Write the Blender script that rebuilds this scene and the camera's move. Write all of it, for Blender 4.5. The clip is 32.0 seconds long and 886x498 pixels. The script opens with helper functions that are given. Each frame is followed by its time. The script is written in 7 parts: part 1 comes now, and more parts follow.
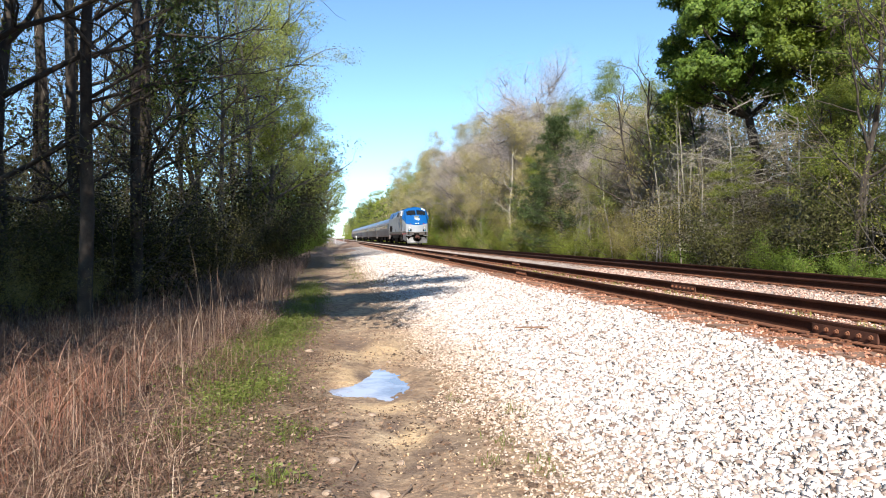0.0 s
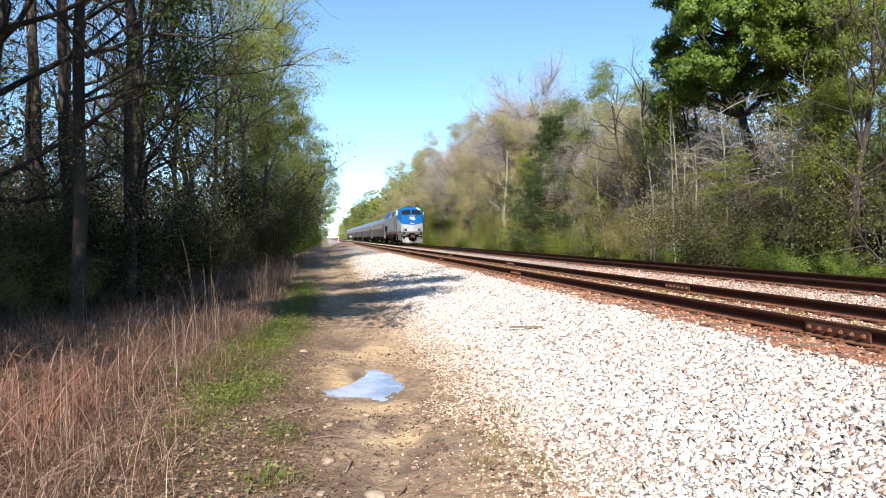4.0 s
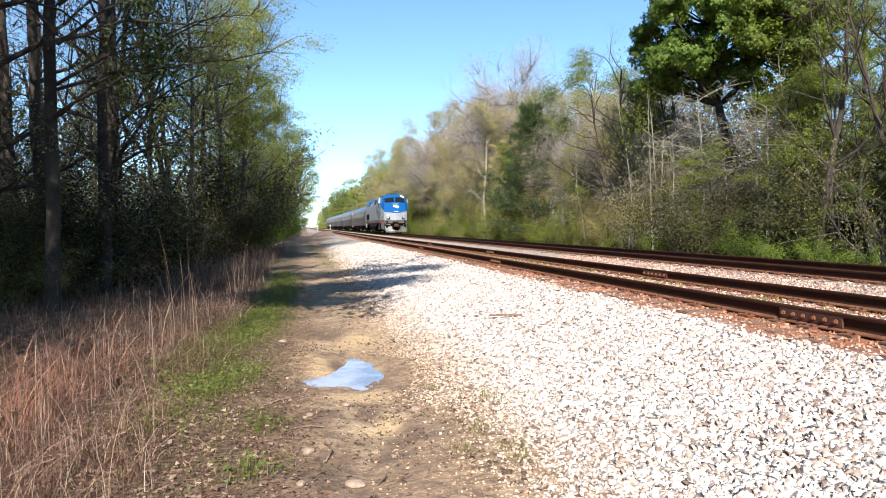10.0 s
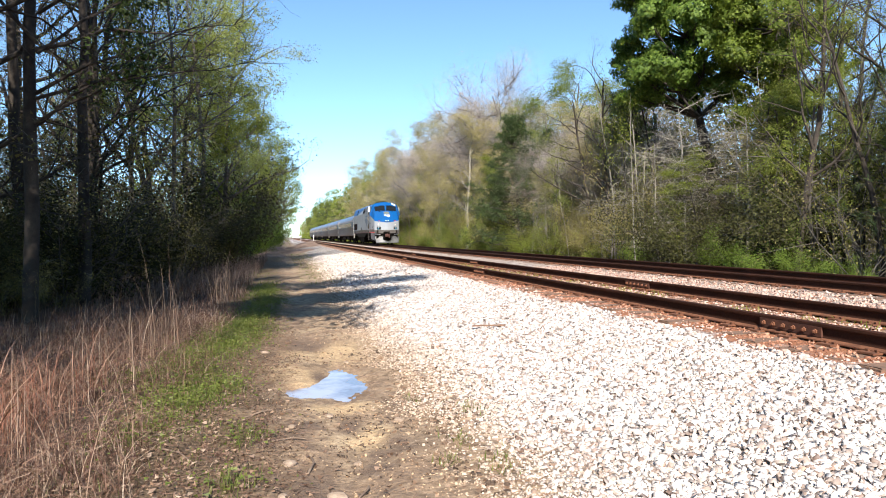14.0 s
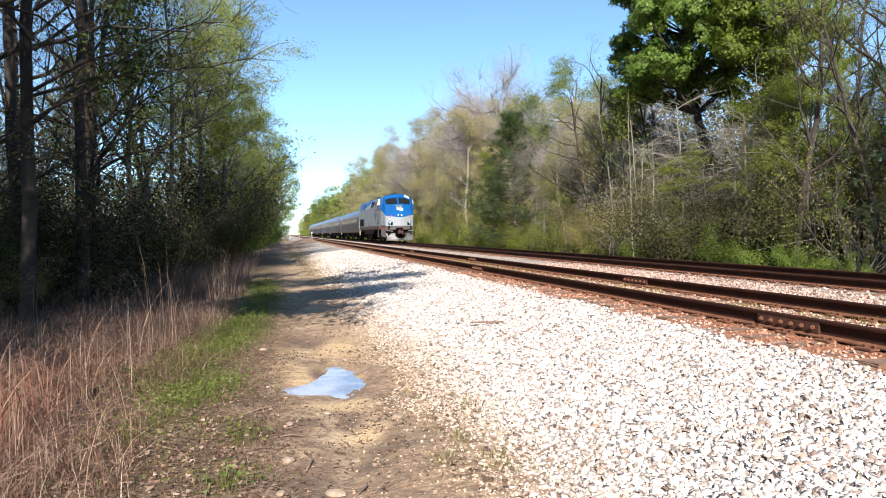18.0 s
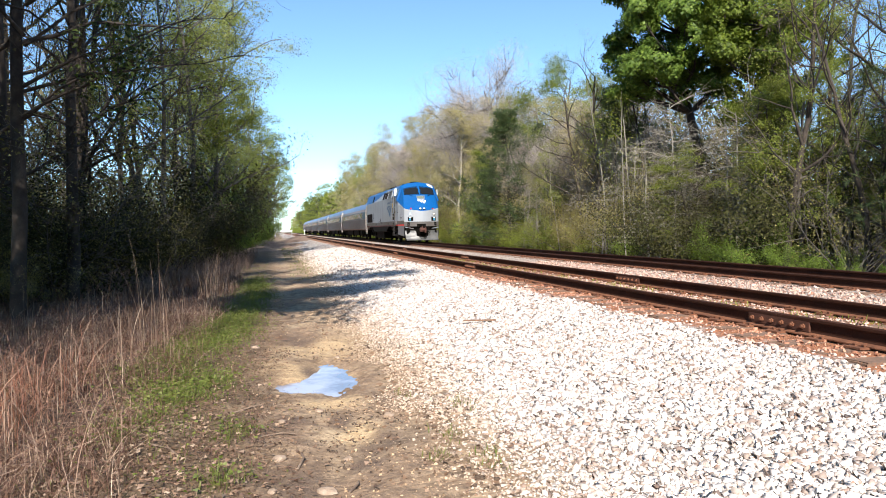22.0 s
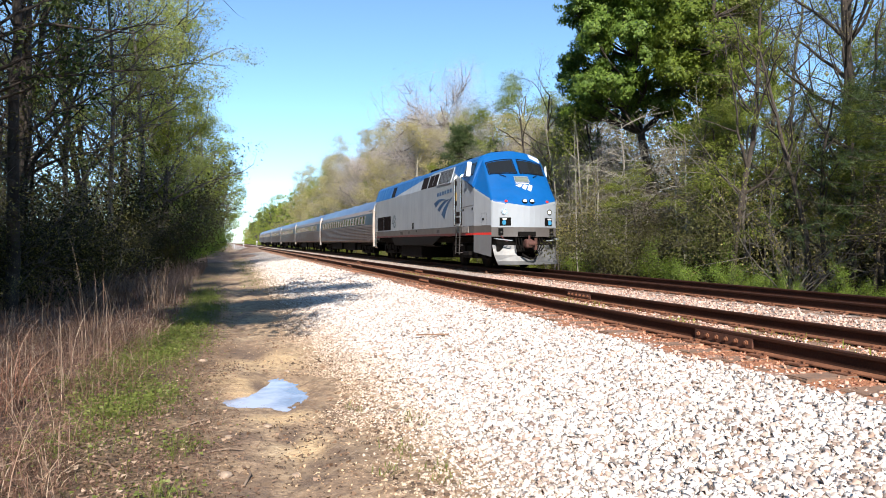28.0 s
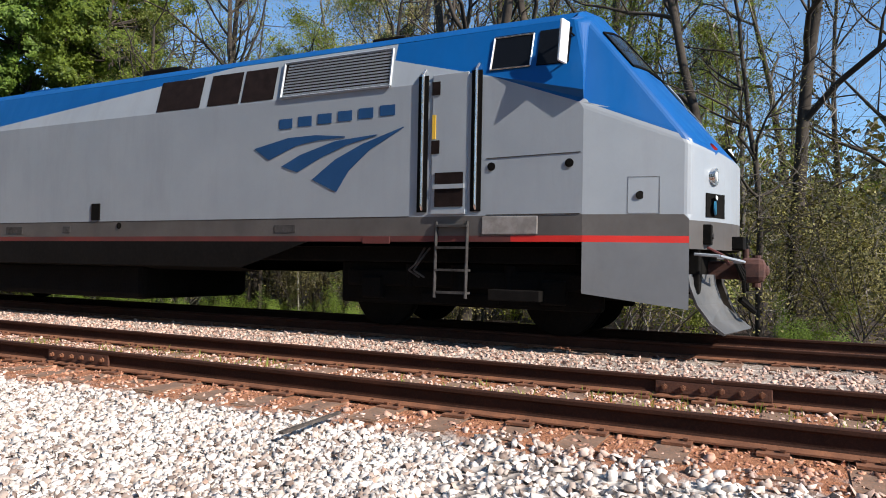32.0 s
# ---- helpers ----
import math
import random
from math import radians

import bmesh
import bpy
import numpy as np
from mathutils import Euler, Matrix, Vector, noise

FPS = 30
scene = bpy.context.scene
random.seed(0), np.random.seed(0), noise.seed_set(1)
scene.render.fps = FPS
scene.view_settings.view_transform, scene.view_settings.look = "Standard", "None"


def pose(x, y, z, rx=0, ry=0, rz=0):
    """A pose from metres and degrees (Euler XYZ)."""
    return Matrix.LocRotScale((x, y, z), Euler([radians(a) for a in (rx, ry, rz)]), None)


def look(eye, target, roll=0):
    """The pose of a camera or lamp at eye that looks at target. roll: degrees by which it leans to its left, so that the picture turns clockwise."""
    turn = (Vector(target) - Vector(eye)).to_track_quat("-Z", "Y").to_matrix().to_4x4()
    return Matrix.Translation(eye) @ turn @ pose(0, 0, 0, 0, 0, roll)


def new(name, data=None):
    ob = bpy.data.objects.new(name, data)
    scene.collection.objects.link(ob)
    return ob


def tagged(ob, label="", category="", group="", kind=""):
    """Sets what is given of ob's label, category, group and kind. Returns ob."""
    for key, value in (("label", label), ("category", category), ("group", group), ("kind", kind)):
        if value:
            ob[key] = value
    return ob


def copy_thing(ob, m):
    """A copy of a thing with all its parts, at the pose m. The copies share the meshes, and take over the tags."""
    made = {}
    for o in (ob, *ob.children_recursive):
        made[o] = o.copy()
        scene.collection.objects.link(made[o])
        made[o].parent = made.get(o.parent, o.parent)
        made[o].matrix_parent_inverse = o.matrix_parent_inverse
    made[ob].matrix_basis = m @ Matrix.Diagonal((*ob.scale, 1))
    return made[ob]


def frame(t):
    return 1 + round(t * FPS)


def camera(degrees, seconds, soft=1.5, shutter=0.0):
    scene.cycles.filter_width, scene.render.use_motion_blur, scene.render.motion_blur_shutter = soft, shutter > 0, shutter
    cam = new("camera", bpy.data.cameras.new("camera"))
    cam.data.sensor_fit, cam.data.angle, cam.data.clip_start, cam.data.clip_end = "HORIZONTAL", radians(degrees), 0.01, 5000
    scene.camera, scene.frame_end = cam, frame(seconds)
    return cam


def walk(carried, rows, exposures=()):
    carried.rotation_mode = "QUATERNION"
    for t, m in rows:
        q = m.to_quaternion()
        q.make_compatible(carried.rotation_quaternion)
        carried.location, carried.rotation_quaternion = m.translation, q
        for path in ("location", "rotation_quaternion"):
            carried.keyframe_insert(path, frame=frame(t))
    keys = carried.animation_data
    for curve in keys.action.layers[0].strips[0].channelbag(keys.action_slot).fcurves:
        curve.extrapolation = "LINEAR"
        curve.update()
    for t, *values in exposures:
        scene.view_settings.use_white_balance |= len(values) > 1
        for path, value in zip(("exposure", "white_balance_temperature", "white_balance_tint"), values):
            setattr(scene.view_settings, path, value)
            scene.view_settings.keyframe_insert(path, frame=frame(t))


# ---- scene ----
cam = camera(64.78, 32.0, soft=0.95)
EYE_Z = 1.5
PATH = [
    (0.0, pose(0.000, 0.000, EYE_Z + 0.000, 88.98, 0.47, -9.43)),
    (0.5, pose(0.001, 0.000, EYE_Z + 0.000, 88.97, 0.57, -9.39)),
    (1.0, pose(0.001, 0.000, EYE_Z + 0.000, 88.92, 0.60, -9.78)),
    (1.5, pose(0.002, 0.000, EYE_Z + 0.001, 89.09, 0.80, -9.33)),
    (2.0, pose(0.002, 0.000, EYE_Z + 0.001, 89.28, 0.82, -9.83)),
    (2.5, pose(0.003, 0.000, EYE_Z + 0.001, 89.41, 0.99, -9.88)),
    (4.5, pose(0.005, 0.000, EYE_Z + 0.002, 88.88, 0.32, -10.02)),
    (5.0, pose(0.005, 0.000, EYE_Z + 0.002, 89.15, 0.25, -10.43)),
    (5.5, pose(0.006, 0.000, EYE_Z + 0.002, 88.42, 0.31, -10.87)),
    (6.0, pose(0.006, 0.000, EYE_Z + 0.002, 87.79, 0.24, -11.03)),
    (6.5, pose(0.007, 0.000, EYE_Z + 0.002, 87.55, 0.42, -10.85)),
    (7.0, pose(0.007, 0.000, EYE_Z + 0.002, 88.38, 0.55, -11.09)),
    (7.5, pose(0.008, 0.000, EYE_Z + 0.003, 88.20, 0.58, -10.77)),
    (8.0, pose(0.008, 0.000, EYE_Z + 0.003, 88.30, 0.73, -10.81)),
    (8.5, pose(0.009, 0.000, EYE_Z + 0.003, 87.93, 0.72, -10.69)),
    (9.0, pose(0.009, 0.000, EYE_Z + 0.003, 88.16, 0.82, -10.84)),
    (9.5, pose(0.010, 0.000, EYE_Z + 0.003, 88.07, 0.80, -11.40)),
    (10.0, pose(0.011, 0.000, EYE_Z + 0.004, 88.00, 0.83, -11.52)),
    (10.5, pose(0.011, 0.000, EYE_Z + 0.004, 87.99, 0.94, -11.69)),
    (11.0, pose(0.012, 0.000, EYE_Z + 0.004, 88.11, 0.89, -12.10)),
    (11.5, pose(0.012, 0.000, EYE_Z + 0.004, 88.26, 0.89, -12.03)),
    (12.0, pose(0.013, 0.000, EYE_Z + 0.004, 88.63, 1.05, -12.21)),
    (12.5, pose(0.013, 0.000, EYE_Z + 0.004, 89.08, 0.87, -12.33)),
    (13.0, pose(0.014, 0.000, EYE_Z + 0.005, 89.24, 0.91, -12.66)),
    (13.5, pose(0.014, 0.000, EYE_Z + 0.005, 88.95, 0.85, -12.74)),
    (14.0, pose(0.015, 0.000, EYE_Z + 0.005, 88.83, 0.82, -12.85)),
    (14.5, pose(0.015, 0.000, EYE_Z + 0.005, 88.85, 0.81, -12.88)),
    (16.5, pose(0.017, 0.000, EYE_Z + 0.006, 88.68, 0.99, -12.70)),
    (17.0, pose(0.018, 0.000, EYE_Z + 0.006, 88.62, 1.01, -12.84)),
    (17.5, pose(0.018, 0.000, EYE_Z + 0.006, 88.65, 0.84, -12.94)),
    (18.0, pose(0.019, 0.000, EYE_Z + 0.006, 88.56, 0.91, -12.99)),
    (18.5, pose(0.019, 0.000, EYE_Z + 0.006, 88.43, 0.83, -12.70)),
    (19.0, pose(0.020, 0.000, EYE_Z + 0.007, 88.61, 1.01, -12.58)),
    (19.5, pose(0.021, 0.000, EYE_Z + 0.007, 88.57, 0.81, -12.88)),
    (20.0, pose(0.021, 0.000, EYE_Z + 0.007, 88.66, 1.00, -13.13)),
    (20.5, pose(0.022, 0.000, EYE_Z + 0.007, 88.31, 1.03, -12.93)),
    (21.0, pose(0.022, 0.000, EYE_Z + 0.007, 88.45, 0.91, -13.19)),
    (21.5, pose(0.023, 0.000, EYE_Z + 0.008, 88.44, 0.79, -13.48)),
    (22.0, pose(0.023, 0.000, EYE_Z + 0.008, 88.38, 0.74, -13.56)),
    (22.5, pose(0.024, 0.000, EYE_Z + 0.008, 88.45, 0.69, -13.68)),
    (23.0, pose(0.024, 0.000, EYE_Z + 0.008, 88.28, 0.60, -13.72)),
    (23.5, pose(0.025, 0.000, EYE_Z + 0.008, 88.42, 0.72, -13.85)),
    (24.0, pose(0.025, 0.000, EYE_Z + 0.008, 88.45, 0.68, -14.09)),
    (24.5, pose(0.026, 0.000, EYE_Z + 0.009, 88.40, 0.72, -14.28)),
    (25.0, pose(0.026, 0.000, EYE_Z + 0.009, 88.41, 0.53, -14.51)),
    (25.5, pose(0.027, 0.000, EYE_Z + 0.009, 88.60, 0.34, -15.03)),
    (27.5, pose(0.029, 0.000, EYE_Z + 0.010, 89.44, -0.15, -16.46)),
    (28.0, pose(0.029, 0.000, EYE_Z + 0.010, 89.50, -0.20, -17.27)),
    (28.5, pose(0.034, -0.002, EYE_Z + 0.011, 89.79, -0.50, -18.39)),
    (29.0, pose(0.064, -0.017, EYE_Z + 0.015, 90.17, -0.51, -20.59)),
    (29.5, pose(0.082, -0.036, EYE_Z + 0.021, 90.44, -0.46, -22.54)),
    (30.0, pose(0.105, -0.053, EYE_Z + 0.017, 90.95, -0.70, -25.95)),
    (30.5, pose(0.149, -0.058, EYE_Z + 0.027, 91.28, -1.01, -31.45)),
    (31.0, pose(0.246, -0.050, EYE_Z + 0.019, 91.91, -0.71, -40.16)),
    (31.5, pose(0.356, -0.094, EYE_Z + 0.001, 91.85, -1.11, -50.39)),
    (31.8, pose(0.412, -0.131, EYE_Z + -0.012, 91.66, -1.41, -58.25)),
    (32.0, pose(0.441, -0.146, EYE_Z + -0.011, 91.36, -1.08, -63.56)),
]
walk(cam, PATH, exposures=[(0.0, 0.95), (28.0, 0.95), (30.5, 0.79), (31.0, 0.68), (31.5, 0.64), (32.0, 0.68)])

# ---- light ----
SUN_DIR = Vector((-0.16, -0.67, 0.50)).normalized()
world = bpy.data.worlds.new("world")
scene.world = world
world.use_nodes = True
wn = world.node_tree.nodes
sky = wn.new("ShaderNodeTexSky")
sky.sky_type = "NISHITA"
sky.sun_disc = False
sky.sun_elevation = math.asin(SUN_DIR.z)
sky.sun_rotation = math.atan2(SUN_DIR.x, SUN_DIR.y)
sky.air_density, sky.dust_density, sky.ozone_density = 0.85, 0.0, 2.6
sky.altitude = 1500
clear = wn.new("ShaderNodeMix")
clear.data_type, clear.blend_type = "RGBA", "MULTIPLY"
clear.inputs[0].default_value, clear.inputs[7].default_value = 1.0, (0.90, 1.035, 1.03, 1)
world.node_tree.links.new(sky.outputs[0], clear.inputs[6])
world.node_tree.links.new(clear.outputs[2], wn["Background"].inputs[0])
wn["Background"].inputs[1].default_value = 0.122
sun = new("sun", bpy.data.lights.new("sun", "SUN"))
sun.data.energy, sun.data.angle, sun.data.color = 5.0, radians(0.55), (1.0, 0.925, 0.825)
sun.matrix_world = look(SUN_DIR * 100, (0, 0, 0))

# ---- materials ----
def mat_new(name):
    m = bpy.data.materials.new(name)
    m.use_nodes = True
    return m, m.node_tree.nodes, m.node_tree.links, m.node_tree.nodes["Principled BSDF"]


def ramp(n, l, fac, stops):
    r = n.new("ShaderNodeValToRGB")
    els = r.color_ramp.elements
    while len(els) < len(stops):
        els.new(0.5)
    for e, (p, c) in zip(els, stops):
        e.position, e.color = p, (*c, 1)
    l.new(fac, r.inputs[0])
    return r.outputs[0]


def noise_tex(n, l, vec, scale, detail=4.0, rough=0.6):
    t = n.new("ShaderNodeTexNoise")
    t.inputs["Scale"].default_value, t.inputs["Detail"].default_value, t.inputs["Roughness"].default_value = scale, detail, rough
    l.new(vec, t.inputs["Vector"])
    return t.outputs["Fac"]


def mixc(n, l, fac, a, b, mode="MIX"):
    x = n.new("ShaderNodeMix")
    x.data_type, x.blend_type = "RGBA", mode
    for v, i in ((fac, 0), (a, 6), (b, 7)):
        if isinstance(v, (int, float)):
            x.inputs[i].default_value = v
        elif isinstance(v, tuple):
            x.inputs[i].default_value = (*v, 1)
        else:
            l.new(v, x.inputs[i])
    return x.outputs[2]


def bump(n, l, b, height, strength, dist):
    bp = n.new("ShaderNodeBump")
    bp.inputs["Strength"].default_value, bp.inputs["Distance"].default_value = strength, dist
    l.new(height, bp.inputs["Height"])
    l.new(bp.outputs[0], b.inputs["Normal"])


def surf(name, c1, c2, scale=6.0, rough=0.7, metal=0.0, bmp=0.0, c3=None, fine=40.0):
    """Two-scale mottled surface."""
    m, n, l, b = mat_new(name)
    co = n.new("ShaderNodeTexCoord").outputs["Object"]
    f1 = noise_tex(n, l, co, scale)
    f2 = noise_tex(n, l, co, fine)
    col = ramp(n, l, f1, [(0.35, c1), (0.68, c2)])
    col = mixc(n, l, ramp(n, l, f2, [(0.45, (0, 0, 0)), (0.75, (0.5, 0.5, 0.5))]), col, c3 or c1)
    l.new(col, b.inputs["Base Color"])
    b.inputs["Roughness"].default_value, b.inputs["Metallic"].default_value = rough, metal
    if bmp:
        bump(n, l, b, f2, bmp, 0.01)
    return m


def leafmat(name, stops, trans=0.35):
    m, n, l, b = mat_new(name)
    g = n.new("ShaderNodeNewGeometry")
    oi = n.new("ShaderNodeObjectInfo")
    ad = n.new("ShaderNodeMath")
    ad.operation = "MULTIPLY_ADD"
    l.new(oi.outputs["Random"], ad.inputs[0])
    ad.inputs[1].default_value = 0.3
    l.new(g.outputs["Random Per Island"], ad.inputs[2])
    sc = n.new("ShaderNodeMath")
    sc.operation = "MULTIPLY"
    l.new(ad.outputs[0], sc.inputs[0])
    sc.inputs[1].default_value = 0.77
    col = ramp(n, l, sc.outputs[0], stops)
    l.new(col, b.inputs["Base Color"])
    b.inputs["Roughness"].default_value = 0.55
    b.inputs["Specular IOR Level"].default_value = 0.3
    tr = n.new("ShaderNodeBsdfTranslucent")
    l.new(mixc(n, l, 1.0, col, (1.0, 1.0, 0.45), "MULTIPLY"), tr.inputs[0])
    mx = n.new("ShaderNodeMixShader")
    mx.inputs[0].default_value = trans
    l.new(b.outputs[0], mx.inputs[1])
    l.new(tr.outputs[0], mx.inputs[2])
    l.new(mx.outputs[0], n["Material Output"].inputs[0])
    return m


BARK = surf("bark", (0.030, 0.023, 0.018), (0.072, 0.057, 0.045), 3.0, 0.95, 0, 0.6, (0.02, 0.016, 0.012), 25)
BARK_GREY = surf("bark_grey", (0.075, 0.064, 0.054), (0.145, 0.128, 0.11), 3.0, 0.95, 0, 0.5, (0.10, 0.09, 0.08), 25)
BARK_PALE = surf("bark_pale", (0.20, 0.18, 0.15), (0.34, 0.31, 0.26), 3.0, 0.9, 0, 0.4, (0.2, 0.18, 0.15), 25)
LEAF_DARK = leafmat("leaf_dark_green", [(0.0, (0.022, 0.034, 0.010)), (0.5, (0.055, 0.082, 0.018)), (1.0, (0.13, 0.165, 0.035))])
# dark leaf colour also carries the shade of the canopy above
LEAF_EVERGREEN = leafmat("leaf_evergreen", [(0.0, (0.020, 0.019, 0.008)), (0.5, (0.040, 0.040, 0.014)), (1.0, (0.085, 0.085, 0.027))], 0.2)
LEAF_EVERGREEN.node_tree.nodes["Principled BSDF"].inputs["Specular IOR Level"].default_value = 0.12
LEAF_MID = leafmat("leaf_mid_green", [(0.0, (0.09, 0.14, 0.02)), (0.5, (0.145, 0.215, 0.03)), (1.0, (0.22, 0.29, 0.05))], 0.4)
LEAF_SPRING = leafmat("leaf_spring", [(0.0, (0.14, 0.175, 0.025)), (0.5, (0.205, 0.25, 0.038)), (1.0, (0.30, 0.33, 0.07))], 0.4)
LEAF_FRESH = leafmat("leaf_fresh_pale", [(0.0, (0.20, 0.24, 0.06)), (0.5, (0.30, 0.34, 0.095)), (1.0, (0.42, 0.44, 0.16))], 0.45)
LEAF_OAK = leafmat("leaf_oak_green", [(0.0, (0.052, 0.092, 0.014)), (0.45, (0.098, 0.162, 0.024)), (0.8, (0.15, 0.23, 0.035)), (1.0, (0.22, 0.30, 0.05))], 0.35)
LEAF_OAK_PALE = leafmat("leaf_oak_pale_green", [(0.0, (0.07, 0.105, 0.014)), (0.45, (0.135, 0.185, 0.024)), (0.8, (0.20, 0.26, 0.035)), (1.0, (0.28, 0.33, 0.055))], 0.4)
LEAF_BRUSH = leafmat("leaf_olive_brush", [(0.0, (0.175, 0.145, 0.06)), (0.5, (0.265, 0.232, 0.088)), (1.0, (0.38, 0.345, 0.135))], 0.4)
LEAF_TWIG = leafmat("bare_twig", [(0.0, (0.12, 0.095, 0.075)), (0.5, (0.21, 0.18, 0.15)), (1.0, (0.32, 0.28, 0.24))], 0.0)
LEAF_BACK = leafmat("leaf_back", [(0.0, (0.09, 0.08, 0.045)), (0.5, (0.14, 0.13, 0.07)), (1.0, (0.20, 0.185, 0.11))], 0.3)
LEAF_SPRAY = leafmat("leaf_spray", [(0.0, (0.09, 0.115, 0.016)), (0.5, (0.16, 0.19, 0.028)), (1.0, (0.24, 0.27, 0.045))], 0.4)
LEAF_TAN = leafmat("leaf_tan_bud", [(0.0, (0.25, 0.215, 0.09)), (0.5, (0.40, 0.35, 0.17)), (1.0, (0.58, 0.51, 0.28))], 0.4)
LEAF_LILAC = leafmat("pale_twig", [(0.0, (0.26, 0.22, 0.22)), (0.5, (0.42, 0.37, 0.36)), (1.0, (0.56, 0.49, 0.42))], 0.2)
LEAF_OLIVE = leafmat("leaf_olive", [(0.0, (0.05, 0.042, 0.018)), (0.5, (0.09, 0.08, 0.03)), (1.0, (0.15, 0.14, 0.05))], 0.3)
NEEDLE = leafmat("needle", [(0.0, (0.04, 0.062, 0.018)), (0.5, (0.085, 0.122, 0.038)), (1.0, (0.155, 0.19, 0.06))], 0.3)
NEEDLE_DARK = leafmat("dark_needle", [(0.0, (0.022, 0.040, 0.014)), (0.5, (0.048, 0.078, 0.026)), (1.0, (0.10, 0.135, 0.045))], 0.25)
GRASS_DRY = leafmat("dry_grass", [(0.0, (0.045, 0.020, 0.015)), (0.45, (0.135, 0.070, 0.050)), (0.85, (0.28, 0.17, 0.122)), (1.0, (0.50, 0.38, 0.29))], 0.2)
BRUSH_GREY = leafmat("grey_brown_brush", [(0.0, (0.055, 0.034, 0.028)), (0.5, (0.13, 0.088, 0.072)), (1.0, (0.29, 0.215, 0.18))], 0.2)
GRASS_RED = leafmat("reddish_weeds", [(0.0, (0.14, 0.055, 0.037)), (0.5, (0.30, 0.135, 0.09)), (1.0, (0.50, 0.32, 0.235))], 0.25)
STRAW_PALE = leafmat("pale_straw", [(0.0, (0.20, 0.115, 0.085)), (0.5, (0.38, 0.265, 0.195)), (1.0, (0.56, 0.44, 0.335))], 0.25)
GRASS_GREEN = leafmat("green_grass", [(0.0, (0.075, 0.095, 0.02)), (0.5, (0.135, 0.170, 0.034)), (1.0, (0.25, 0.26, 0.08))], 0.3)
LITTER = leafmat("leaf_litter", [(0.0, (0.10, 0.06, 0.04)), (0.5, (0.24, 0.15, 0.10)), (1.0, (0.42, 0.30, 0.21))], 0.1)
DARK_SCRAP = leafmat("rotted_leaf", [(0.0, (0.03, 0.02, 0.015)), (1.0, (0.13, 0.085, 0.055))], 0.05)
STEEL_RUST = surf("rusty_rail_steel", (0.023, 0.0095, 0.006), (0.044, 0.0165, 0.0098), 2.0, 0.8, 0.0, 0.3, (0.085, 0.033, 0.018), 60)
STEEL_RUST.node_tree.nodes["Principled BSDF"].inputs["Specular IOR Level"].default_value = 0.18
RUST = surf("orange_rust", (0.12, 0.045, 0.022), (0.25, 0.10, 0.048), 5.0, 0.9, 0, 0.4, (0.06, 0.028, 0.018), 70)
BAR_RUST = surf("dark_bar_rust", (0.055, 0.020, 0.012), (0.10, 0.037, 0.021), 7.0, 0.85, 0, 0.4, (0.14, 0.055, 0.03), 60)
TIE_WOOD = surf("weathered_tie_wood", (0.135, 0.085, 0.060), (0.23, 0.145, 0.10), 4.0, 0.95, 0, 0.6, (0.36, 0.155, 0.075), 45)


def body_paint(name, c1, c2, grime, rough, metal):
    """Paint with faint panel waviness, mottling and run-down grime streaks."""
    m, n, l, b = mat_new(name)
    co = n.new("ShaderNodeTexCoord").outputs["Object"]
    mp = n.new("ShaderNodeMapping")
    mp.inputs["Scale"].default_value = (1.0, 1.8, 0.3)
    l.new(co, mp.inputs["Vector"])
    streak = noise_tex(n, l, mp.outputs[0], 1.6, 6.0, 0.65)
    mott = noise_tex(n, l, co, 0.9, 5.0)
    fine = noise_tex(n, l, co, 35.0)
    col = ramp(n, l, mott, [(0.35, c1), (0.65, c2)])
    col = mixc(n, l, ramp(n, l, streak, [(0.50, (0, 0, 0)), (0.80, (0.28, 0.28, 0.28))]), col, grime)
    col = mixc(n, l, ramp(n, l, fine, [(0.58, (0, 0, 0)), (0.8, (0.2, 0.2, 0.2))]), col, grime)
    l.new(col, b.inputs["Base Color"])
    l.new(ramp(n, l, streak, [(0.3, (rough - 0.08,) * 3), (0.7, (rough + 0.15,) * 3)]), b.inputs["Roughness"])
    b.inputs["Metallic"].default_value = metal
    bump(n, l, b, mott, 0.25, 0.02)
    return m


SILVER = body_paint("silver_paint", (0.272, 0.298, 0.330), (0.302, 0.328, 0.360), (0.205, 0.215, 0.235), 0.5, 0.08)
BLUE_GLOSS = 0.22
# body paint darkened for the shadowed plate below the stripe, with grime streaks
SKIRT = body_paint("shaded_skirt_paint", (0.13, 0.135, 0.145), (0.17, 0.175, 0.185), (0.10, 0.095, 0.09), 0.55, 0.2)
BLUE = body_paint("blue_paint", (0.002, 0.072, 0.245), (0.003, 0.083, 0.28), (0.004, 0.07, 0.225), 0.38, 0.0)
BLUE.node_tree.nodes["Principled BSDF"].inputs["Specular IOR Level"].default_value = BLUE_GLOSS
SCUFFED = surf("scuffed_plough_steel", (0.09, 0.092, 0.095), (0.165, 0.167, 0.17), 2.2, 0.55, 0.4, 0.2, (0.13, 0.12, 0.11), 9)
GRIMY_STEEL = surf("grimy_steel", (0.035, 0.033, 0.032), (0.075, 0.07, 0.068), 4.0, 0.6, 0.3, 0.1, (0.13, 0.12, 0.115), 18)
GRIMY_STEEL.node_tree.nodes["Principled BSDF"].inputs["Specular IOR Level"].default_value = 0.2
BOARD = surf("grey_green_board", (0.10, 0.12, 0.10), (0.15, 0.17, 0.14), 5.0, 0.4)
PATCH = surf("pale_worn_patch", (0.19, 0.175, 0.165), (0.29, 0.27, 0.255), 5.0, 0.6, 0, 0, (0.15, 0.12, 0.11), 22)
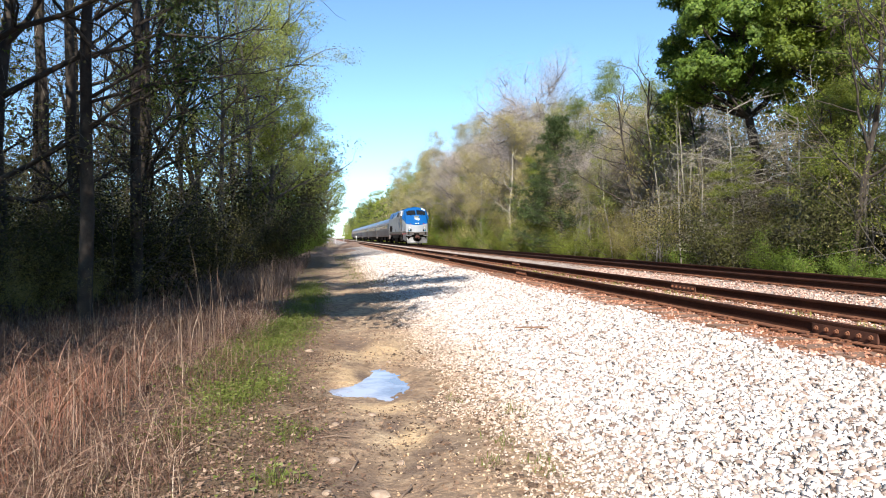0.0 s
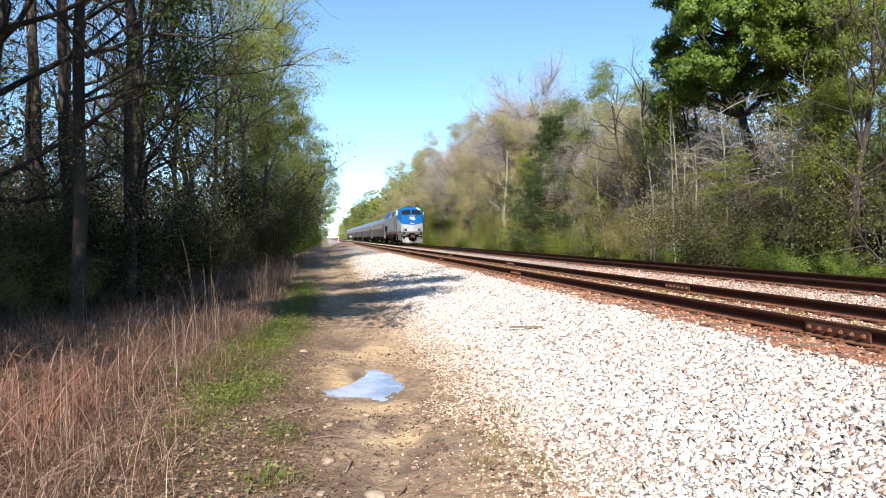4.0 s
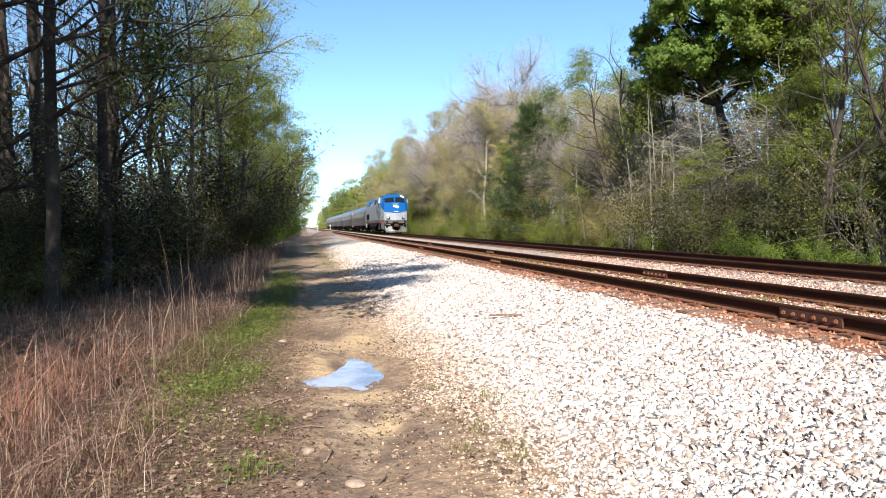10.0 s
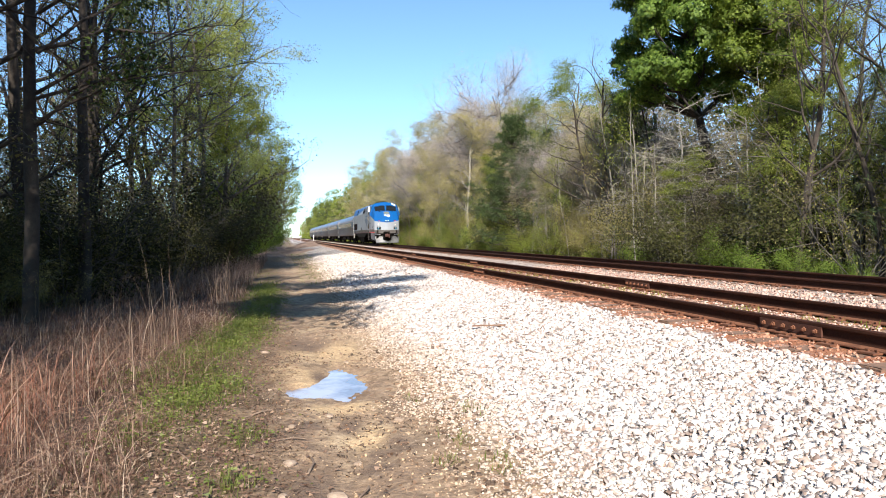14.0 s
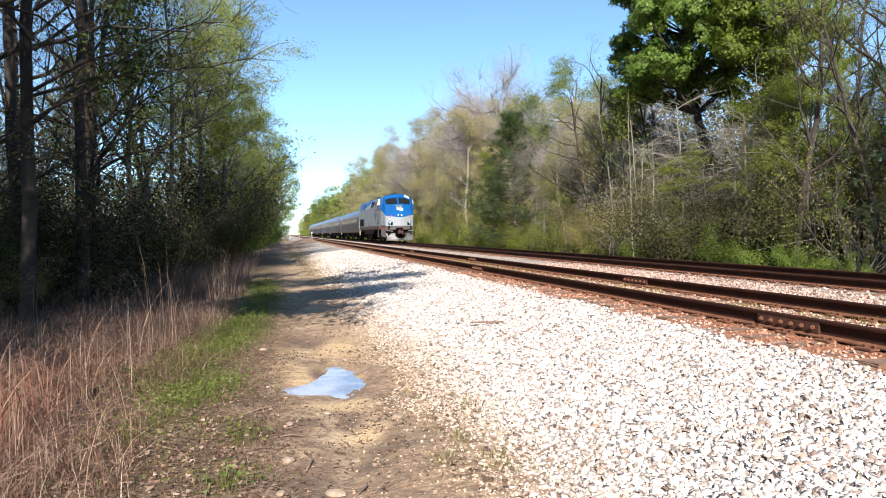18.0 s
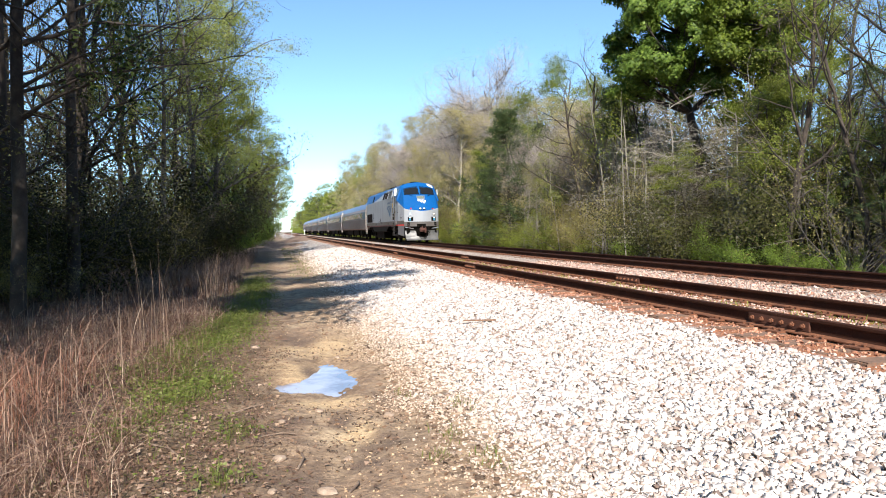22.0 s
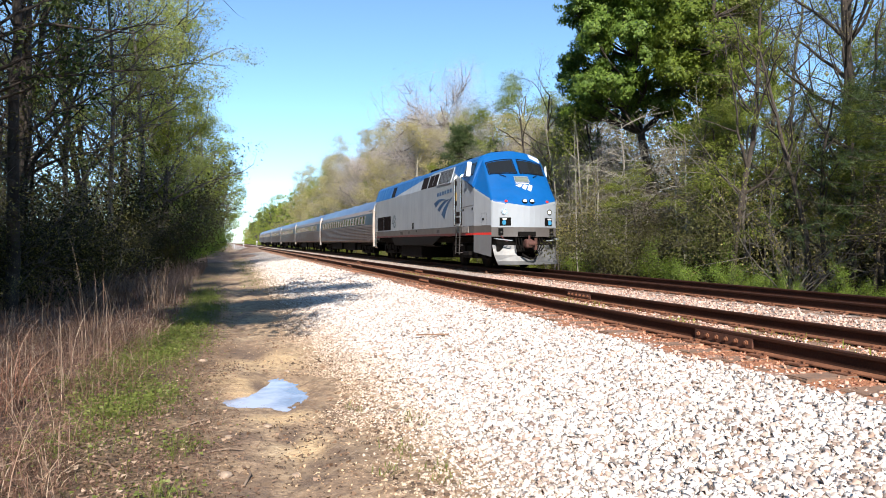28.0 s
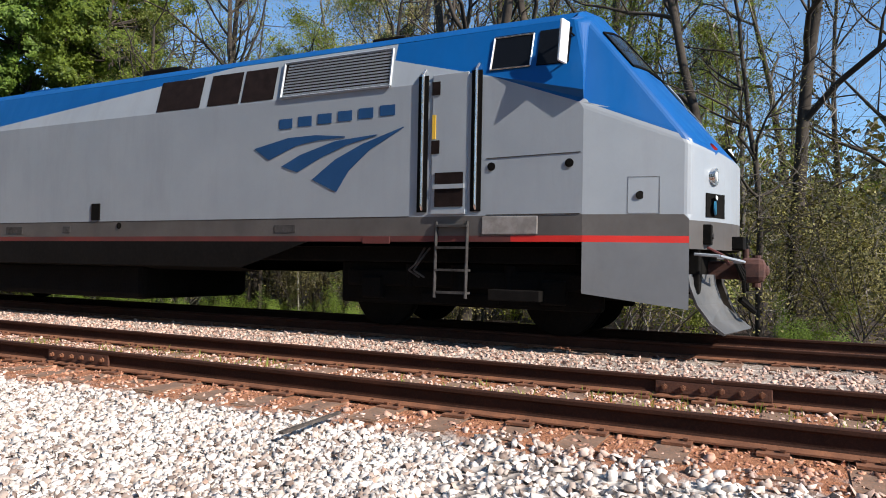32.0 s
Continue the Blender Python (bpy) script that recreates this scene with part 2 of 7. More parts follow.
LOGO_BLUE = surf("logo_blue", (0.012, 0.055, 0.15), (0.016, 0.065, 0.175), 2.0, 0.4)
BAND = surf("dark_grey_band", (0.070, 0.063, 0.060), (0.105, 0.095, 0.090), 1.5, 0.5, 0, 0, (0.085, 0.07, 0.062), 20)
NUMBER_GREY = surf("number_grey", (0.055, 0.075, 0.095), (0.075, 0.098, 0.12), 2.0, 0.5)
RED = surf("red_stripe", (0.55, 0.02, 0.015), (0.62, 0.03, 0.02), 2.0, 0.45)
RED_DULL = surf("grimy_red_stripe", (0.07, 0.022, 0.020), (0.15, 0.026, 0.022), 0.9, 0.6, 0, 0, (0.12, 0.03, 0.025), 9)
# black set extra low: the underframe's deep shadow is put into the colour
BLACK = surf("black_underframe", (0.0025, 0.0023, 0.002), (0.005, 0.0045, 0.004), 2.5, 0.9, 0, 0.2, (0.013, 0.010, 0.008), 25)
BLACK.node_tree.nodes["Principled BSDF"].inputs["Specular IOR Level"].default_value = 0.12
# dirty lower paint, taken near black to hold the shadow under the side
SHADED_DIRTY = surf("shaded_dirty_paint", (0.004, 0.0035, 0.003), (0.007, 0.006, 0.0055), 1.6, 0.7, 0, 0, (0.014, 0.011, 0.010), 14)
SHADED_DIRTY.node_tree.nodes["Principled BSDF"].inputs["Specular IOR Level"].default_value = 0.12
WHITE = surf("white_paint", (0.72, 0.72, 0.70), (0.8, 0.8, 0.79), 2.0, 0.45)
CHROME = surf("bright_handrail_steel", (0.6, 0.6, 0.6), (0.7, 0.7, 0.7), 3.0, 0.25, 0.9)
STAINLESS = surf("stainless_steel", (0.085, 0.072, 0.069), (0.125, 0.108, 0.104), 0.7, 0.55, 0.35, 0, (0.21, 0.185, 0.175), 12)
# blue of the reflected sky is put into the steel's base colour
SKY_ROOFSTEEL = surf("sky_tinted_roof_steel", (0.10, 0.16, 0.27), (0.16, 0.22, 0.33), 0.7, 0.38, 0.5, 0, (0.20, 0.21, 0.24), 12)
COUPLER = surf("rusty_coupler", (0.045, 0.019, 0.015), (0.105, 0.042, 0.032), 6.0, 0.85, 0, 0.3)
YELLOW = surf("yellow_paint", (0.6, 0.36, 0.03), (0.68, 0.42, 0.05), 3.0, 0.5)
VENT = surf("brown_vent_mesh", (0.009, 0.0055, 0.005), (0.018, 0.011, 0.010), 6.0, 0.8)
VENT.node_tree.nodes["Principled BSDF"].inputs["Specular IOR Level"].default_value = 0.1


def glass_mat(name, col, rough=0.05, gloss=0.3):
    m, n, l, b = mat_new(name)
    b.inputs["Base Color"].default_value = (*col, 1)
    b.inputs["Roughness"].default_value = rough
    b.inputs["Specular IOR Level"].default_value = gloss
    return m


GLASS = glass_mat("dark_window_glass", (0.012, 0.014, 0.016))
CARGLASS = glass_mat("coach_window_glass", (0.012, 0.015, 0.02), 0.08, 0.12)
CAB_GLASS = glass_mat("cab_side_glass", (0.006, 0.007, 0.009), 0.06, 0.12)
COACH_BAND = surf("coach_window_band", (0.035, 0.055, 0.075), (0.06, 0.085, 0.11), 1.0, 0.45, 0.2)
CYAN = surf("cyan_lens", (0.03, 0.18, 0.33), (0.05, 0.24, 0.40), 3.0, 0.3)
REDLENS = surf("red_lens", (0.5, 0.02, 0.02), (0.6, 0.04, 0.03), 3.0, 0.2)


def lamp_mat(name, col, power):
    m, n, l, b = mat_new(name)
    b.inputs["Base Color"].default_value = (*col, 1)
    b.inputs["Emission Color"].default_value = (*col, 1)
    b.inputs["Emission Strength"].default_value = power
    return m


HEADLIGHT = lamp_mat("headlight_glow", (0.85, 0.83, 0.78), 0.22)


def water_mat():
    m, n, l, b = mat_new("sky_tinted_muddy_water")
    co = n.new("ShaderNodeTexCoord").outputs["Object"]
    # pale lilac base paints in part of the sky's reflection
    l.new(ramp(n, l, noise_tex(n, l, co, 2.0), [(0.38, (0.20, 0.19, 0.21)), (0.58, (0.46, 0.44, 0.48))]), b.inputs["Base Color"])
    b.inputs["Roughness"].default_value, b.inputs["IOR"].default_value = 0.03, 1.7
    b.inputs["Specular IOR Level"].default_value = 0.9
    bump(n, l, b, noise_tex(n, l, co, 9.0, 2.0), 0.04, 0.01)
    return m


WATER = water_mat()


def stone_mat():
    m, n, l, b = mat_new("limestone_ballast")
    g = n.new("ShaderNodeNewGeometry")
    co = n.new("ShaderNodeTexCoord").outputs["Object"]
    col = ramp(n, l, g.outputs["Random Per Island"], [(0.0, (0.14, 0.09, 0.07)), (0.08, (0.34, 0.255, 0.21)), (0.28, (0.55, 0.475, 0.425)), (0.58, (0.67, 0.605, 0.56)), (0.95, (0.78, 0.73, 0.685)), (1.0, (0.42, 0.25, 0.175))])
    col = mixc(n, l, ramp(n, l, noise_tex(n, l, co, 30.0), [(0.4, (0, 0, 0)), (0.8, (0.45, 0.45, 0.45))]), col, (0.36, 0.31, 0.28))
    sx = n.new("ShaderNodeSeparateXYZ")
    l.new(co, sx.inputs[0])
    wob = noise_tex(n, l, co, 0.9)
    mp = n.new("ShaderNodeMath")
    mp.operation = "MULTIPLY_ADD"
    l.new(wob, mp.inputs[0])
    mp.inputs[1].default_value = 1.3
    l.new(sx.outputs[0], mp.inputs[2])
    rust = ramp(n, l, map_range(n, l, mp.outputs[0], 5.05, 5.45), [(0.0, (0, 0, 0)), (1.0, (0.85, 0.85, 0.85))])
    off = ramp(n, l, map_range(n, l, mp.outputs[0], 6.15, 6.7), [(0.0, (1, 1, 1)), (1.0, (0.6, 0.6, 0.6))])
    col = mixc(n, l, mixc(n, l, 1.0, rust, off, "MULTIPLY"), col, mixc(n, l, 1.0, col, (0.74, 0.33, 0.175), "MULTIPLY"))
    # shade below the train, painted into the stones of the main track
    train_shade = mixc(n, l, 1.0, map_range(n, l, mp.outputs[0], 9.9, 10.3), ramp(n, l, map_range(n, l, mp.outputs[0], 11.8, 12.2), [(0.0, (1, 1, 1)), (1.0, (0, 0, 0))]), "MULTIPLY")
    col = mixc(n, l, train_shade, col, mixc(n, l, 1.0, col, (0.42, 0.38, 0.36), "MULTIPLY"))
    tan = ramp(n, l, map_range(n, l, mp.outputs[0], 1.35, 2.7), [(0.0, (0.95, 0.95, 0.95)), (1.0, (0, 0, 0))])
    col = mixc(n, l, tan, col, mixc(n, l, 1.0, col, (0.70, 0.53, 0.34), "MULTIPLY"))
    l.new(col, b.inputs["Base Color"])
    b.inputs["Roughness"].default_value = 0.9
    return m


def map_range(n, l, v, a, b):
    r = n.new("ShaderNodeMapRange")
    r.inputs[1].default_value, r.inputs[2].default_value = a, b
    l.new(v, r.inputs[0])
    return r.outputs[0]


STONE = stone_mat()


def stain(n, l, co, wob, spots):
    """Mask of uneven stains: x, y, reach across, reach along."""
    out = None
    for x, y, rx, ry in spots:
        mp = n.new("ShaderNodeMapping")
        mp.inputs["Scale"].default_value = (1 / rx, 1 / ry, 0)
        mp.inputs["Location"].default_value = (-x / rx, -y / ry, 0)
        l.new(co, mp.inputs["Vector"])
        ln = n.new("ShaderNodeVectorMath")
        ln.operation = "LENGTH"
        l.new(mp.outputs[0], ln.inputs[0])
        ad = n.new("ShaderNodeMath")
        ad.operation = "MULTIPLY_ADD"
        l.new(wob, ad.inputs[0])
        ad.inputs[1].default_value = 2.4
        l.new(ln.outputs["Value"], ad.inputs[2])
        m = map_range(n, l, ad.outputs[0], 2.35, 1.55)
        if out is None:
            out = m
        else:
            mx = n.new("ShaderNodeMath")
            mx.operation = "MAXIMUM"
            l.new(out, mx.inputs[0])
            l.new(m, mx.inputs[1])
            out = mx.outputs[0]
    return out


def ground_mat():
    """Leaf litter, verge, sandy track, limestone ballast and rust-stained track bed, side by side."""
    m, n, l, b = mat_new("ground_cover")
    co = n.new("ShaderNodeTexCoord").outputs["Object"]
    sx = n.new("ShaderNodeSeparateXYZ")
    l.new(co, sx.inputs[0])
    big, mid, fine = noise_tex(n, l, co, 0.55), noise_tex(n, l, co, 3.0), noise_tex(n, l, co, 26.0)
    xw = n.new("ShaderNodeMath")
    xw.operation = "MULTIPLY_ADD"
    l.new(mid, xw.inputs[0])
    xw.inputs[1].default_value = 1.2
    l.new(sx.outputs[0], xw.inputs[2])
    xw = xw.outputs[0]
    litter = ramp(n, l, fine, [(0.3, (0.028, 0.018, 0.013)), (0.55, (0.075, 0.048, 0.034)), (0.75, (0.19, 0.125, 0.09))])
    verge = ramp(n, l, fine, [(0.3, (0.05, 0.034, 0.02)), (0.5, (0.13, 0.088, 0.05)), (0.8, (0.27, 0.185, 0.12))])
    dirt = mixc(n, l, ramp(n, l, big, [(0.46, (0, 0, 0)), (0.62, (1, 1, 1))]), ramp(n, l, fine, [(0.3, (0.175, 0.112, 0.072)), (0.7, (0.37, 0.255, 0.165))]), ramp(n, l, fine, [(0.3, (0.35, 0.25, 0.15)), (0.7, (0.53, 0.41, 0.27))]))
    dirt = mixc(n, l, ramp(n, l, noise_tex(n, l, co, 1.7), [(0.52, (0, 0, 0)), (0.66, (0.85, 0.85, 0.85))]), dirt, (0.15, 0.095, 0.06))
    dirt = mixc(n, l, ramp(n, l, noise_tex(n, l, co, 8.0, 5.0, 0.65), [(0.50, (0, 0, 0)), (0.60, (0.7, 0.7, 0.7))]), dirt, (0.15, 0.10, 0.068))
    wob = noise_tex(n, l, co, 5.0, 6.0, 0.7)
    grit = noise_tex(n, l, co, 70.0, 3.0)
    dirt = mixc(n, l, stain(n, l, co, wob, ((0.72, 9.2, 0.5, 0.9), (-0.1, 7.9, 0.3, 0.5), (0.65, 5.3, 0.22, 0.35), (0.2, 9.2, 0.35, 0.6), (0.3, 7.7, 0.5, 0.5), (0.5, 6.2, 0.4, 0.25))), dirt, ramp(n, l, fine, [(0.3, (0.41, 0.275, 0.145)), (0.7, (0.60, 0.445, 0.27))]))
    dirt = mixc(n, l, stain(n, l, co, wob, ((0.51, 5.6, 0.12, 0.3), (0.56, 4.6, 0.2, 0.22), (0.85, 5.0, 0.2, 0.4), (-0.2, 5.5, 0.2, 0.5), (0.3, 9.9, 0.4, 0.6), (0.1, 4.3, 0.3, 0.3), (1.0, 6.2, 0.15, 0.5), (0.38, 7.75, 0.14, 0.35), (0.12, 5.6, 0.25, 0.25), (0.69, 4.83, 0.22, 0.2))), dirt, ramp(n, l, grit, [(0.35, (0.085, 0.055, 0.038)), (0.65, (0.22, 0.15, 0.105))]))
    dirt = mixc(n, l, ramp(n, l, grit, [(0.55, (0, 0, 0)), (0.72, (0.6, 0.6, 0.6))]), dirt, (0.11, 0.07, 0.045))
    vor = n.new("ShaderNodeTexVoronoi")
    vor.inputs["Scale"].default_value = 18.0
    l.new(co, vor.inputs["Vector"])
    hs = n.new("ShaderNodeSeparateColor")
    l.new(vor.outputs["Color"], hs.inputs[0])
    # darkened below the stones, so the gaps' shade is in the colour
    grav = ramp(n, l, hs.outputs[0], [(0.0, (0.14, 0.11, 0.092)), (0.3, (0.28, 0.24, 0.212)), (0.7, (0.46, 0.415, 0.38)), (0.9, (0.60, 0.56, 0.52)), (1.0, (0.30, 0.19, 0.14))])
    rust = ramp(n, l, fine, [(0.3, (0.22, 0.08, 0.036)), (0.55, (0.40, 0.165, 0.08)), (0.8, (0.50, 0.28, 0.165))])
    gravr = ramp(n, l, hs.outputs[0], [(0.0, (0.22, 0.15, 0.12)), (0.4, (0.40, 0.31, 0.25)), (1.0, (0.55, 0.49, 0.44))])
    k = lambda a, b: map_range(n, l, xw, a, b)
    col = mixc(n, l, k(-1.1, -0.5), litter, verge)
    col = mixc(n, l, k(0.2, 0.75), col, dirt)
    col = mixc(n, l, k(1.3, 2.1), col, mixc(n, l, k(1.9, 3.0), mixc(n, l, 1.0, grav, (0.80, 0.64, 0.45), "MULTIPLY"), grav))
    col = mixc(n, l, k(4.95, 5.25), col, rust)
    col = mixc(n, l, k(8.2, 8.6), col, gravr)
    # same painted train shade in the ground of the main track bed
    train_shade = mixc(n, l, 1.0, k(9.9, 10.2), mixc(n, l, k(11.9, 12.2), (1.0, 1.0, 1.0), (0.0, 0.0, 0.0)), "MULTIPLY")
    col = mixc(n, l, train_shade, col, mixc(n, l, 1.0, col, (0.42, 0.38, 0.36), "MULTIPLY"))
    col = mixc(n, l, k(12.9, 13.6), col, litter)
    l.new(col, b.inputs["Base Color"])
    b.inputs["Roughness"].default_value = 0.95
    hgt = mixc(n, l, k(1.5, 3.1), mixc(n, l, 0.6, fine, wob), mixc(n, l, k(4.8, 5.1), vor.outputs["Distance"], mixc(n, l, 0.5, fine, grit)))
    bump(n, l, b, hgt, 0.9, 0.05)
    return m


GROUND = ground_mat()

# ---- helpers of the scene ----
RAIL_Z = 0.58


def mesh_np(name, V, F, mats, smooth=False, index=None):
    """A mesh from arrays; faces all of one size."""
    V, F = np.asarray(V, np.float32), np.asarray(F, np.int32)
    me = bpy.data.meshes.new(name)
    k = F.shape[1]
    me.vertices.add(len(V))
    me.loops.add(F.size)
    me.polygons.add(len(F))
    me.vertices.foreach_set("co", V.ravel())
    me.loops.foreach_set("vertex_index", F.ravel())
    me.polygons.foreach_set("loop_start", np.arange(len(F), dtype=np.int32) * k)
    if smooth:
        me.polygons.foreach_set("use_smooth", np.ones(len(F), bool))
    for mt in mats if isinstance(mats, (list, tuple)) else [mats]:
        me.materials.append(mt)
    if index is not None:
        me.polygons.foreach_set("material_index", np.asarray(index, np.int32))
    me.update(calc_edges=True)
    me.validate()
    return me


def link(name, me, parent=None, label="", m=None):
    ob = new(name, me)
    if parent:
        ob.parent = parent
    if m is not None:
        ob.matrix_basis = m
    if label:
        tagged(ob, label)
    return ob


def part(name, bm, material, parent, label="", smooth=False):
    me = bpy.data.meshes.new(name)
    bmesh.ops.recalc_face_normals(bm, faces=bm.faces)
    if smooth:
        for f in bm.faces:
            f.smooth = True
    bm.to_mesh(me)
    bm.free()
    for mt in material if isinstance(material, (list, tuple)) else [material]:
        me.materials.append(mt)
    return link(name, me, parent, label)


def box(bm, x0, x1, y0, y1, z0, z1, bev=0.0):
    r = bmesh.ops.create_cube(bm, size=1.0, matrix=Matrix.Translation(((x0 + x1) / 2, (y0 + y1) / 2, (z0 + z1) / 2)) @ Matrix.Diagonal((x1 - x0, y1 - y0, z1 - z0, 1)))
    if bev:
        es = list({e for v in r["verts"] for e in v.link_edges})
        bmesh.ops.bevel(bm, geom=es, offset=bev, segments=2, affect="EDGES", profile=0.5)
    return bm


def cyl(bm, p, q, r0, r1=None, n=10, caps=True):
    p, q = Vector(p), Vector(q)
    d = q - p
    m = Matrix.Translation((p + q) / 2) @ d.to_track_quat("Z", "Y").to_matrix().to_4x4()
    bmesh.ops.create_cone(bm, cap_ends=caps, segments=n, radius1=r0, radius2=r0 if r1 is None else r1, depth=d.length, matrix=m)
    return bm


def slab(bm, pts, off):
    """A plate over the polygon pts, thickened by the vector off."""
    a = [bm.verts.new(p) for p in pts]
    b = [bm.verts.new(Vector(p) + Vector(off)) for p in pts]
    bm.faces.new(a)
    bm.faces.new(b[::-1])
    for i in range(len(a)):
        j = (i + 1) % len(a)
        bm.faces.new((a[j], a[i], b[i], b[j]))
    return bm


def tube_path(bm, pts, r, n=8):
    for a, b in zip(pts, pts[1:]):
        cyl(bm, a, b, r, n=n)
    return bm


B = bmesh.new

# ---- ground ----
XS_ = [(-900, -0.4), (-60, -0.4), (-12, -0.3), (-3.5, -0.12), (-1.2, 0.0), (1.1, 0.0), (2.6, 0.16), (4.2, 0.33), (4.7, 0.385), (12.0, 0.385), (12.6, 0.33), (14.2, -0.15), (60, -0.3), (900, -0.4)]


LATTICE = np.random.default_rng(17).random((256, 256)) - 0.5


def lumps(x, y):
    """Smooth random relief on a lattice of unit size."""
    i, j = np.floor(x).astype(int), np.floor(y).astype(int)
    u, v = x - i, y - j
    u, v = u * u * (3 - 2 * u), v * v * (3 - 2 * v)
    g = lambda a, b: LATTICE[a % 256, b % 256]
    return (g(i, j) * (1 - u) + g(i + 1, j) * u) * (1 - v) + (g(i, j + 1) * (1 - u) + g(i + 1, j + 1) * u) * v


def ground_z(x, y):
    x, y = np.asarray(x, float), np.asarray(y, float)
    z = np.interp(x, [a for a, _ in XS_], [b for _, b in XS_])
    near = np.clip((x + 14) / 4, 0, 1) * np.clip((4.4 - x) / 0.8, 0, 1)
    z = z + near * (0.018 * np.sin(x * 2.3 + y * 0.9) * np.sin(y * 1.7 - x) + 0.012 * np.sin(5.1 * x - 2.2 * y))
    # clods and small hollows of the verge and track
    fine = np.clip((x + 4.5) / 1.5, 0, 1) * np.clip((2.4 - x) / 0.8, 0, 1) * (1 - 0.85 * np.exp(-((x - 0.5) / 0.55) ** 4 - ((y - 7.4) / 1.0) ** 4))
    z = z + fine * (0.028 * lumps(x * 5 + 3, y * 5) + 0.018 * lumps(x * 12, y * 12 + 9))
    # wheel ruts of the track
    for rx in (0.35, 1.75):
        z = z - 0.03 * np.exp(-((x - rx - 0.1 * np.sin(y * 0.3)) / 0.22) ** 2)
    # puddle hollow: a round lobe and a thin tail
    d1 = ((x - 0.65) / 0.26) ** 2 + ((y - 7.30) / 0.66) ** 2
    d2 = ((x - 0.22) / 0.27) ** 2 + ((y - 7.06) / 0.24) ** 2
    d3 = ((x - 0.63) / 0.13) ** 2 + ((y - 8.00) / 0.34) ** 2
    wob = 0.16 * np.sin(x * 17 + y * 5) + 0.14 * np.sin(y * 11 - x * 7) + 0.26 * np.sin(x * 41 - y * 13 + 2 * np.sin(9 * x)) * np.sin(y * 23 + 1) + 0.16 * np.sin(x * 83 + 2 * y) * np.sin(y * 37 - x * 11)
    z = z - 0.050 * np.exp(-(d1 + wob) ** 2 * 0.7) - 0.058 * np.exp(-(d2 + wob) ** 2 * 0.7) - 0.030 * np.exp(-(d3 + wob) ** 2 * 0.8)
    return z


def ground():
    xs = np.concatenate([[-900, -300, -100, -60, -40, -25, -18], np.arange(-14, -3.2, 0.4), np.arange(-3.2, -0.2, 0.06), np.arange(-0.2, 1.2, 0.025), np.arange(1.2, 3.2, 0.06), np.arange(3.2, 15, 0.25), [16, 18, 22, 30, 45, 60, 100, 300, 900]])
    ys = np.concatenate([[-900, -300, -100, -40, -20, -10, -5, -2, 0, 1.5], np.arange(2.5, 6.2, 0.07), np.arange(6.2, 8.7, 0.03), np.arange(8.7, 13, 0.07), np.arange(13, 30, 0.4), np.arange(30, 80, 2.5), [90, 110, 140, 180, 240, 320, 450, 650, 950, 1500]])
    X, Y = np.meshgrid(xs, ys)
    Z = ground_z(X, Y)
    V = np.stack([X, Y, Z], -1).reshape(-1, 3)
    nx = len(xs)
    i = (np.arange(len(ys) - 1)[:, None] * nx + np.arange(nx - 1)[None]).ravel()
    F = np.stack([i, i + 1, i + nx + 1, i + nx], 1)
    return tagged(link("ground", mesh_np("ground", V, F, GROUND, True)), "sandy track, leaf litter and pale limestone ballast beside rails", "ground", kind="structure")


ground()


def puddle():
    bm = B()
    ring = [bm.verts.new((0.45 + 0.72 * math.cos(a), 7.25 + 1.15 * math.sin(a), -0.050)) for a in [i * math.tau / 40 for i in range(40)]]
    bm.faces.new(ring)
    ob = part("puddle", bm, WATER, None)
    tagged(ob, "shallow muddy puddle reflecting sky on a sandy track", "puddle", kind="structure")


puddle()


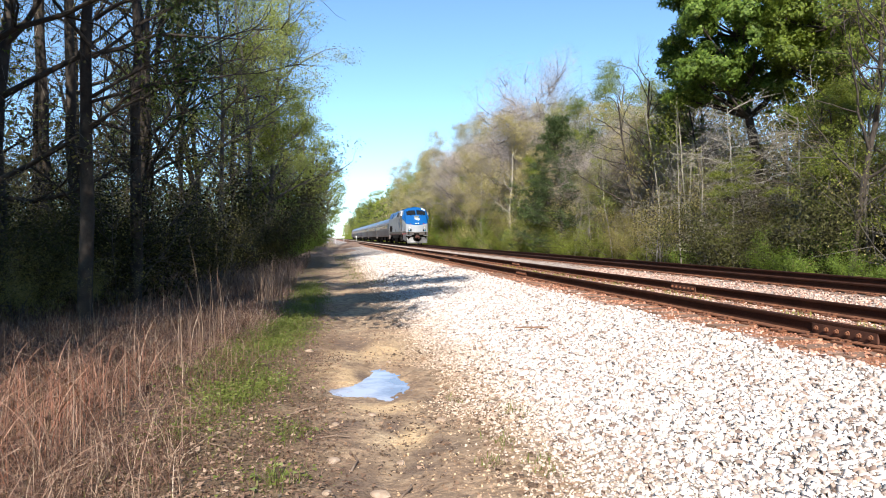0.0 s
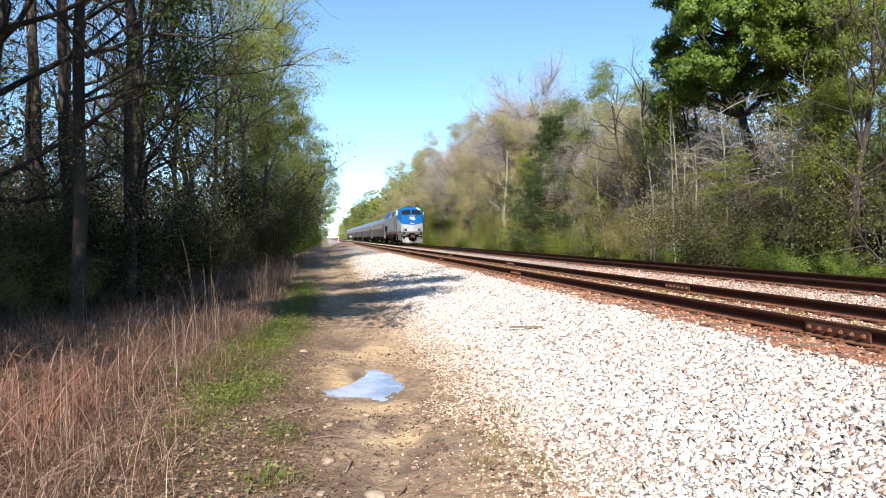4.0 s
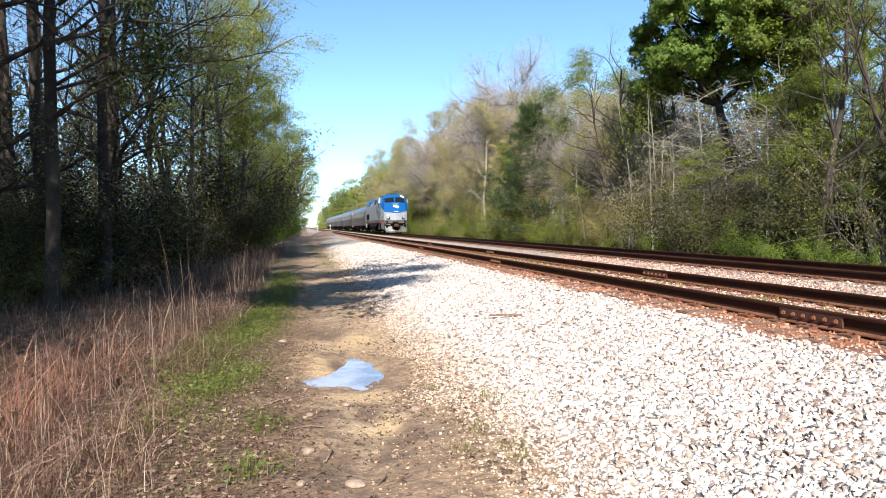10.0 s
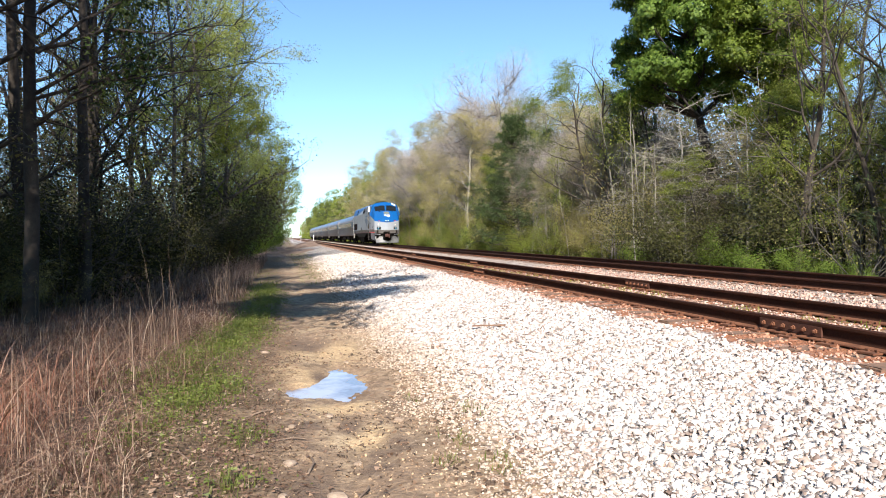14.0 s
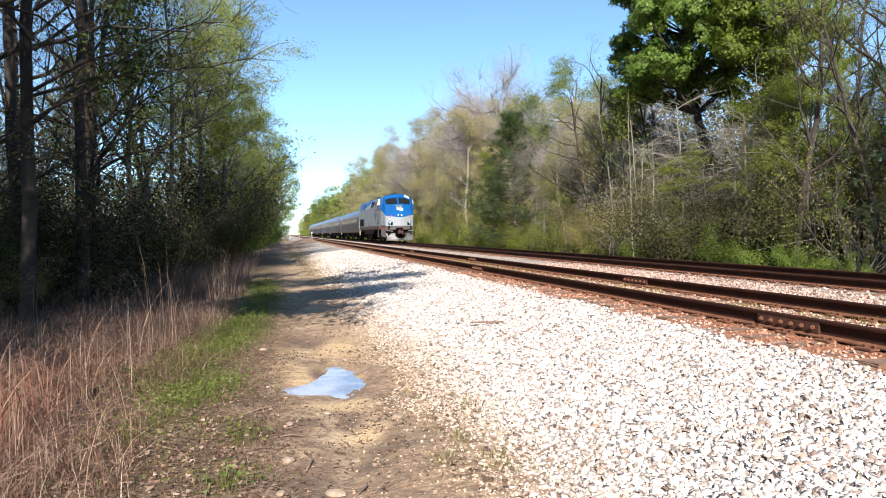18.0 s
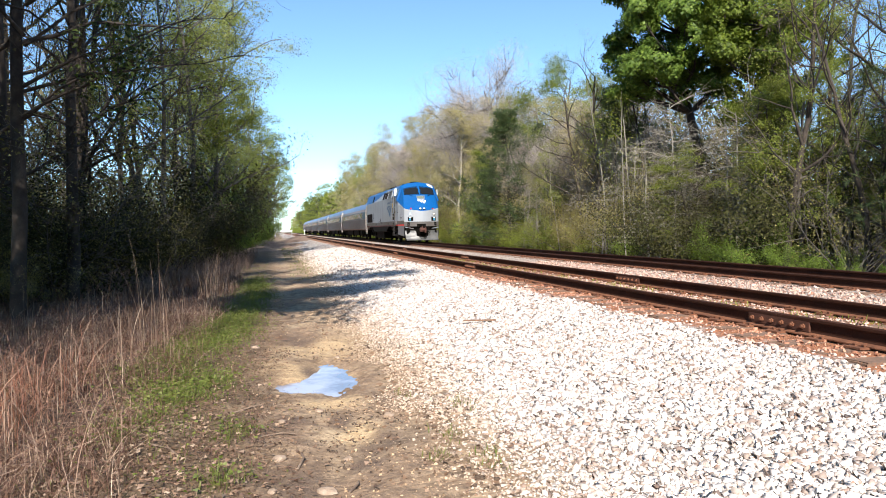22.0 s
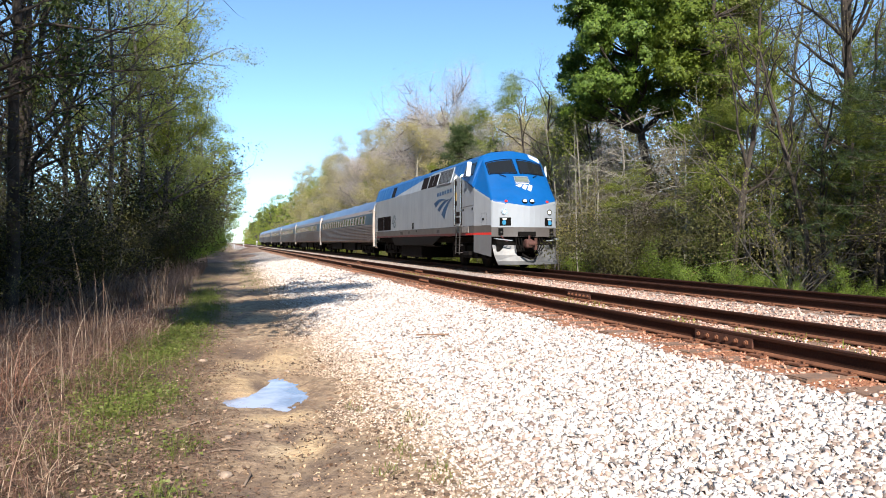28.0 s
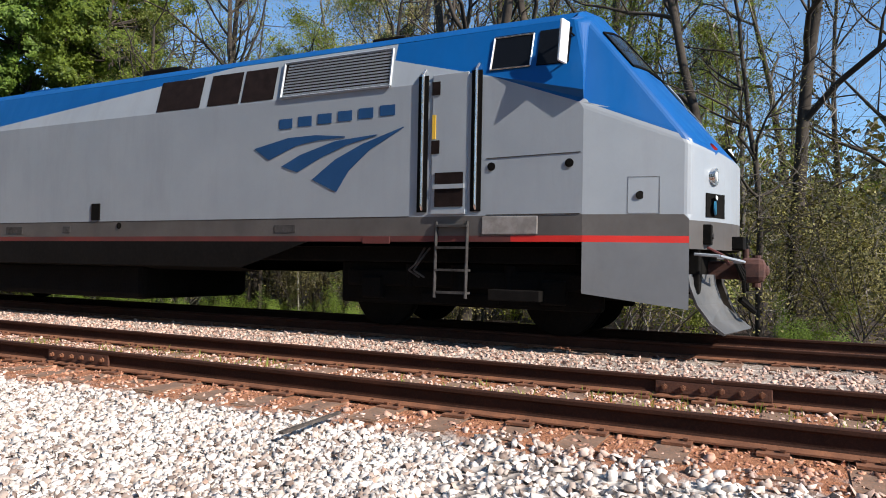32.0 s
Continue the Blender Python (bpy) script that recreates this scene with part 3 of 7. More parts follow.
def gravel(name, n, xr, yr, size, label, seed, dens=None, mat=STONE, lift=0.55):
    """Broken stones as one heap: squashed random octahedra and boxes."""
    r = np.random.default_rng(seed)
    base = np.array([[-1, -1, -1], [1, -1, -1], [1, 1, -1], [-1, 1, -1], [-1, -1, 1], [1, -1, 1], [1, 1, 1], [-1, 1, 1]]) * 0.62
    face = np.array([[4, 5, 6, 7], [0, 1, 5, 4], [1, 2, 6, 5], [2, 3, 7, 6], [3, 0, 4, 7]])
    y = yr[0] + (yr[1] - yr[0]) * r.random(n) ** 1.25
    x = xr[0] + (xr[1] - xr[0]) * r.random(n)
    dry = ((x - 0.5) / 0.62) ** 2 + ((y - 7.2) / 1.1) ** 2 > 1
    x, y = x[dry], y[dry]
    n = len(x)
    if dens is not None:
        keep = r.random(n) < dens(x, y)
        x, y = x[keep], y[keep]
        n = len(x)
    s = size * (0.5 + 0.85 * r.random(n) ** 1.6) * np.clip(0.5 + 0.45 * (x - 0.9), 0.45, 1)
    V = base[None] * (1 + 0.85 * (r.random((n, 8, 3)) - 0.5)) * s[:, None, None] * np.stack([1.15 + 0.5 * r.random(n), 0.85 + 0.4 * r.random(n), 0.45 + 0.32 * r.random(n)], -1)[:, None]
    q = r.normal(size=(n, 4)) * np.array([1.0, 0.42, 0.42, 1.0])
    q /= np.linalg.norm(q, axis=1)[:, None]
    w, a, b, c = q.T
    M = np.stack([np.stack([1 - 2 * (b * b + c * c), 2 * (a * b - c * w), 2 * (a * c + b * w)], -1), np.stack([2 * (a * b + c * w), 1 - 2 * (a * a + c * c), 2 * (b * c - a * w)], -1), np.stack([2 * (a * c - b * w), 2 * (b * c + a * w), 1 - 2 * (a * a + b * b)], -1)], 1)
    V = np.einsum("nij,nkj->nki", M, V)
    z = ground_z(x, y) + s * lift * (0.05 + r.random(n)) * np.clip(0.25 + 0.5 * (x - 0.9), 0.2, 1)
    V += np.stack([x, y, z], -1)[:, None]
    F = (face[None] + 8 * np.arange(n)[:, None, None]).reshape(-1, 4)
    ob = link(name, mesh_np(name, V.reshape(-1, 3), F, mat))
    return tagged(ob, label, "gravel", kind="stuff")


gravel("ballast_gravel", 120000, (0.4, 4.55), (1.6, 20.0), 0.0225, "pale broken limestone ballast sloping up to the rails", 1, lambda x, y: np.clip((x - 0.95 + 0.3 * np.sin(y * 1.3) + 0.2 * np.sin(y * 3.1 + x * 2)) / 1.7, 0.05, 1) * np.clip((4.62 - x + 0.12 * np.sin(y * 2.7)) / 0.35, 0.12, 1))
gravel("track_gravel", 40000, (4.62, 12.3), (-9.0, 22.0), 0.023, "rust-stained stone ballast between the rails", 2, lambda x, y: np.where(np.abs(x - 8.2) < 0.85, 1.0, np.where(np.abs(x - 5.93) < 0.6, 0.20, np.where(x < 5.1, 0.16, 0.26))))
gravel("rust_gravel", 15000, (4.6, 7.25), (-9.0, 15.0), 0.017, "small rust-stained stones along the siding rails", 8, None, STONE, 0.3)
gravel("far_gravel", 24000, (1.2, 4.55), (19.5, 48.0), 0.036, "pale limestone ballast further along the line", 6, lambda x, y: np.clip((x - 0.95 + 0.3 * np.sin(y * 1.3)) / 1.7, 0.05, 1))
gravel("near_gravel", 18000, (0.6, 4.62), (-7.0, 1.7), 0.0265, "pale broken limestone ballast beside the track", 5, lambda x, y: np.clip((x - 0.75 + 0.35 * np.sin(y * 1.3)) / 1.9, 0.02, 1))
gravel("fine_gravel", 26000, (0.55, 2.3), (3.0, 15.0), 0.016, "fine tan gravel between the sandy track and the ballast", 7, lambda x, y: np.clip((x - 0.62 + 0.22 * np.sin(y * 1.1) + 0.15 * np.sin(y * 2.7 + 3 * x)) / 0.7, 0.03, 1), STONE, 0.35)
gravel("track_pebbles", 1500, (-0.1, 1.9), (3.0, 16.0), 0.016, "small stones scattered on the sandy track", 3, None, STONE, 0.15)


# ---- railway tracks ----
RAIL_PROFILE = [(-0.07, 0.0), (0.07, 0.0), (0.07, 0.012), (0.018, 0.03), (0.009, 0.045), (0.009, 0.125), (0.030, 0.137), (0.036, 0.142), (0.036, 0.166), (0.028, 0.172), (-0.028, 0.172), (-0.036, 0.166), (-0.036, 0.142), (-0.030, 0.137), (-0.009, 0.125), (-0.009, 0.045), (-0.018, 0.03), (-0.07, 0.012)]


def rail_mesh(length):
    bm = B()
    a = [bm.verts.new((x, -length / 2, z)) for x, z in RAIL_PROFILE]
    b = [bm.verts.new((x, length / 2, z)) for x, z in RAIL_PROFILE]
    bm.faces.new(a)
    bm.faces.new(b[::-1])
    for i in range(len(a)):
        j = (i + 1) % len(a)
        bm.faces.new((a[j], a[i], b[i], b[j]))
    bmesh.ops.recalc_face_normals(bm, faces=bm.faces)
    for f in bm.faces:
        if len(f.verts) == 4 and f.calc_center_median().z < 0.035:
            f.material_index = 1
    me = bpy.data.meshes.new("rail")
    bm.to_mesh(me)
    bm.free()
    me.materials.append(STEEL_RUST)
    me.materials.append(RUST)
    return me


def bm_mesh(name, bm, mat):
    me = bpy.data.meshes.new(name)
    bmesh.ops.recalc_face_normals(bm, faces=bm.faces)
    bm.to_mesh(me)
    bm.free()
    for mt in mat if isinstance(mat, (list, tuple)) else [mat]:
        me.materials.append(mt)
    return me


SHORT_RAIL, LONG_RAIL = rail_mesh(11.87), rail_mesh(300.0)
TIE_MESHES = []
for k in range(3):
    bm = B()
    box(bm, -1.3, 1.3, -0.115, 0.115, -0.16, 0.0, 0.012)
    rr = random.Random(k)
    for v in bm.verts:
        v.co += Vector((rr.uniform(-0.02, 0.02), rr.uniform(-0.008, 0.008), rr.uniform(-0.008, 0.004)))
    TIE_MESHES.append(bm_mesh("tie", bm, TIE_WOOD))
bm = B()
box(bm, -0.17, 0.17, -0.09, 0.09, 0.0, 0.018)
for sx, sy in ((-0.09, -0.05), (-0.09, 0.05), (0.09, -0.05), (0.09, 0.05)):
    box(bm, sx - 0.012, sx + 0.012, sy - 0.012, sy + 0.012, 0.015, 0.034)
    box(bm, sx - 0.018, sx + 0.016, sy - 0.016, sy + 0.016, 0.030, 0.040)
PLATE_MESH = bm_mesh("tie_plate", bm, RUST)
bm = B()
box(bm, -0.034, -0.011, -0.457, 0.457, 0.028, 0.140, 0.008)
BAR_MESH = bm_mesh("joint_bar", bm, BAR_RUST)
bm = B()
cyl(bm, (-0.07, 0, 0.085), (-0.03, 0, 0.085), 0.016, n=6)
cyl(bm, (-0.052, 0, 0.085), (-0.03, 0, 0.085), 0.026, n=6)
BOLT_MESH = bm_mesh("bolt", bm, RUST)
BASE_Z = RAIL_Z - 0.172


def railway(cx, joints, near, label):
    tr = new("railway_track")
    tr.location = (cx, 0, 0)
    tagged(tr, label, "railway track", "railway tracks", "structure")
    for side, j0 in zip((-0.7525, 0.7525), joints):
        if j0 is None:
            for y in (-90, 210, 510):
                link("rail", LONG_RAIL, tr, m=pose(side, y, BASE_Z))
        else:
            for k in range(-4, 12):
                y = j0 + 11.887 * k
                link("rail", SHORT_RAIL, tr, m=pose(side, y + 5.9435, BASE_Z))
                if -2 <= k <= 5:
                    bar = link("joint_bar", BAR_MESH, tr, "rusted joint bar with bolts", pose(side, y, BASE_Z))
                    for i in range(6):
                        link("bolt", BOLT_MESH, bar, m=pose(0, -0.38 + 0.152 * i, 0))
                    link("joint_bar", BAR_MESH, tr, m=pose(side, y, BASE_Z, 0, 0, 180))
            link("rail", LONG_RAIL, tr, m=pose(side, j0 + 11.887 * 12 + 150, BASE_Z))
            link("rail", LONG_RAIL, tr, m=pose(side, j0 + 11.887 * 12 + 450, BASE_Z))
    r = random.Random(int(cx * 10))
    for i in range(150):
        y = -12 + 0.52 * i + r.uniform(-0.03, 0.03)
        link("tie", TIE_MESHES[i % 3], tr, m=pose(r.uniform(-0.06, 0.06), y, BASE_Z - 0.012 + r.uniform(-0.006, 0.004), 0, r.uniform(-0.4, 0.4), r.uniform(-1.5, 1.5)))
        if i < 90:
            for side in (-0.7525, 0.7525):
                link("tie_plate", PLATE_MESH, tr, m=pose(side, y, BASE_Z - 0.012))
    bm = B()
    for i in range(280):
        y = 66.2 + 0.52 * i
        box(bm, -1.3, 1.3, y - 0.115, y + 0.115, BASE_Z - 0.16, BASE_Z - 0.012)
    tagged(part("far_ties", bm, TIE_WOOD, tr), kind="stuff")
    return tr


NEAR_X, TRACK_X = 5.93, 10.34
railway(NEAR_X, (6.30, 0.43), True, "rusty jointed siding track on wooden ties")
railway(TRACK_X, (None, None), False, "rusty main line track on wooden ties")


# ---- vegetation ----
def tubes(segs, n):
    """Tapered n-sided tubes from rows p0(3), p1(3), r0, r1."""
    S = np.asarray(segs, float)
    p, q, r0, r1 = S[:, 0:3], S[:, 3:6], S[:, 6], S[:, 7]
    d = q - p
    d /= np.linalg.norm(d, axis=1)[:, None] + 1e-9
    up = np.where(np.abs(d[:, 2:3]) < 0.9, [[0, 0, 1.0]], [[1.0, 0, 0]])
    u = np.cross(d, up)
    u /= np.linalg.norm(u, axis=1)[:, None] + 1e-9
    v = np.cross(d, u)
    a = np.arange(n) * math.tau / n
    ring = u[:, None] * np.cos(a)[None, :, None] + v[:, None] * np.sin(a)[None, :, None]
    V = np.concatenate([p[:, None] + ring * r0[:, None, None], q[:, None] + ring * r1[:, None, None]], 1)
    i = np.arange(n)
    f = np.stack([i, (i + 1) % n, (i + 1) % n + n, i + n], 1)
    F = (f[None] + 2 * n * np.arange(len(S))[:, None, None]).reshape(-1, 4)
    return V.reshape(-1, 3), F


def chain(segs, n):
    """One unbroken tapered tube along consecutive segments."""
    S = np.asarray(segs, float)
    P = np.concatenate([S[:1, 0:3], S[:, 3:6]])
    rad = np.concatenate([S[:1, 6], S[:, 7]])
    a = np.arange(n) * math.tau / n
    ring = np.stack([np.cos(a), np.sin(a), 0 * a], -1)
    V = P[:, None] + ring[None] * rad[:, None, None] * (1 + 0.06 * np.sin(3 * a)[None, :, None])
    i = np.arange(n)
    f = np.stack([i, (i + 1) % n, (i + 1) % n + n, i + n], 1)
    F = (f[None] + n * np.arange(len(S))[:, None, None]).reshape(-1, 4)
    return V.reshape(-1, 3), F


def ribbons(segs):
    """Twigs too fine to show their roundness."""
    S = np.asarray(segs, float)
    p, q, r0, r1 = S[:, 0:3], S[:, 3:6], S[:, 6:7], S[:, 7:8]
    u = np.cross(q - p, np.stack([np.sin(np.arange(len(S)) * 2.4), np.cos(np.arange(len(S)) * 2.4), 0.3 + 0 * p[:, 0]], -1))
    u /= np.linalg.norm(u, axis=1)[:, None] + 1e-9
    V = np.stack([p - u * r0, p + u * r0, q + u * r1, q - u * r1], 1).reshape(-1, 3)
    return V, np.arange(len(V)).reshape(-1, 4)


def blades(P, size, rng, wide=0.36, aim=None, flat=0.0, face=None):
    """Pointed leaves at the points P, turned loosely to face where given."""
    n = len(P)
    d = rng.normal(size=(n, 3))
    if face is not None:
        nn = face + rng.normal(size=(n, 3)) * 0.32
        nn /= np.linalg.norm(nn, axis=1)[:, None] + 1e-9
        d = np.cross(nn, d)
        d /= np.linalg.norm(d, axis=1)[:, None] + 1e-9
        w = np.cross(nn, d)
    else:
        if aim is not None:
            d = d * 0.55 + aim
        d[:, 2] *= 1 - flat
        d /= np.linalg.norm(d, axis=1)[:, None] + 1e-9
        w = np.cross(d, rng.normal(size=(n, 3)))
        w /= np.linalg.norm(w, axis=1)[:, None] + 1e-9
    s = (size * (0.6 + 0.8 * rng.random(n)))[:, None]
    V = np.stack([P + w * s * wide, P + d * s, P - w * s * wide], 1).reshape(-1, 3)
    return V, np.arange(3 * n).reshape(-1, 3)


def skeleton(seed, h, r, levels, kids, ratio, wig=0.18, lift=0.06, first=0.3, lean=0.05, angle=0.9, top=0.35):
    """Branches of a tree: segment rows (p0, p1, r0, r1, level) and twig points with their directions."""
    rng = np.random.default_rng(seed)
    segs, tips = [], []
    count = (11, 6, 4, 3, 3)

    def grow(p, d, length, rad, lev):
        n = count[lev]
        end = rad * (0.25 if lev else top)
        for i in range(n):
            d = d + wig * rng.normal(size=3) * (0.35 if lev == 0 else 1) + np.array([0, 0, lift])
            d = d / np.linalg.norm(d)
            q = p + d * length / n
            ra, rb = rad + (end - rad) * i / n, rad + (end - rad) * (i + 1) / n
            segs.append((*p, *q, ra, rb, lev))
            if lev == levels:
                tips.append((*q, *d))
            elif (i + 1) / n > (first if lev == 0 else 0.25):
                k = kids[lev]
                k = int(k) + (rng.random() < k - int(k))
                for _ in range(k):
                    o = np.cross(d, rng.normal(size=3))
                    o /= np.linalg.norm(o)
                    c = d * (1 - 0.5 * angle) + o * angle
                    c[2] += 0.12
                    grow(q, c / np.linalg.norm(c), length * ratio[lev] * (1.15 - 0.65 * (i + 1) / n) * rng.uniform(0.7, 1.2), rb * 0.62, lev + 1)
            p = q
    d0 = np.array([lean * rng.normal(), lean * rng.normal(), 1.0])
    grow(np.array([0, 0, -0.25]), d0, h, r, 0)
    return np.array(segs), np.array(tips), rng


def clumped(tips, leaves, size, wide, clump, rng):
    """Leaves gathered in rounded sprays that face up and out; each spray is made of smaller tufts."""
    count, rad, flat = clump
    c = tips[rng.integers(0, len(tips), count), :3]
    big = rad * (0.5 + 0.9 * rng.random(count))
    pk = big ** 2
    sub = max(count * 9, leaves // 22)
    i = rng.choice(count, sub, p=pk / pk.sum())
    o = rng.normal(size=(sub, 3))
    o /= np.linalg.norm(o, axis=1)[:, None]
    T = c[i] + o * (big[i] * rng.random(sub) ** 0.4)[:, None] * np.array([1, 1, flat])
    out = c[i] * np.array([1, 1, 0])
    out /= np.linalg.norm(out, axis=1)[:, None] + 0.5
    f = o * 0.7 + out * 0.35 + np.array([0, 0, 0.45])
    k = rng.integers(0, sub, leaves)
    P = T[k] + rng.normal(size=(leaves, 3)) * (big[i][k] * 0.16)[:, None] * np.array([1, 1, 0.6])
    return blades(P, size, rng, wide, face=f[k])


def tree(name, label, seed, h, r, levels=3, kids=(1.6, 1.4, 1.2), ratio=(0.42, 0.5, 0.5), leaves=0, size=0.2, bark=BARK, leaf=LEAF_MID, wide=0.36, spread=0.35, category="tree", group="trees along the railway", clump=None, **kw):
    root = new(name)
    tagged(root, label, category, group)
    segs, tips, rng = skeleton(seed, h, r, levels, kids, ratio, **kw)
    lev = segs[:, 8]
    V1, F1 = chain(segs[lev == 0], 10)
    link("trunk", mesh_np("trunk", V1, F1, bark, True), root)
    V2, F2 = tubes(segs[(lev == 1)], 5)
    tagged(link("limb_wood", mesh_np("limb_wood", V2, F2, bark, True), root), kind="stuff")
    if (lev >= 2).any():
        V3, F3 = tubes(segs[lev == 2], 3)
        if (lev >= 3).any():
            V4, F4 = ribbons(segs[lev >= 3])
            F3 = np.concatenate([F3, F4 + len(V3)])
            V3 = np.concatenate([V3, V4])
        tagged(link("twig_wood", mesh_np("twig_wood", V3, F3, bark, True), root), kind="stuff")
    if leaves:
        if clump:
            V, F = clumped(tips, leaves, size, wide, clump, rng)
        else:
            i = rng.integers(0, len(tips), leaves)
            P = tips[i, :3] + rng.normal(size=(leaves, 3)) * spread - tips[i, 3:] * rng.random((leaves, 1)) * spread
            V, F = blades(P, size, rng, wide)
        tagged(link("crown", mesh_np("crown", V, F, leaf), root), kind="stuff")
    return root


def lobed_tree(label, seed, r, centre, reach, lobes, leaves, size, leaf, tufts_per=11, wide=0.42, bark=BARK, name="broadleaf_tree", stout=0.10, hang=True):
    """A leaning trunk, limbs that reach into rounded lobes of leaves, with gaps between the lobes."""
    rng = np.random.default_rng(seed)
    root = new(name)
    tagged(root, label, "tree", "trees along the railway")
    C, R3 = np.array(centre, float), np.array(reach, float)
    top = C + np.array([0, 0, 0.55 * R3[2]])
    n = 12
    u = np.linspace(0, 1, n + 1)[:, None]
    mid = np.array([C[0] * 0.25, C[1] * 0.25, C[2] * 0.45])
    P = (1 - u) ** 2 * np.array([0, 0, -0.3]) + 2 * u * (1 - u) * mid + u ** 2 * top
    P[1:-1] += rng.normal(size=(n - 1, 3)) * np.array([0.10, 0.10, 0.0])
    rad = r * (1 - 0.86 * u[:, 0])
    V, F = chain([(*P[i], *P[i + 1], rad[i], rad[i + 1]) for i in range(n)], 10)
    link("trunk", mesh_np("trunk", V, F, bark, True), root)
    limb, twig, T, N, W = [], [], [], [], []
    for k in range(lobes):
        o = rng.normal(size=3)
        o /= np.linalg.norm(o)
        q = C + o * R3 * rng.uniform(0.45, 1.0)
        big = rng.uniform(0.5, 1.0) * R3[0] / 3.0
        j = int(np.clip(np.searchsorted(P[:, 2], q[2] - 0.55 * np.linalg.norm((q - C)[:2]) - 0.6), 3, n))
        a, b = P[j], q + np.array([0, 0, -0.2])
        m = (a + b) / 2 + rng.normal(size=3) * 0.25 + np.array([0, 0, -0.15])
        t = np.linspace(0, 1, 6)[:, None]
        if not hang:
            a = P[rng.integers(4, n)]
            m = (a + b) / 2 + rng.normal(size=3) * np.array([0.9, 0.9, 0.7])
        L = (1 - t) ** 2 * a + 2 * t * (1 - t) * m + t ** 2 * b
        if not hang:
            L[1:5] += rng.normal(size=(4, 3)) * 0.24
        w0 = min(stout, rad[j] * 0.6)
        limb += [(*L[i], *L[i + 1], w0 * (1 - 0.16 * i), w0 * (1 - 0.16 * (i + 1))) for i in range(5)]
        for _ in range(tufts_per):
            e = rng.normal(size=3)
            e /= np.linalg.norm(e)
            if hang:
                e[2] = e[2] * 0.75 + 0.1
                c = q + e * big * rng.uniform(0.45, 1.05)
                s0 = L[rng.integers(3, 6)]
            else:
                s0 = L[rng.integers(2, 6)] + rng.normal(size=3) * 0.03
                c = s0 + (e * 0.8 + np.array([0, 0, 0.35]) + o * 0.4) * big * rng.uniform(0.4, 1.2)
            twig.append((*s0, *((s0 + c) / 2 + rng.normal(size=3) * 0.08 * big), 0.014, 0.010))
            twig.append((*twig[-1][3:6], *c, 0.010, 0.005))
            T.append(c)
            N.append(e * 0.8 + o * 0.35 + np.array([0, 0, 0.2]))
            W.append(big * rng.uniform(0.26, 0.48) * (1.0 if hang else 1.7))
    T, N, W = np.array(T), np.array(N), np.array(W)
    i = rng.choice(len(T), leaves, p=W ** 2 / (W ** 2).sum())
    d = rng.normal(size=(leaves, 3))
    d /= np.linalg.norm(d, axis=1)[:, None]
    Q = T[i] + d * (W[i] * rng.random(leaves) ** 0.45)[:, None] * np.array([1.1, 1.1, 0.85])
    for nm, V_, F_, mt in (("limb_wood", *tubes(limb, 5), bark), ("twig_wood", *ribbons(twig), bark), ("crown", *blades(Q, size, rng, wide, face=N[i] * 0.8 + d * 0.4), leaf)):
        tagged(link(nm, mesh_np(nm, V_, F_, mt), root), kind="stuff")
    return root


def pine(seed, h, r, bare=0.45, label="tall pine with dark needles and a straight trunk", clumps=240, reach=0.16, drop=0.0, leaf=NEEDLE):
    """Straight trunk with uneven whorls of limbs that end in brushes of needles."""
    rng = np.random.default_rng(seed)
    root = new("pine_tree")
    tagged(root, label, "pine tree", "trees along the railway")
    segs, P, A, br = [], [], [], []
    p = np.array([0, 0, -0.25])
    for i in range(12):
        q = p + np.array([rng.normal() * 0.06, rng.normal() * 0.06, h / 12])
        segs.append((*p, *q, r * (1 - 0.075 * i), r * (1 - 0.075 * (i + 1))))
        p = q
    V, F = chain(segs, 10)
    link("trunk", mesh_np("trunk", V, F, BARK, True), root)
    nb = int(clumps / 4)
    for k in range(nb):
        f = bare + (0.985 - bare) * (k + 0.6 * rng.random()) / nb
        a = k * 2.4 + rng.random() * 1.2
        L = h * reach * ((1.06 - f) / (1.06 - bare)) * rng.uniform(0.45, 1.25) + 0.22
        g = segs[min(11, int(f * 12))]
        b = np.array([g[0], g[1], f * h])
        d = np.array([math.cos(a), math.sin(a), rng.uniform(-0.12, 0.28) - drop])
        for j in range(4):
            e = b + d * L / 4
            d = d + np.array([rng.normal() * 0.12, rng.normal() * 0.12, 0.10 if j < 2 else 0.16])
            br.append((*b, *e, 0.034 * (1 - 0.22 * j), 0.034 * (0.78 - 0.22 * j)))
            b = e
            for _ in range((0, 2, 3, 4)[j]):
                c = e + rng.normal(size=3) * np.array([0.26, 0.26, 0.11]) * (L / 2.2) ** 0.5
                br.append((*e, *c, 0.010, 0.006))
                ax = (c - e) / (np.linalg.norm(c - e) + 1e-6) + np.array([0, 0, 0.5])
                o = rng.normal(size=(26, 3))
                P.append(c + o * 0.055)
                A.append(o / np.linalg.norm(o, axis=1)[:, None] * 0.9 + ax * 0.6)
    for k in range(7):
        c = np.array([segs[-1][3], segs[-1][4], h - 0.28 * k])
        o = rng.normal(size=(26, 3))
        P.append(c + o * 0.08)
        A.append(o + np.array([0, 0, 1]))
    V, F = tubes(br, 3)
    tagged(link("limb_wood", mesh_np("limb_wood", V, F, BARK, True), root), kind="stuff")
    V, F = blades(np.concatenate(P), 0.28, rng, 0.045, np.concatenate(A))
    tagged(link("crown", mesh_np("crown", V, F, leaf), root), kind="stuff")
    return root


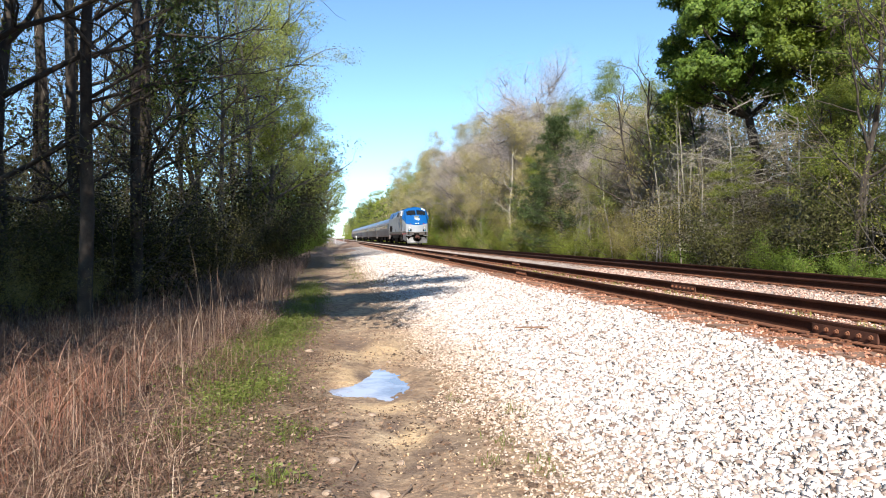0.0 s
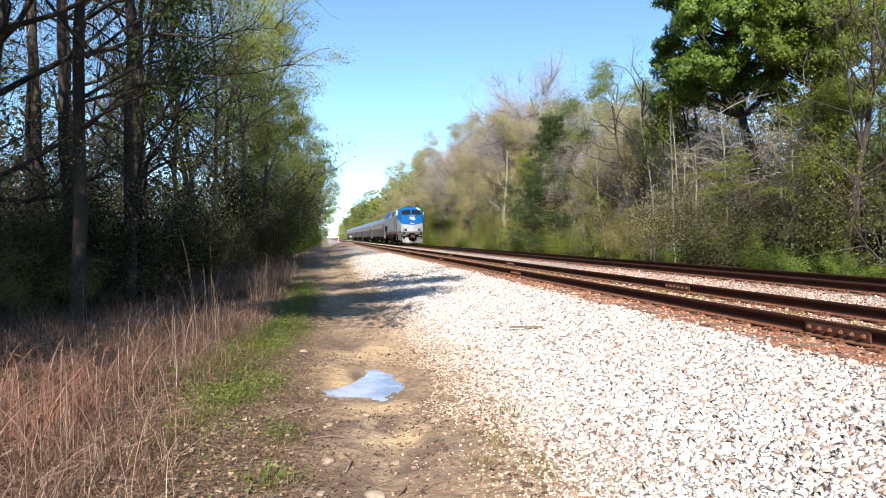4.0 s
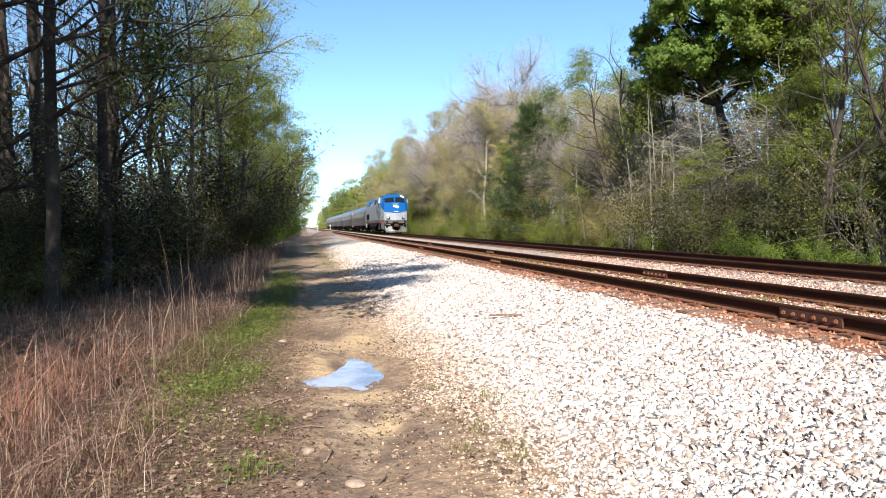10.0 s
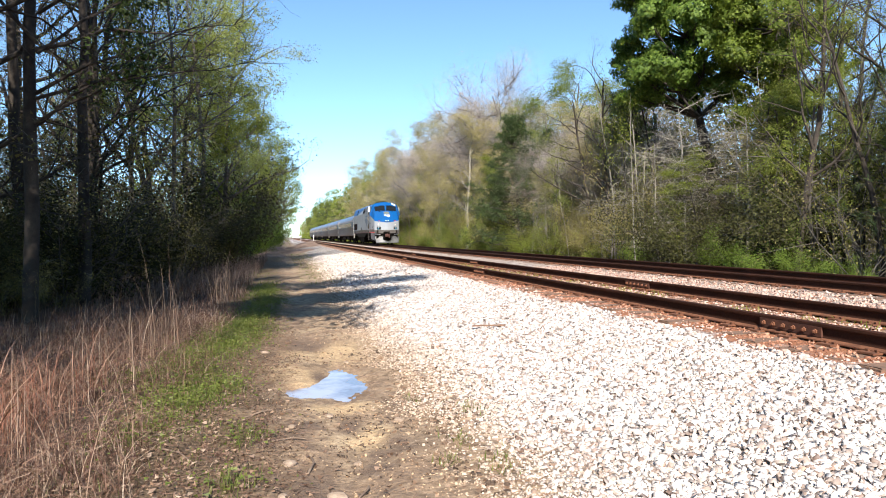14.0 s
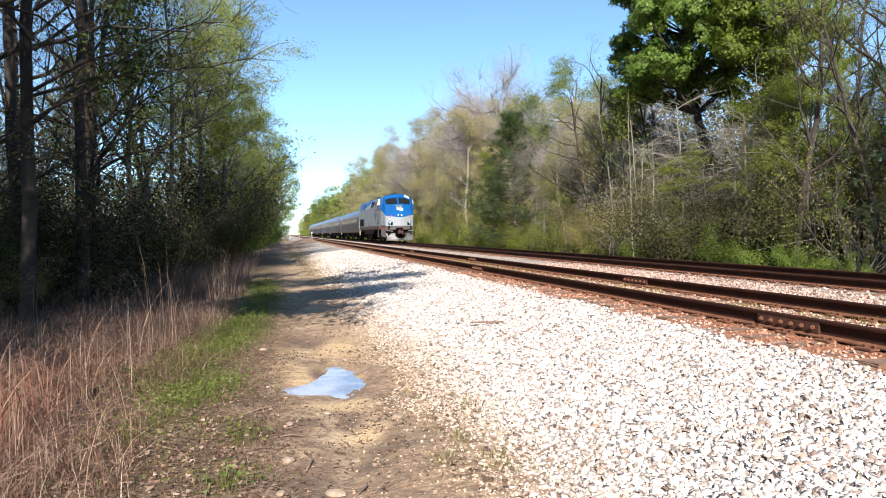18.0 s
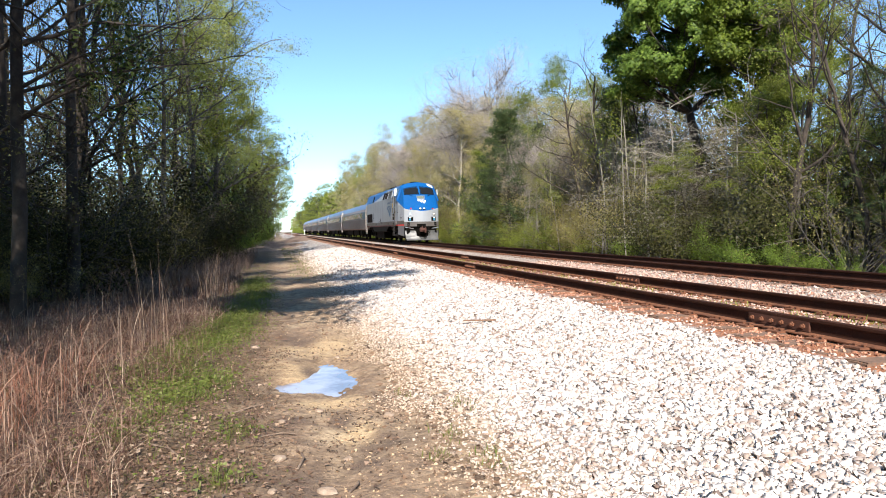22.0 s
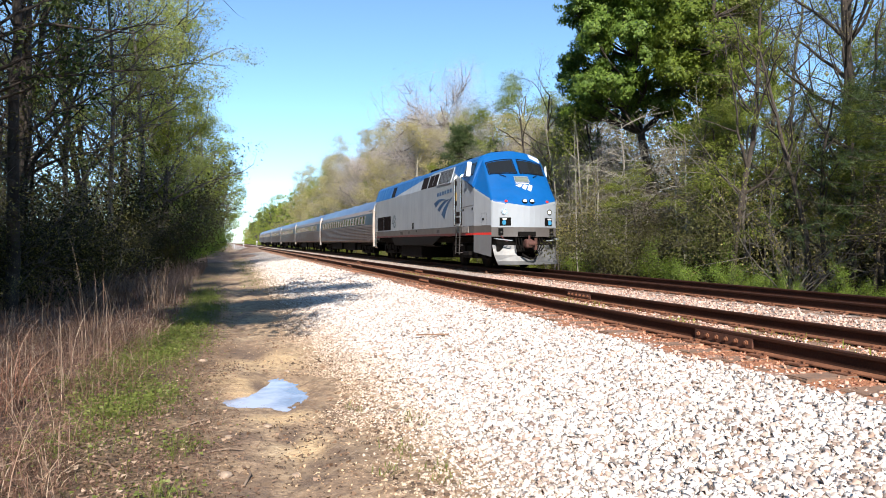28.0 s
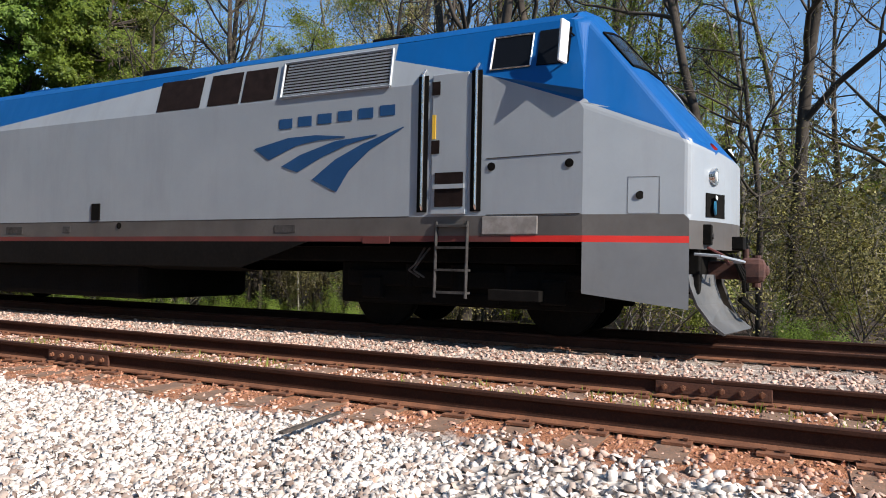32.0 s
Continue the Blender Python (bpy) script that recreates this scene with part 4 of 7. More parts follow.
def dead_tree(seed, h, r):
    """Dead slender tree with long level bare limbs and fine side twigs."""
    rng = np.random.default_rng(seed)
    root = new("dead_tree")
    tagged(root, "dead slender tree with long level pale bare limbs", "dead tree", "trees along the railway")
    trunk, limb, tw = [], [], []
    p = np.array([0, 0, -0.2])
    for i in range(9):
        q = p + np.array([rng.normal() * 0.05, rng.normal() * 0.05, h / 9])
        trunk.append((*p, *q, r * (1 - 0.09 * i), r * (1 - 0.09 * (i + 1))))
        p = q
    for k in range(34):
        f = 0.12 + 0.85 * k / 34
        g = trunk[min(8, int(f * 9))]
        b, a = np.array([g[0], g[1], f * h]), rng.random() * math.tau
        d = np.array([math.cos(a), math.sin(a), rng.uniform(0.0, 0.5)])
        L = h * rng.uniform(0.15, 0.42) * (1.1 - 0.6 * f)
        for j in range(5):
            d = d + rng.normal(size=3) * 0.16 + np.array([0, 0, 0.03 if j < 2 else -0.10])
            e = b + d / np.linalg.norm(d) * L / 5
            limb.append((*b, *e, 0.018 * (1 - 0.17 * j), 0.018 * (0.83 - 0.17 * j)))
            for _ in range(3):
                c = e + (d + rng.normal(size=3) * 0.7) * rng.uniform(0.15, 0.5)
                tw.append((*e, *c, 0.006, 0.003))
                tw.append((*c, *(c + rng.normal(size=3) * 0.18), 0.004, 0.002))
            b = e
    for nm, s, n in (("trunk", trunk, 8), ("limb_wood", limb, 4), ("twig_wood", tw, 0)):
        V, F = chain(s, n) if nm == "trunk" else tubes(s, n) if n else ribbons(s)
        tagged(link(nm, mesh_np(nm, V, F, BARK_PALE, nm != "twig_wood"), root), kind="" if nm == "trunk" else "stuff")
    return root


def shrub(name, label, seed, h, leaves, size, leaf, bark=BARK_GREY, stems=7, spread=0.5, wide=0.36):
    rng = np.random.default_rng(seed)
    root = new(name)
    tagged(root, label, "shrub", "undergrowth along the railway")
    segs, pts = [], []
    for _ in range(stems):
        p = np.array([rng.normal() * 0.25, rng.normal() * 0.25, -0.2])
        d = np.array([rng.normal() * spread, rng.normal() * spread, 1.0])
        L = h * rng.uniform(0.6, 1.1)
        for i in range(6):
            d = d + rng.normal(size=3) * 0.16
            d /= np.linalg.norm(d)
            q = p + d * L / 6
            rr = 0.013 * h / 3
            segs.append((*p, *q, rr * (1 - i / 7), rr * (1 - (i + 1) / 7)))
            if i >= 1:
                for _ in range(3):
                    e = d + rng.normal(size=3) * 0.8
                    t = q + e / np.linalg.norm(e) * L * rng.uniform(0.1, 0.28)
                    segs.append((*q, *t, rr * 0.45, rr * 0.15))
                    pts.append(q + (t - q) * 0.6)
                    pts.append(t)
            p = q
    V, F = tubes(segs, 3)
    tagged(link("stem_wood", mesh_np("stem_wood", V, F, bark, True), root), kind="stuff")
    if leaves:
        pts = np.array(pts)
        i = rng.integers(0, len(pts), leaves)
        P = pts[i] + rng.normal(size=(leaves, 3)) * 0.15 * h / 3
        o = P - np.array([0, 0, h * 0.35])
        V, F = blades(P, size, rng, wide, face=o / np.linalg.norm(o, axis=1)[:, None] * 0.7 + np.array([0, 0, 0.4]))
        tagged(link("foliage", mesh_np("foliage", V, F, leaf), root), kind="stuff")
    return root


class Kind:
    """A kind of plant: the first placed is the built one, the rest are copies."""

    def __init__(self, make):
        self.make, self.ob, self.first = make, None, 1.0

    def put(self, x, y, turn=0.0, size=1.0, tilt=0.0, z=None):
        z = float(ground_z(x, y)) if z is None else z
        if self.ob is None:
            self.ob = self.make()
            self.first = size
            for c in self.ob.children:
                c.data.transform(Matrix.Diagonal((size, size, size, 1)))
            self.ob.matrix_basis = pose(x, y, z, tilt, 0, turn)
            return self.ob
        size = size / self.first
        return copy_thing(self.ob, pose(x, y, z, tilt, 0, turn) @ Matrix.Diagonal((size, size, size, 1)))


OAK = [Kind(lambda: lobed_tree("large broadleaf tree in full dark green leaf", 11, 0.34, (-1.6, 0.6, 10.4), (3.2, 3.0, 3.6), 76, 100000, 0.115, LEAF_OAK, 12)),
       Kind(lambda: lobed_tree("tall broadleaf tree with dense mid-green leaves", 12, 0.30, (-0.5, -0.2, 10.8), (2.9, 2.9, 5.8), 90, 100000, 0.105, LEAF_OAK_PALE, 12))]
DARK = [Kind(lambda s=s: tree("broadleaf_tree", "broadleaf tree with dark green leaves on thin limbs", s, 14, 0.2, 3, (1.5, 1.3, 1.0), (0.40, 0.5, 0.5), 13000, 0.08, BARK, LEAF_DARK, first=0.2, clump=(190, 0.7, 0.6))) for s in (21, 22)]
SPRING = [Kind(lambda s=s: tree("young_leaf_tree", "slender tree with fresh yellow-green spring leaves", s, 15, 0.15, 3, (1.8, 1.4, 0.9), (0.32, 0.48, 0.5), 20000, 0.085, BARK_GREY, LEAF_SPRING, first=0.15, clump=(300, 0.8, 0.6))) for s in (31, 32, 33)]
FRESH = [Kind(lambda s=s: tree("young_leaf_tree", "airy tree with pale fresh green spring leaves", s, 14.5, 0.14, 3, (1.8, 1.4, 0.9), (0.34, 0.48, 0.5), 15000, 0.075, BARK_GREY, LEAF_FRESH, first=0.2, clump=(260, 0.75, 0.6))) for s in (34, 35)]
TAN = [Kind(lambda s=s: tree("budding_tree", "tree with pale tan buds on grey branches", s, 14, 0.17, 3, (1.9, 1.7, 1.2), (0.38, 0.5, 0.5), 30000, 0.075, BARK_PALE, LEAF_TAN, first=0.2, clump=(460, 0.8, 0.7))) for s in (41, 42)]
BARE = [Kind(lambda s=s: tree("bare_tree", "leafless tree with dark twisting branches", s, 16, 0.20, 4, (1.3, 1.2, 1.1, 0.9), (0.42, 0.52, 0.5, 0.5), 1500, 0.06, BARK, LEAF_BRUSH, first=0.35, angle=0.8)) for s in (51, 52, 53)]
GREYBARE = [Kind(lambda s=s, c=c: lobed_tree("leafless spreading tree with fine pale grey twigs", s, 0.34, c, (5.8, 4.8, 3.7), 46, 60000, 0.34, LEAF_LILAC, 34, 0.016, BARK_GREY, "bare_tree", 0.13, False)) for s, c in ((61, (-2.0, 0.0, 10.4)), (62, (1.2, 0.5, 10.0)))]
OLIVE = [Kind(lambda s=s: tree("twiggy_tree", "slender twiggy tree with sparse olive leaves", s, 15, 0.14, 3, (1.9, 1.6, 1.1), (0.34, 0.5, 0.5), 7000, 0.075, BARK, LEAF_OLIVE, first=0.15, clump=(280, 0.8, 0.6))) for s in (45, 46)]
SPRAY = [Kind(lambda s=s: tree("broadleaf_tree", "tree with flat sunlit sprays of yellow-green leaves", s, 10, 0.12, 3, (1.7, 1.4, 0.9), (0.42, 0.5, 0.5), 30000, 0.06, BARK, LEAF_SPRAY, first=0.3, clump=(120, 0.9, 0.16), lift=0.0, angle=1.1)) for s in (36, 37)]
POLE = [Kind(lambda s=s: tree("sapling", "thin pale sapling trunk with few twigs", s, 9, 0.04, 2, (0.9, 0.8), (0.25, 0.4), 800, 0.08, BARK_PALE, LEAF_SPRING, first=0.3, lean=0.12)) for s in (71, 72)]
DEAD = [Kind(lambda s=s: dead_tree(s, 7.0, 0.075)) for s in (75, 76)]
PINE = [Kind(lambda s=s, b=b: pine(s, 17, 0.17, b)) for s, b in ((81, 0.55), (82, 0.4), (83, 0.7))]
LPINE = [Kind(lambda s=s: pine(s, 15, 0.15, 0.22, "pine with layered drooping sprays of needles", 230, 0.36, 0.12, NEEDLE_DARK)) for s in (86, 87)]
YPINE = [Kind(lambda s=s: pine(s, 10, 0.13, 0.08, "young pine with dense dark needles", 520, 0.40, 0.0, NEEDLE_DARK)) for s in (85, 88)]
SHRUBS = [Kind(lambda: shrub("shrub", "tangled shrub with fresh green leaves", 91, 3.0, 12000, 0.048, LEAF_MID, BARK)),
          Kind(lambda: shrub("shrub", "olive-brown twiggy shrub coming into leaf", 92, 4.4, 16000, 0.045, LEAF_BRUSH, BARK_GREY, 10)),
          Kind(lambda: shrub("shrub", "yellow-green spring shrub at the wood edge", 93, 2.8, 9000, 0.052, LEAF_SPRING, BARK)),
          Kind(lambda: shrub("shrub", "bare twiggy shrub with grey stems", 94, 5.0, 3000, 0.05, LEAF_BRUSH, BARK_GREY, 15)),
          # two dark shrubs: deep shade of the wood is put into their leaves
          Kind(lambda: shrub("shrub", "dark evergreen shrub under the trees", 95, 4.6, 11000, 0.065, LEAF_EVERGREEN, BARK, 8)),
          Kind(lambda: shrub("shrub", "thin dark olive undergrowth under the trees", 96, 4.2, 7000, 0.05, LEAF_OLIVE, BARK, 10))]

R = random.Random(5)
# landmark trees on the far side of the line
OAK[0].put(18.9, 27.5, z=0.15)
OAK[1].put(19.8, 24.6)
DEAD[0].put(15.3, 24.6, 200, 0.95)
DEAD[1].put(15.6, 27.0, 120, 0.8)
DEAD[0].put(16.4, 29.6, 60, 0.9)
for i in range(12):
    DEAD[i % 2].put(14.9 + 1.9 * R.random(), 21 + 1.9 * i + R.random(), R.uniform(0, 360), R.uniform(0.5, 0.85), R.uniform(-4, 4))
for x, y, k in ((17.5, 36, 0.55), (19.5, 40, 0.6), (18.2, 44, 0.55), (21.5, 38, 0.62), (23.5, 44, 0.7), (20.5, 34, 0.5)):
    GREYBARE[int(y) % 2].put(x, y, 17 * y, k)
GREYBARE[0].put(21.0, 61, 0, 1.14)
GREYBARE[1].put(17.8, 62, 250, 0.92)
GREYBARE[0].put(18.0, 86, 60, 0.95)
GREYBARE[1].put(17.0, 79, 200, 0.9)
GREYBARE[1].put(19.5, 74, 20, 0.95)
GREYBARE[1].put(24, 70, 120, 1.1)
TAN[1].put(16.5, 98, 20, 1.0)
TAN[0].put(15.8, 106, 150, 0.95)
TAN[1].put(17.2, 89, 250, 1.0)
TAN[0].put(17, 150, 40, 1.1)
TAN[1].put(19, 158, 10, 1.15)
for x, y, k, m in ((14.6, 60, 2, 1.2), (14.9, 66, 0, 1.3), (14.5, 72, 2, 1.3), (15.0, 80, 0, 1.4), (14.6, 90, 2, 1.5), (14.8, 100, 0, 1.6)):
    SHRUBS[k].put(x, y, 40 * k + y, m)
TAN[0].put(15.2, 68, 310, 0.60)
TAN[1].put(15.5, 77, 130, 0.66)
TAN[1].put(15.4, 86, 40, 0.70)
FRESH[0].put(20.5, 46, 80, 0.8)
FRESH[1].put(15.5, 38.4, 10, 0.42)
SPRING[1].put(15.6, 55, 300, 0.5)
SPRING[2].put(17.6, 50, 220, 0.66)
TAN[0].put(17.5, 58, 190, 0.72)
TAN[1].put(16.4, 64.5, 280, 0.68)
SPRING[0].put(15.4, 63, 20, 0.42)
SPRING[2].put(15.5, 75, 80, 0.5)
SPRING[1].put(15.3, 87, 10, 0.5)
SHRUBS[2].put(14.8, 53, 30, 1.2)
SHRUBS[1].put(15.0, 57, 80, 1.1)
YPINE[0].put(15.3, 44.4, 0, 0.95)
YPINE[1].put(18.4, 47.0, 90, 0.9)
YPINE[1].put(15.8, 50.5, 200, 0.6)
SPRING[0].put(22.5, 53, 0, 0.92)
SPRING[2].put(24.5, 54, 90, 0.9)
SPRAY[0].put(16.6, 21.4, 0, 0.62)
SPRAY[1].put(15.6, 24.0, 240, 0.42)
SHRUBS[0].put(14.6, 20.5, 0, 0.62)
SHRUBS[0].put(14.5, 19.0, 90, 0.7)
SHRUBS[0].put(14.7, 17.2, 140, 0.55)
for i, y in enumerate((9.4, 10.6, 11.8, 13.0, 14.3, 15.6, -0.4)):
    SHRUBS[0].put(14.3 + 0.25 * (i % 3), y, 77 * i, (0.42, 0.22, 0.34)[i % 3])
SHRUBS[2].put(14.6, 41, 0, 0.8)
SHRUBS[0].put(14.8, 47, 0, 0.9)
SPRING[1].put(20, 46, 60, 0.75)
BARE[0].put(16.2, 32.5, 0, 0.58)
TAN[0].put(18, 82, 0)
TAN[1].put(20, 92, 60)
TAN[0].put(17.5, 71, 100, 0.9)
POLE[0].put(15.6, 31, 0)
POLE[1].put(16.0, 29.5, 50)
LPINE[1].put(17.2, 12.0, 0, 0.52)
LPINE[0].put(16.4, 9.0, 70, 0.42)
LPINE[1].put(16.0, 13.4, 140, 0.45)
LPINE[0].put(19.5, 15.4, 20, 0.6)
SPRAY[0].put(16.8, 14.6, 170, 0.5)
SPRING[1].put(25, 13, 0, 0.9)
BARE[1].put(27, 9, 140, 0.9)
BARE[2].put(23, 5, 200, 0.95)
BARE[0].put(20.5, 18.6, 0, 0.85)
BARE[2].put(19.4, 16.4, 150, 0.8)
SPRING[0].put(21.5, 17.4, 260, 0.6)
SPRING[2].put(29, 21, 10, 1.05)
SPRING[0].put(22.0, 19.6, 130, 0.8)
FRESH[1].put(20.6, 21.6, 30, 0.8)
LPINE[0].put(19.5, 11.0, 200, 0.62)
BARE[0].put(24, 14, 100)
BARE[1].put(17.5, 5.2, 20, 0.85)
BARE[2].put(18.0, 7.5, 100)
# mixed stand on the far side
for i in range(105):
    y = -16 + 140 * R.random() ** 1.2
    x = 15.0 + 26 * R.random() ** 1.3
    if y > 0 and 14.0 < math.degrees(math.atan2(x, y)) < 22.0 and y < 56:
        continue
    if y < -2 and x < 30 or (y > 0 and 39 < math.degrees(math.atan2(x, y)) < 54 and math.hypot(x, y) > 23):
        continue
    if y < 14:
        k = R.choice(BARE + BARE + BARE + OLIVE[:1] + SPRING[:1] + PINE[2:])
    elif y < 40:
        k = R.choice(BARE + TAN + TAN + SPRING[:1] + PINE[2:])
    else:
        k = R.choice(SPRING + SPRING + TAN + TAN + TAN + OLIVE[:1] + YPINE[:1])
    az = math.degrees(math.atan2(x, max(y, 0.1)))
    top = np.interp(az, [0, 6, 12, 17, 27, 31, 33, 43, 46], [5, 6.5, 8.5, 11.5, 11.0, 10.5, 8.5, 8.5, 40])
    tall = 1.5 + math.hypot(x, y) * math.tan(radians(min(top, 40)))
    k.put(x, y, R.uniform(0, 360), min(R.uniform(0.65, 1.0), tall / 16.5), R.uniform(-3, 3))
for i in range(16):
    y = 2 + 42 * R.random()
    x = 19.5 + 22 * R.random()
    if not (y > 0 and 30 < math.degrees(math.atan2(x, y)) < 54) and math.degrees(math.atan2(x, y)) > 30:
        R.choice(BARE + SPRING + SPRING + TAN + PINE[2:]).put(x, y, R.uniform(0, 360), R.uniform(0.7, 1.05), R.uniform(-3, 3))
for i in range(34):
    R.choice(SPRING + TAN).put(15.5 + 6 * R.random(), 84 + 66 * R.random(), R.uniform(0, 360), R.uniform(0.62, 0.82))
for i in range(30):
    R.choice(DARK + SPRING + SPRING).put(15.2 + 5 * R.random(), 170 + 260 * ((i + R.random()) / 30), R.uniform(0, 360), R.uniform(0.85, 1.1))
for i in range(46):
    y = 118 + 420 * R.random() ** 1.5
    R.choice(SPRING + SPRING + TAN + OLIVE).put(15.5 + 16 * R.random(), y, R.uniform(0, 360), R.uniform(0.75, 1.05))
for i in range(16):
    a, d = radians(38 + 17 * (i + R.random()) / 16), R.uniform(24, 37)
    R.choice(OLIVE + SPRING + BARE[:1] + DARK).put(d * math.sin(a), d * math.cos(a), R.uniform(0, 360), R.uniform(0.40, 0.52))
for i in range(6):
    BARE[i % 3].put(16 + 9 * R.random(), -4 + 16 * R.random(), R.uniform(0, 360), R.uniform(0.5, 0.75), R.uniform(-4, 4))
for i, (x, y) in enumerate(((19.5, 9.5), (22, 7.0), (20.5, 3.5), (23.5, 11.0), (18.6, 0.5), (24.5, 1.5))):
    (BARE[0], OLIVE[0], SPRING[2])[i % 3].put(x, y, 70 * i, 0.6 + 0.06 * (i % 3))
for i in range(14):
    BARE[i % 3].put(15.2 + 5.5 * R.random(), 6 + 15 * (i + R.random()) / 14, R.uniform(0, 360), R.uniform(0.4, 0.62), R.uniform(-4, 4))
for i in range(15):
    POLE[i % 2].put(14.5 + 5 * R.random(), -10 + 70 * R.random(), R.uniform(0, 360), R.uniform(0.5, 0.9), R.uniform(-4, 4))
for i in range(185):
    y = -16 + 150 * ((i + R.random()) / 185) ** 1.15
    x = 14.4 + 2.2 * R.random() + (9.0 * R.random() if i % 3 else 0)
    if y < 26 and i % 3 == 1 or y < 19 and i % 2:
        continue
    SHRUBS[R.choice((5, 3, 3, 5, 2, 5)) if y < 13 else R.choice((5, 3, 5, 4, 5, 0)) if y < 25 else R.choice((0, 5, 5, 2, 5, 1, 5, 4)) if y < 34 else R.choice((0, 1, 1, 2, 2, 3, 1)) if y < 60 else R.choice((0, 1, 2, 2, 1))].put(x, y, R.uniform(0, 360), R.uniform(0.6, 1.3))

for i in range(9):
    SHRUBS[(1, 2, 1)[i % 3]].put(16.5 + 6 * R.random(), -4 + 15 * R.random(), R.uniform(0, 360), R.uniform(0.7, 1.2))

# left side of the track
RL = random.Random(23)
# DARK trees at y 11 to 17: added out of view to shade the wood
for x, y, k, s in ((-7.4, 14.6, BARE[1], 0.85), (-7.6, 12.0, DARK[1], 0.95), (-11.4, 21.6, FRESH[0], 0.85), (-10.4, 14.0, BARE[2], 0.9), (-12.6, 17.0, DARK[0], 0.9), (-9.0, 11.0, DARK[1], 1.0), (-8.6, 22.5, PINE[2], 1.0), (-7.9, 22.0, PINE[2], 1.1), (-6.6, 20.2, PINE[2], 1.05), (-4.9, 19.0, PINE[2], 0.95), (-13.5, 24, FRESH[1], 0.8), (-15, 22, OLIVE[1], 0.8), (-12, 27, OLIVE[0], 0.9), (-10, 24, PINE[2], 1.2), (-9, 27, BARE[0], 1.0), (-6.5, 27, OLIVE[1], 1.0), (-5.6, 31, FRESH[0], 0.9), (-8.2, 32, BARE[1], 0.9), (-5.0, 38, SPRAY[1], 1.3), (-3.6, 40, FRESH[0], 1.0), (-3.9, 36, FRESH[1], 0.95), (-7.0, 42, BARE[2], 1.0), (-3.4, 45, FRESH[1], 1.0), (-5.4, 34, FRESH[0], 0.9), (-4.4, 30, FRESH[1], 0.85), (-5.2, 52, OLIVE[1], 1.0), (-3.6, 55, FRESH[0], 0.95), (-6, 60, SPRING[0], 1.1), (-4.0, 66, SPRING[1], 0.95), (-3.6, 74, DARK[1], 0.95), (-4.6, 82, SPRING[1], 1.0), (-3.5, 90, DARK[0], 1.0)):
    k.put(x, y, RL.uniform(0, 360), s)
for i in range(16):
    y = 20 + 75 * RL.random()
    RL.choice(OLIVE + OLIVE + BARE + BARE + SPRING[:1] + PINE[2:] + DARK[:1]).put(-6.5 - 14 * RL.random() - y * 0.03, y, RL.uniform(0, 360), RL.uniform(0.6, 1.0), RL.uniform(-3, 3))
for x, y, k, m in ((-2.9, 57, DARK[0], 0.75), (-2.6, 64, SPRING[1], 0.8), (-2.5, 72, DARK[1], 0.8), (-2.3, 81, SPRING[0], 0.85), (-2.2, 92, DARK[0], 0.9), (-1.9, 104, SPRING[2], 0.9), (-1.6, 118, DARK[1], 0.95), (-1.2, 135, SPRING[1], 0.95), (-0.8, 155, DARK[0], 1.0), (-0.3, 180, SPRING[0], 1.0)):
    k.put(x, y, RL.uniform(0, 360), m)
for x, y, k in ((-2.7, 60, 1.5), (-2.5, 68, 1.5), (-2.4, 77, 1.7), (-2.2, 88, 1.8), (-2.0, 101, 2.0), (-1.7, 116, 2.0)):
    SHRUBS[0].put(x, y, RL.uniform(0, 360), k)
for i in range(26):
    RL.choice(DARK + SPRING).put(-3.4 - 9 * RL.random(), 92 + 330 * RL.random() ** 1.4, RL.uniform(0, 360), RL.uniform(0.8, 1.1))
# DARK trees here are unseen, added to cast shade on meadow and wood
for x, y, k, s in ((-10.5, 9, BARE[1], 1.0), (-7.2, 3.0, DARK[0], 0.95), (-6.6, 6.2, DARK[1], 0.9), (-8.2, 8.2, DARK[1], 1.0), (-13, 3, DARK[1], 1.1), (-6.6, 0.2, DARK[0], 0.95), (-8.4, -2, DARK[1], 1.0), (-9.5, 3.5, DARK[0], 1.0), (-10.8, 5.6, DARK[1], 0.95), (-11.2, 0.4, DARK[0], 1.05), (-12.5, 19, BARE[0], 1.1), (-7.4, 17.5, BARE[1], 0.9), (-6.2, 24.5, OLIVE[1], 1.0), (-8.0, 16.4, OLIVE[0], 1.0), (-10.4, 19.4, OLIVE[1], 1.0)):
    k.put(x, y, RL.uniform(0, 360), s)
for x, y, k in ((-5.7, 19.6, 1.0), (-5.2, 21.2, 1.05), (-6.6, 18.8, 0.9), (-4.7, 24.0, 1.0), (-4.4, 28.0, 0.9), (-6.0, 22.5, 1.2), (-4.3, 32, 0.9), (-7.2, 21.5, 1.1), (-4.1, 37, 0.9), (-4.0, 42, 0.8)):
    SHRUBS[(4, 3, 5)[int(y) % 3]].put(x, y, RL.uniform(0, 360), k)
for x, y, k in ((-7.9, 19.4, 0.8), (-9.2, 19.6, 0.8), (-8.6, 21.0, 0.7), (-10.2, 21.0, 0.8)):
    SHRUBS[1].put(x, y, RL.uniform(0, 360), k * 0.8)
for x, y, k in ((-6.4, 15.6, 0.45), (-7.6, 15.0, 0.5), (-8.4, 16.6, 0.55), (-9.4, 15.2, 0.5), (-5.6, 17.4, 0.4)):
    SHRUBS[1].put(x, y, RL.uniform(0, 360), k)
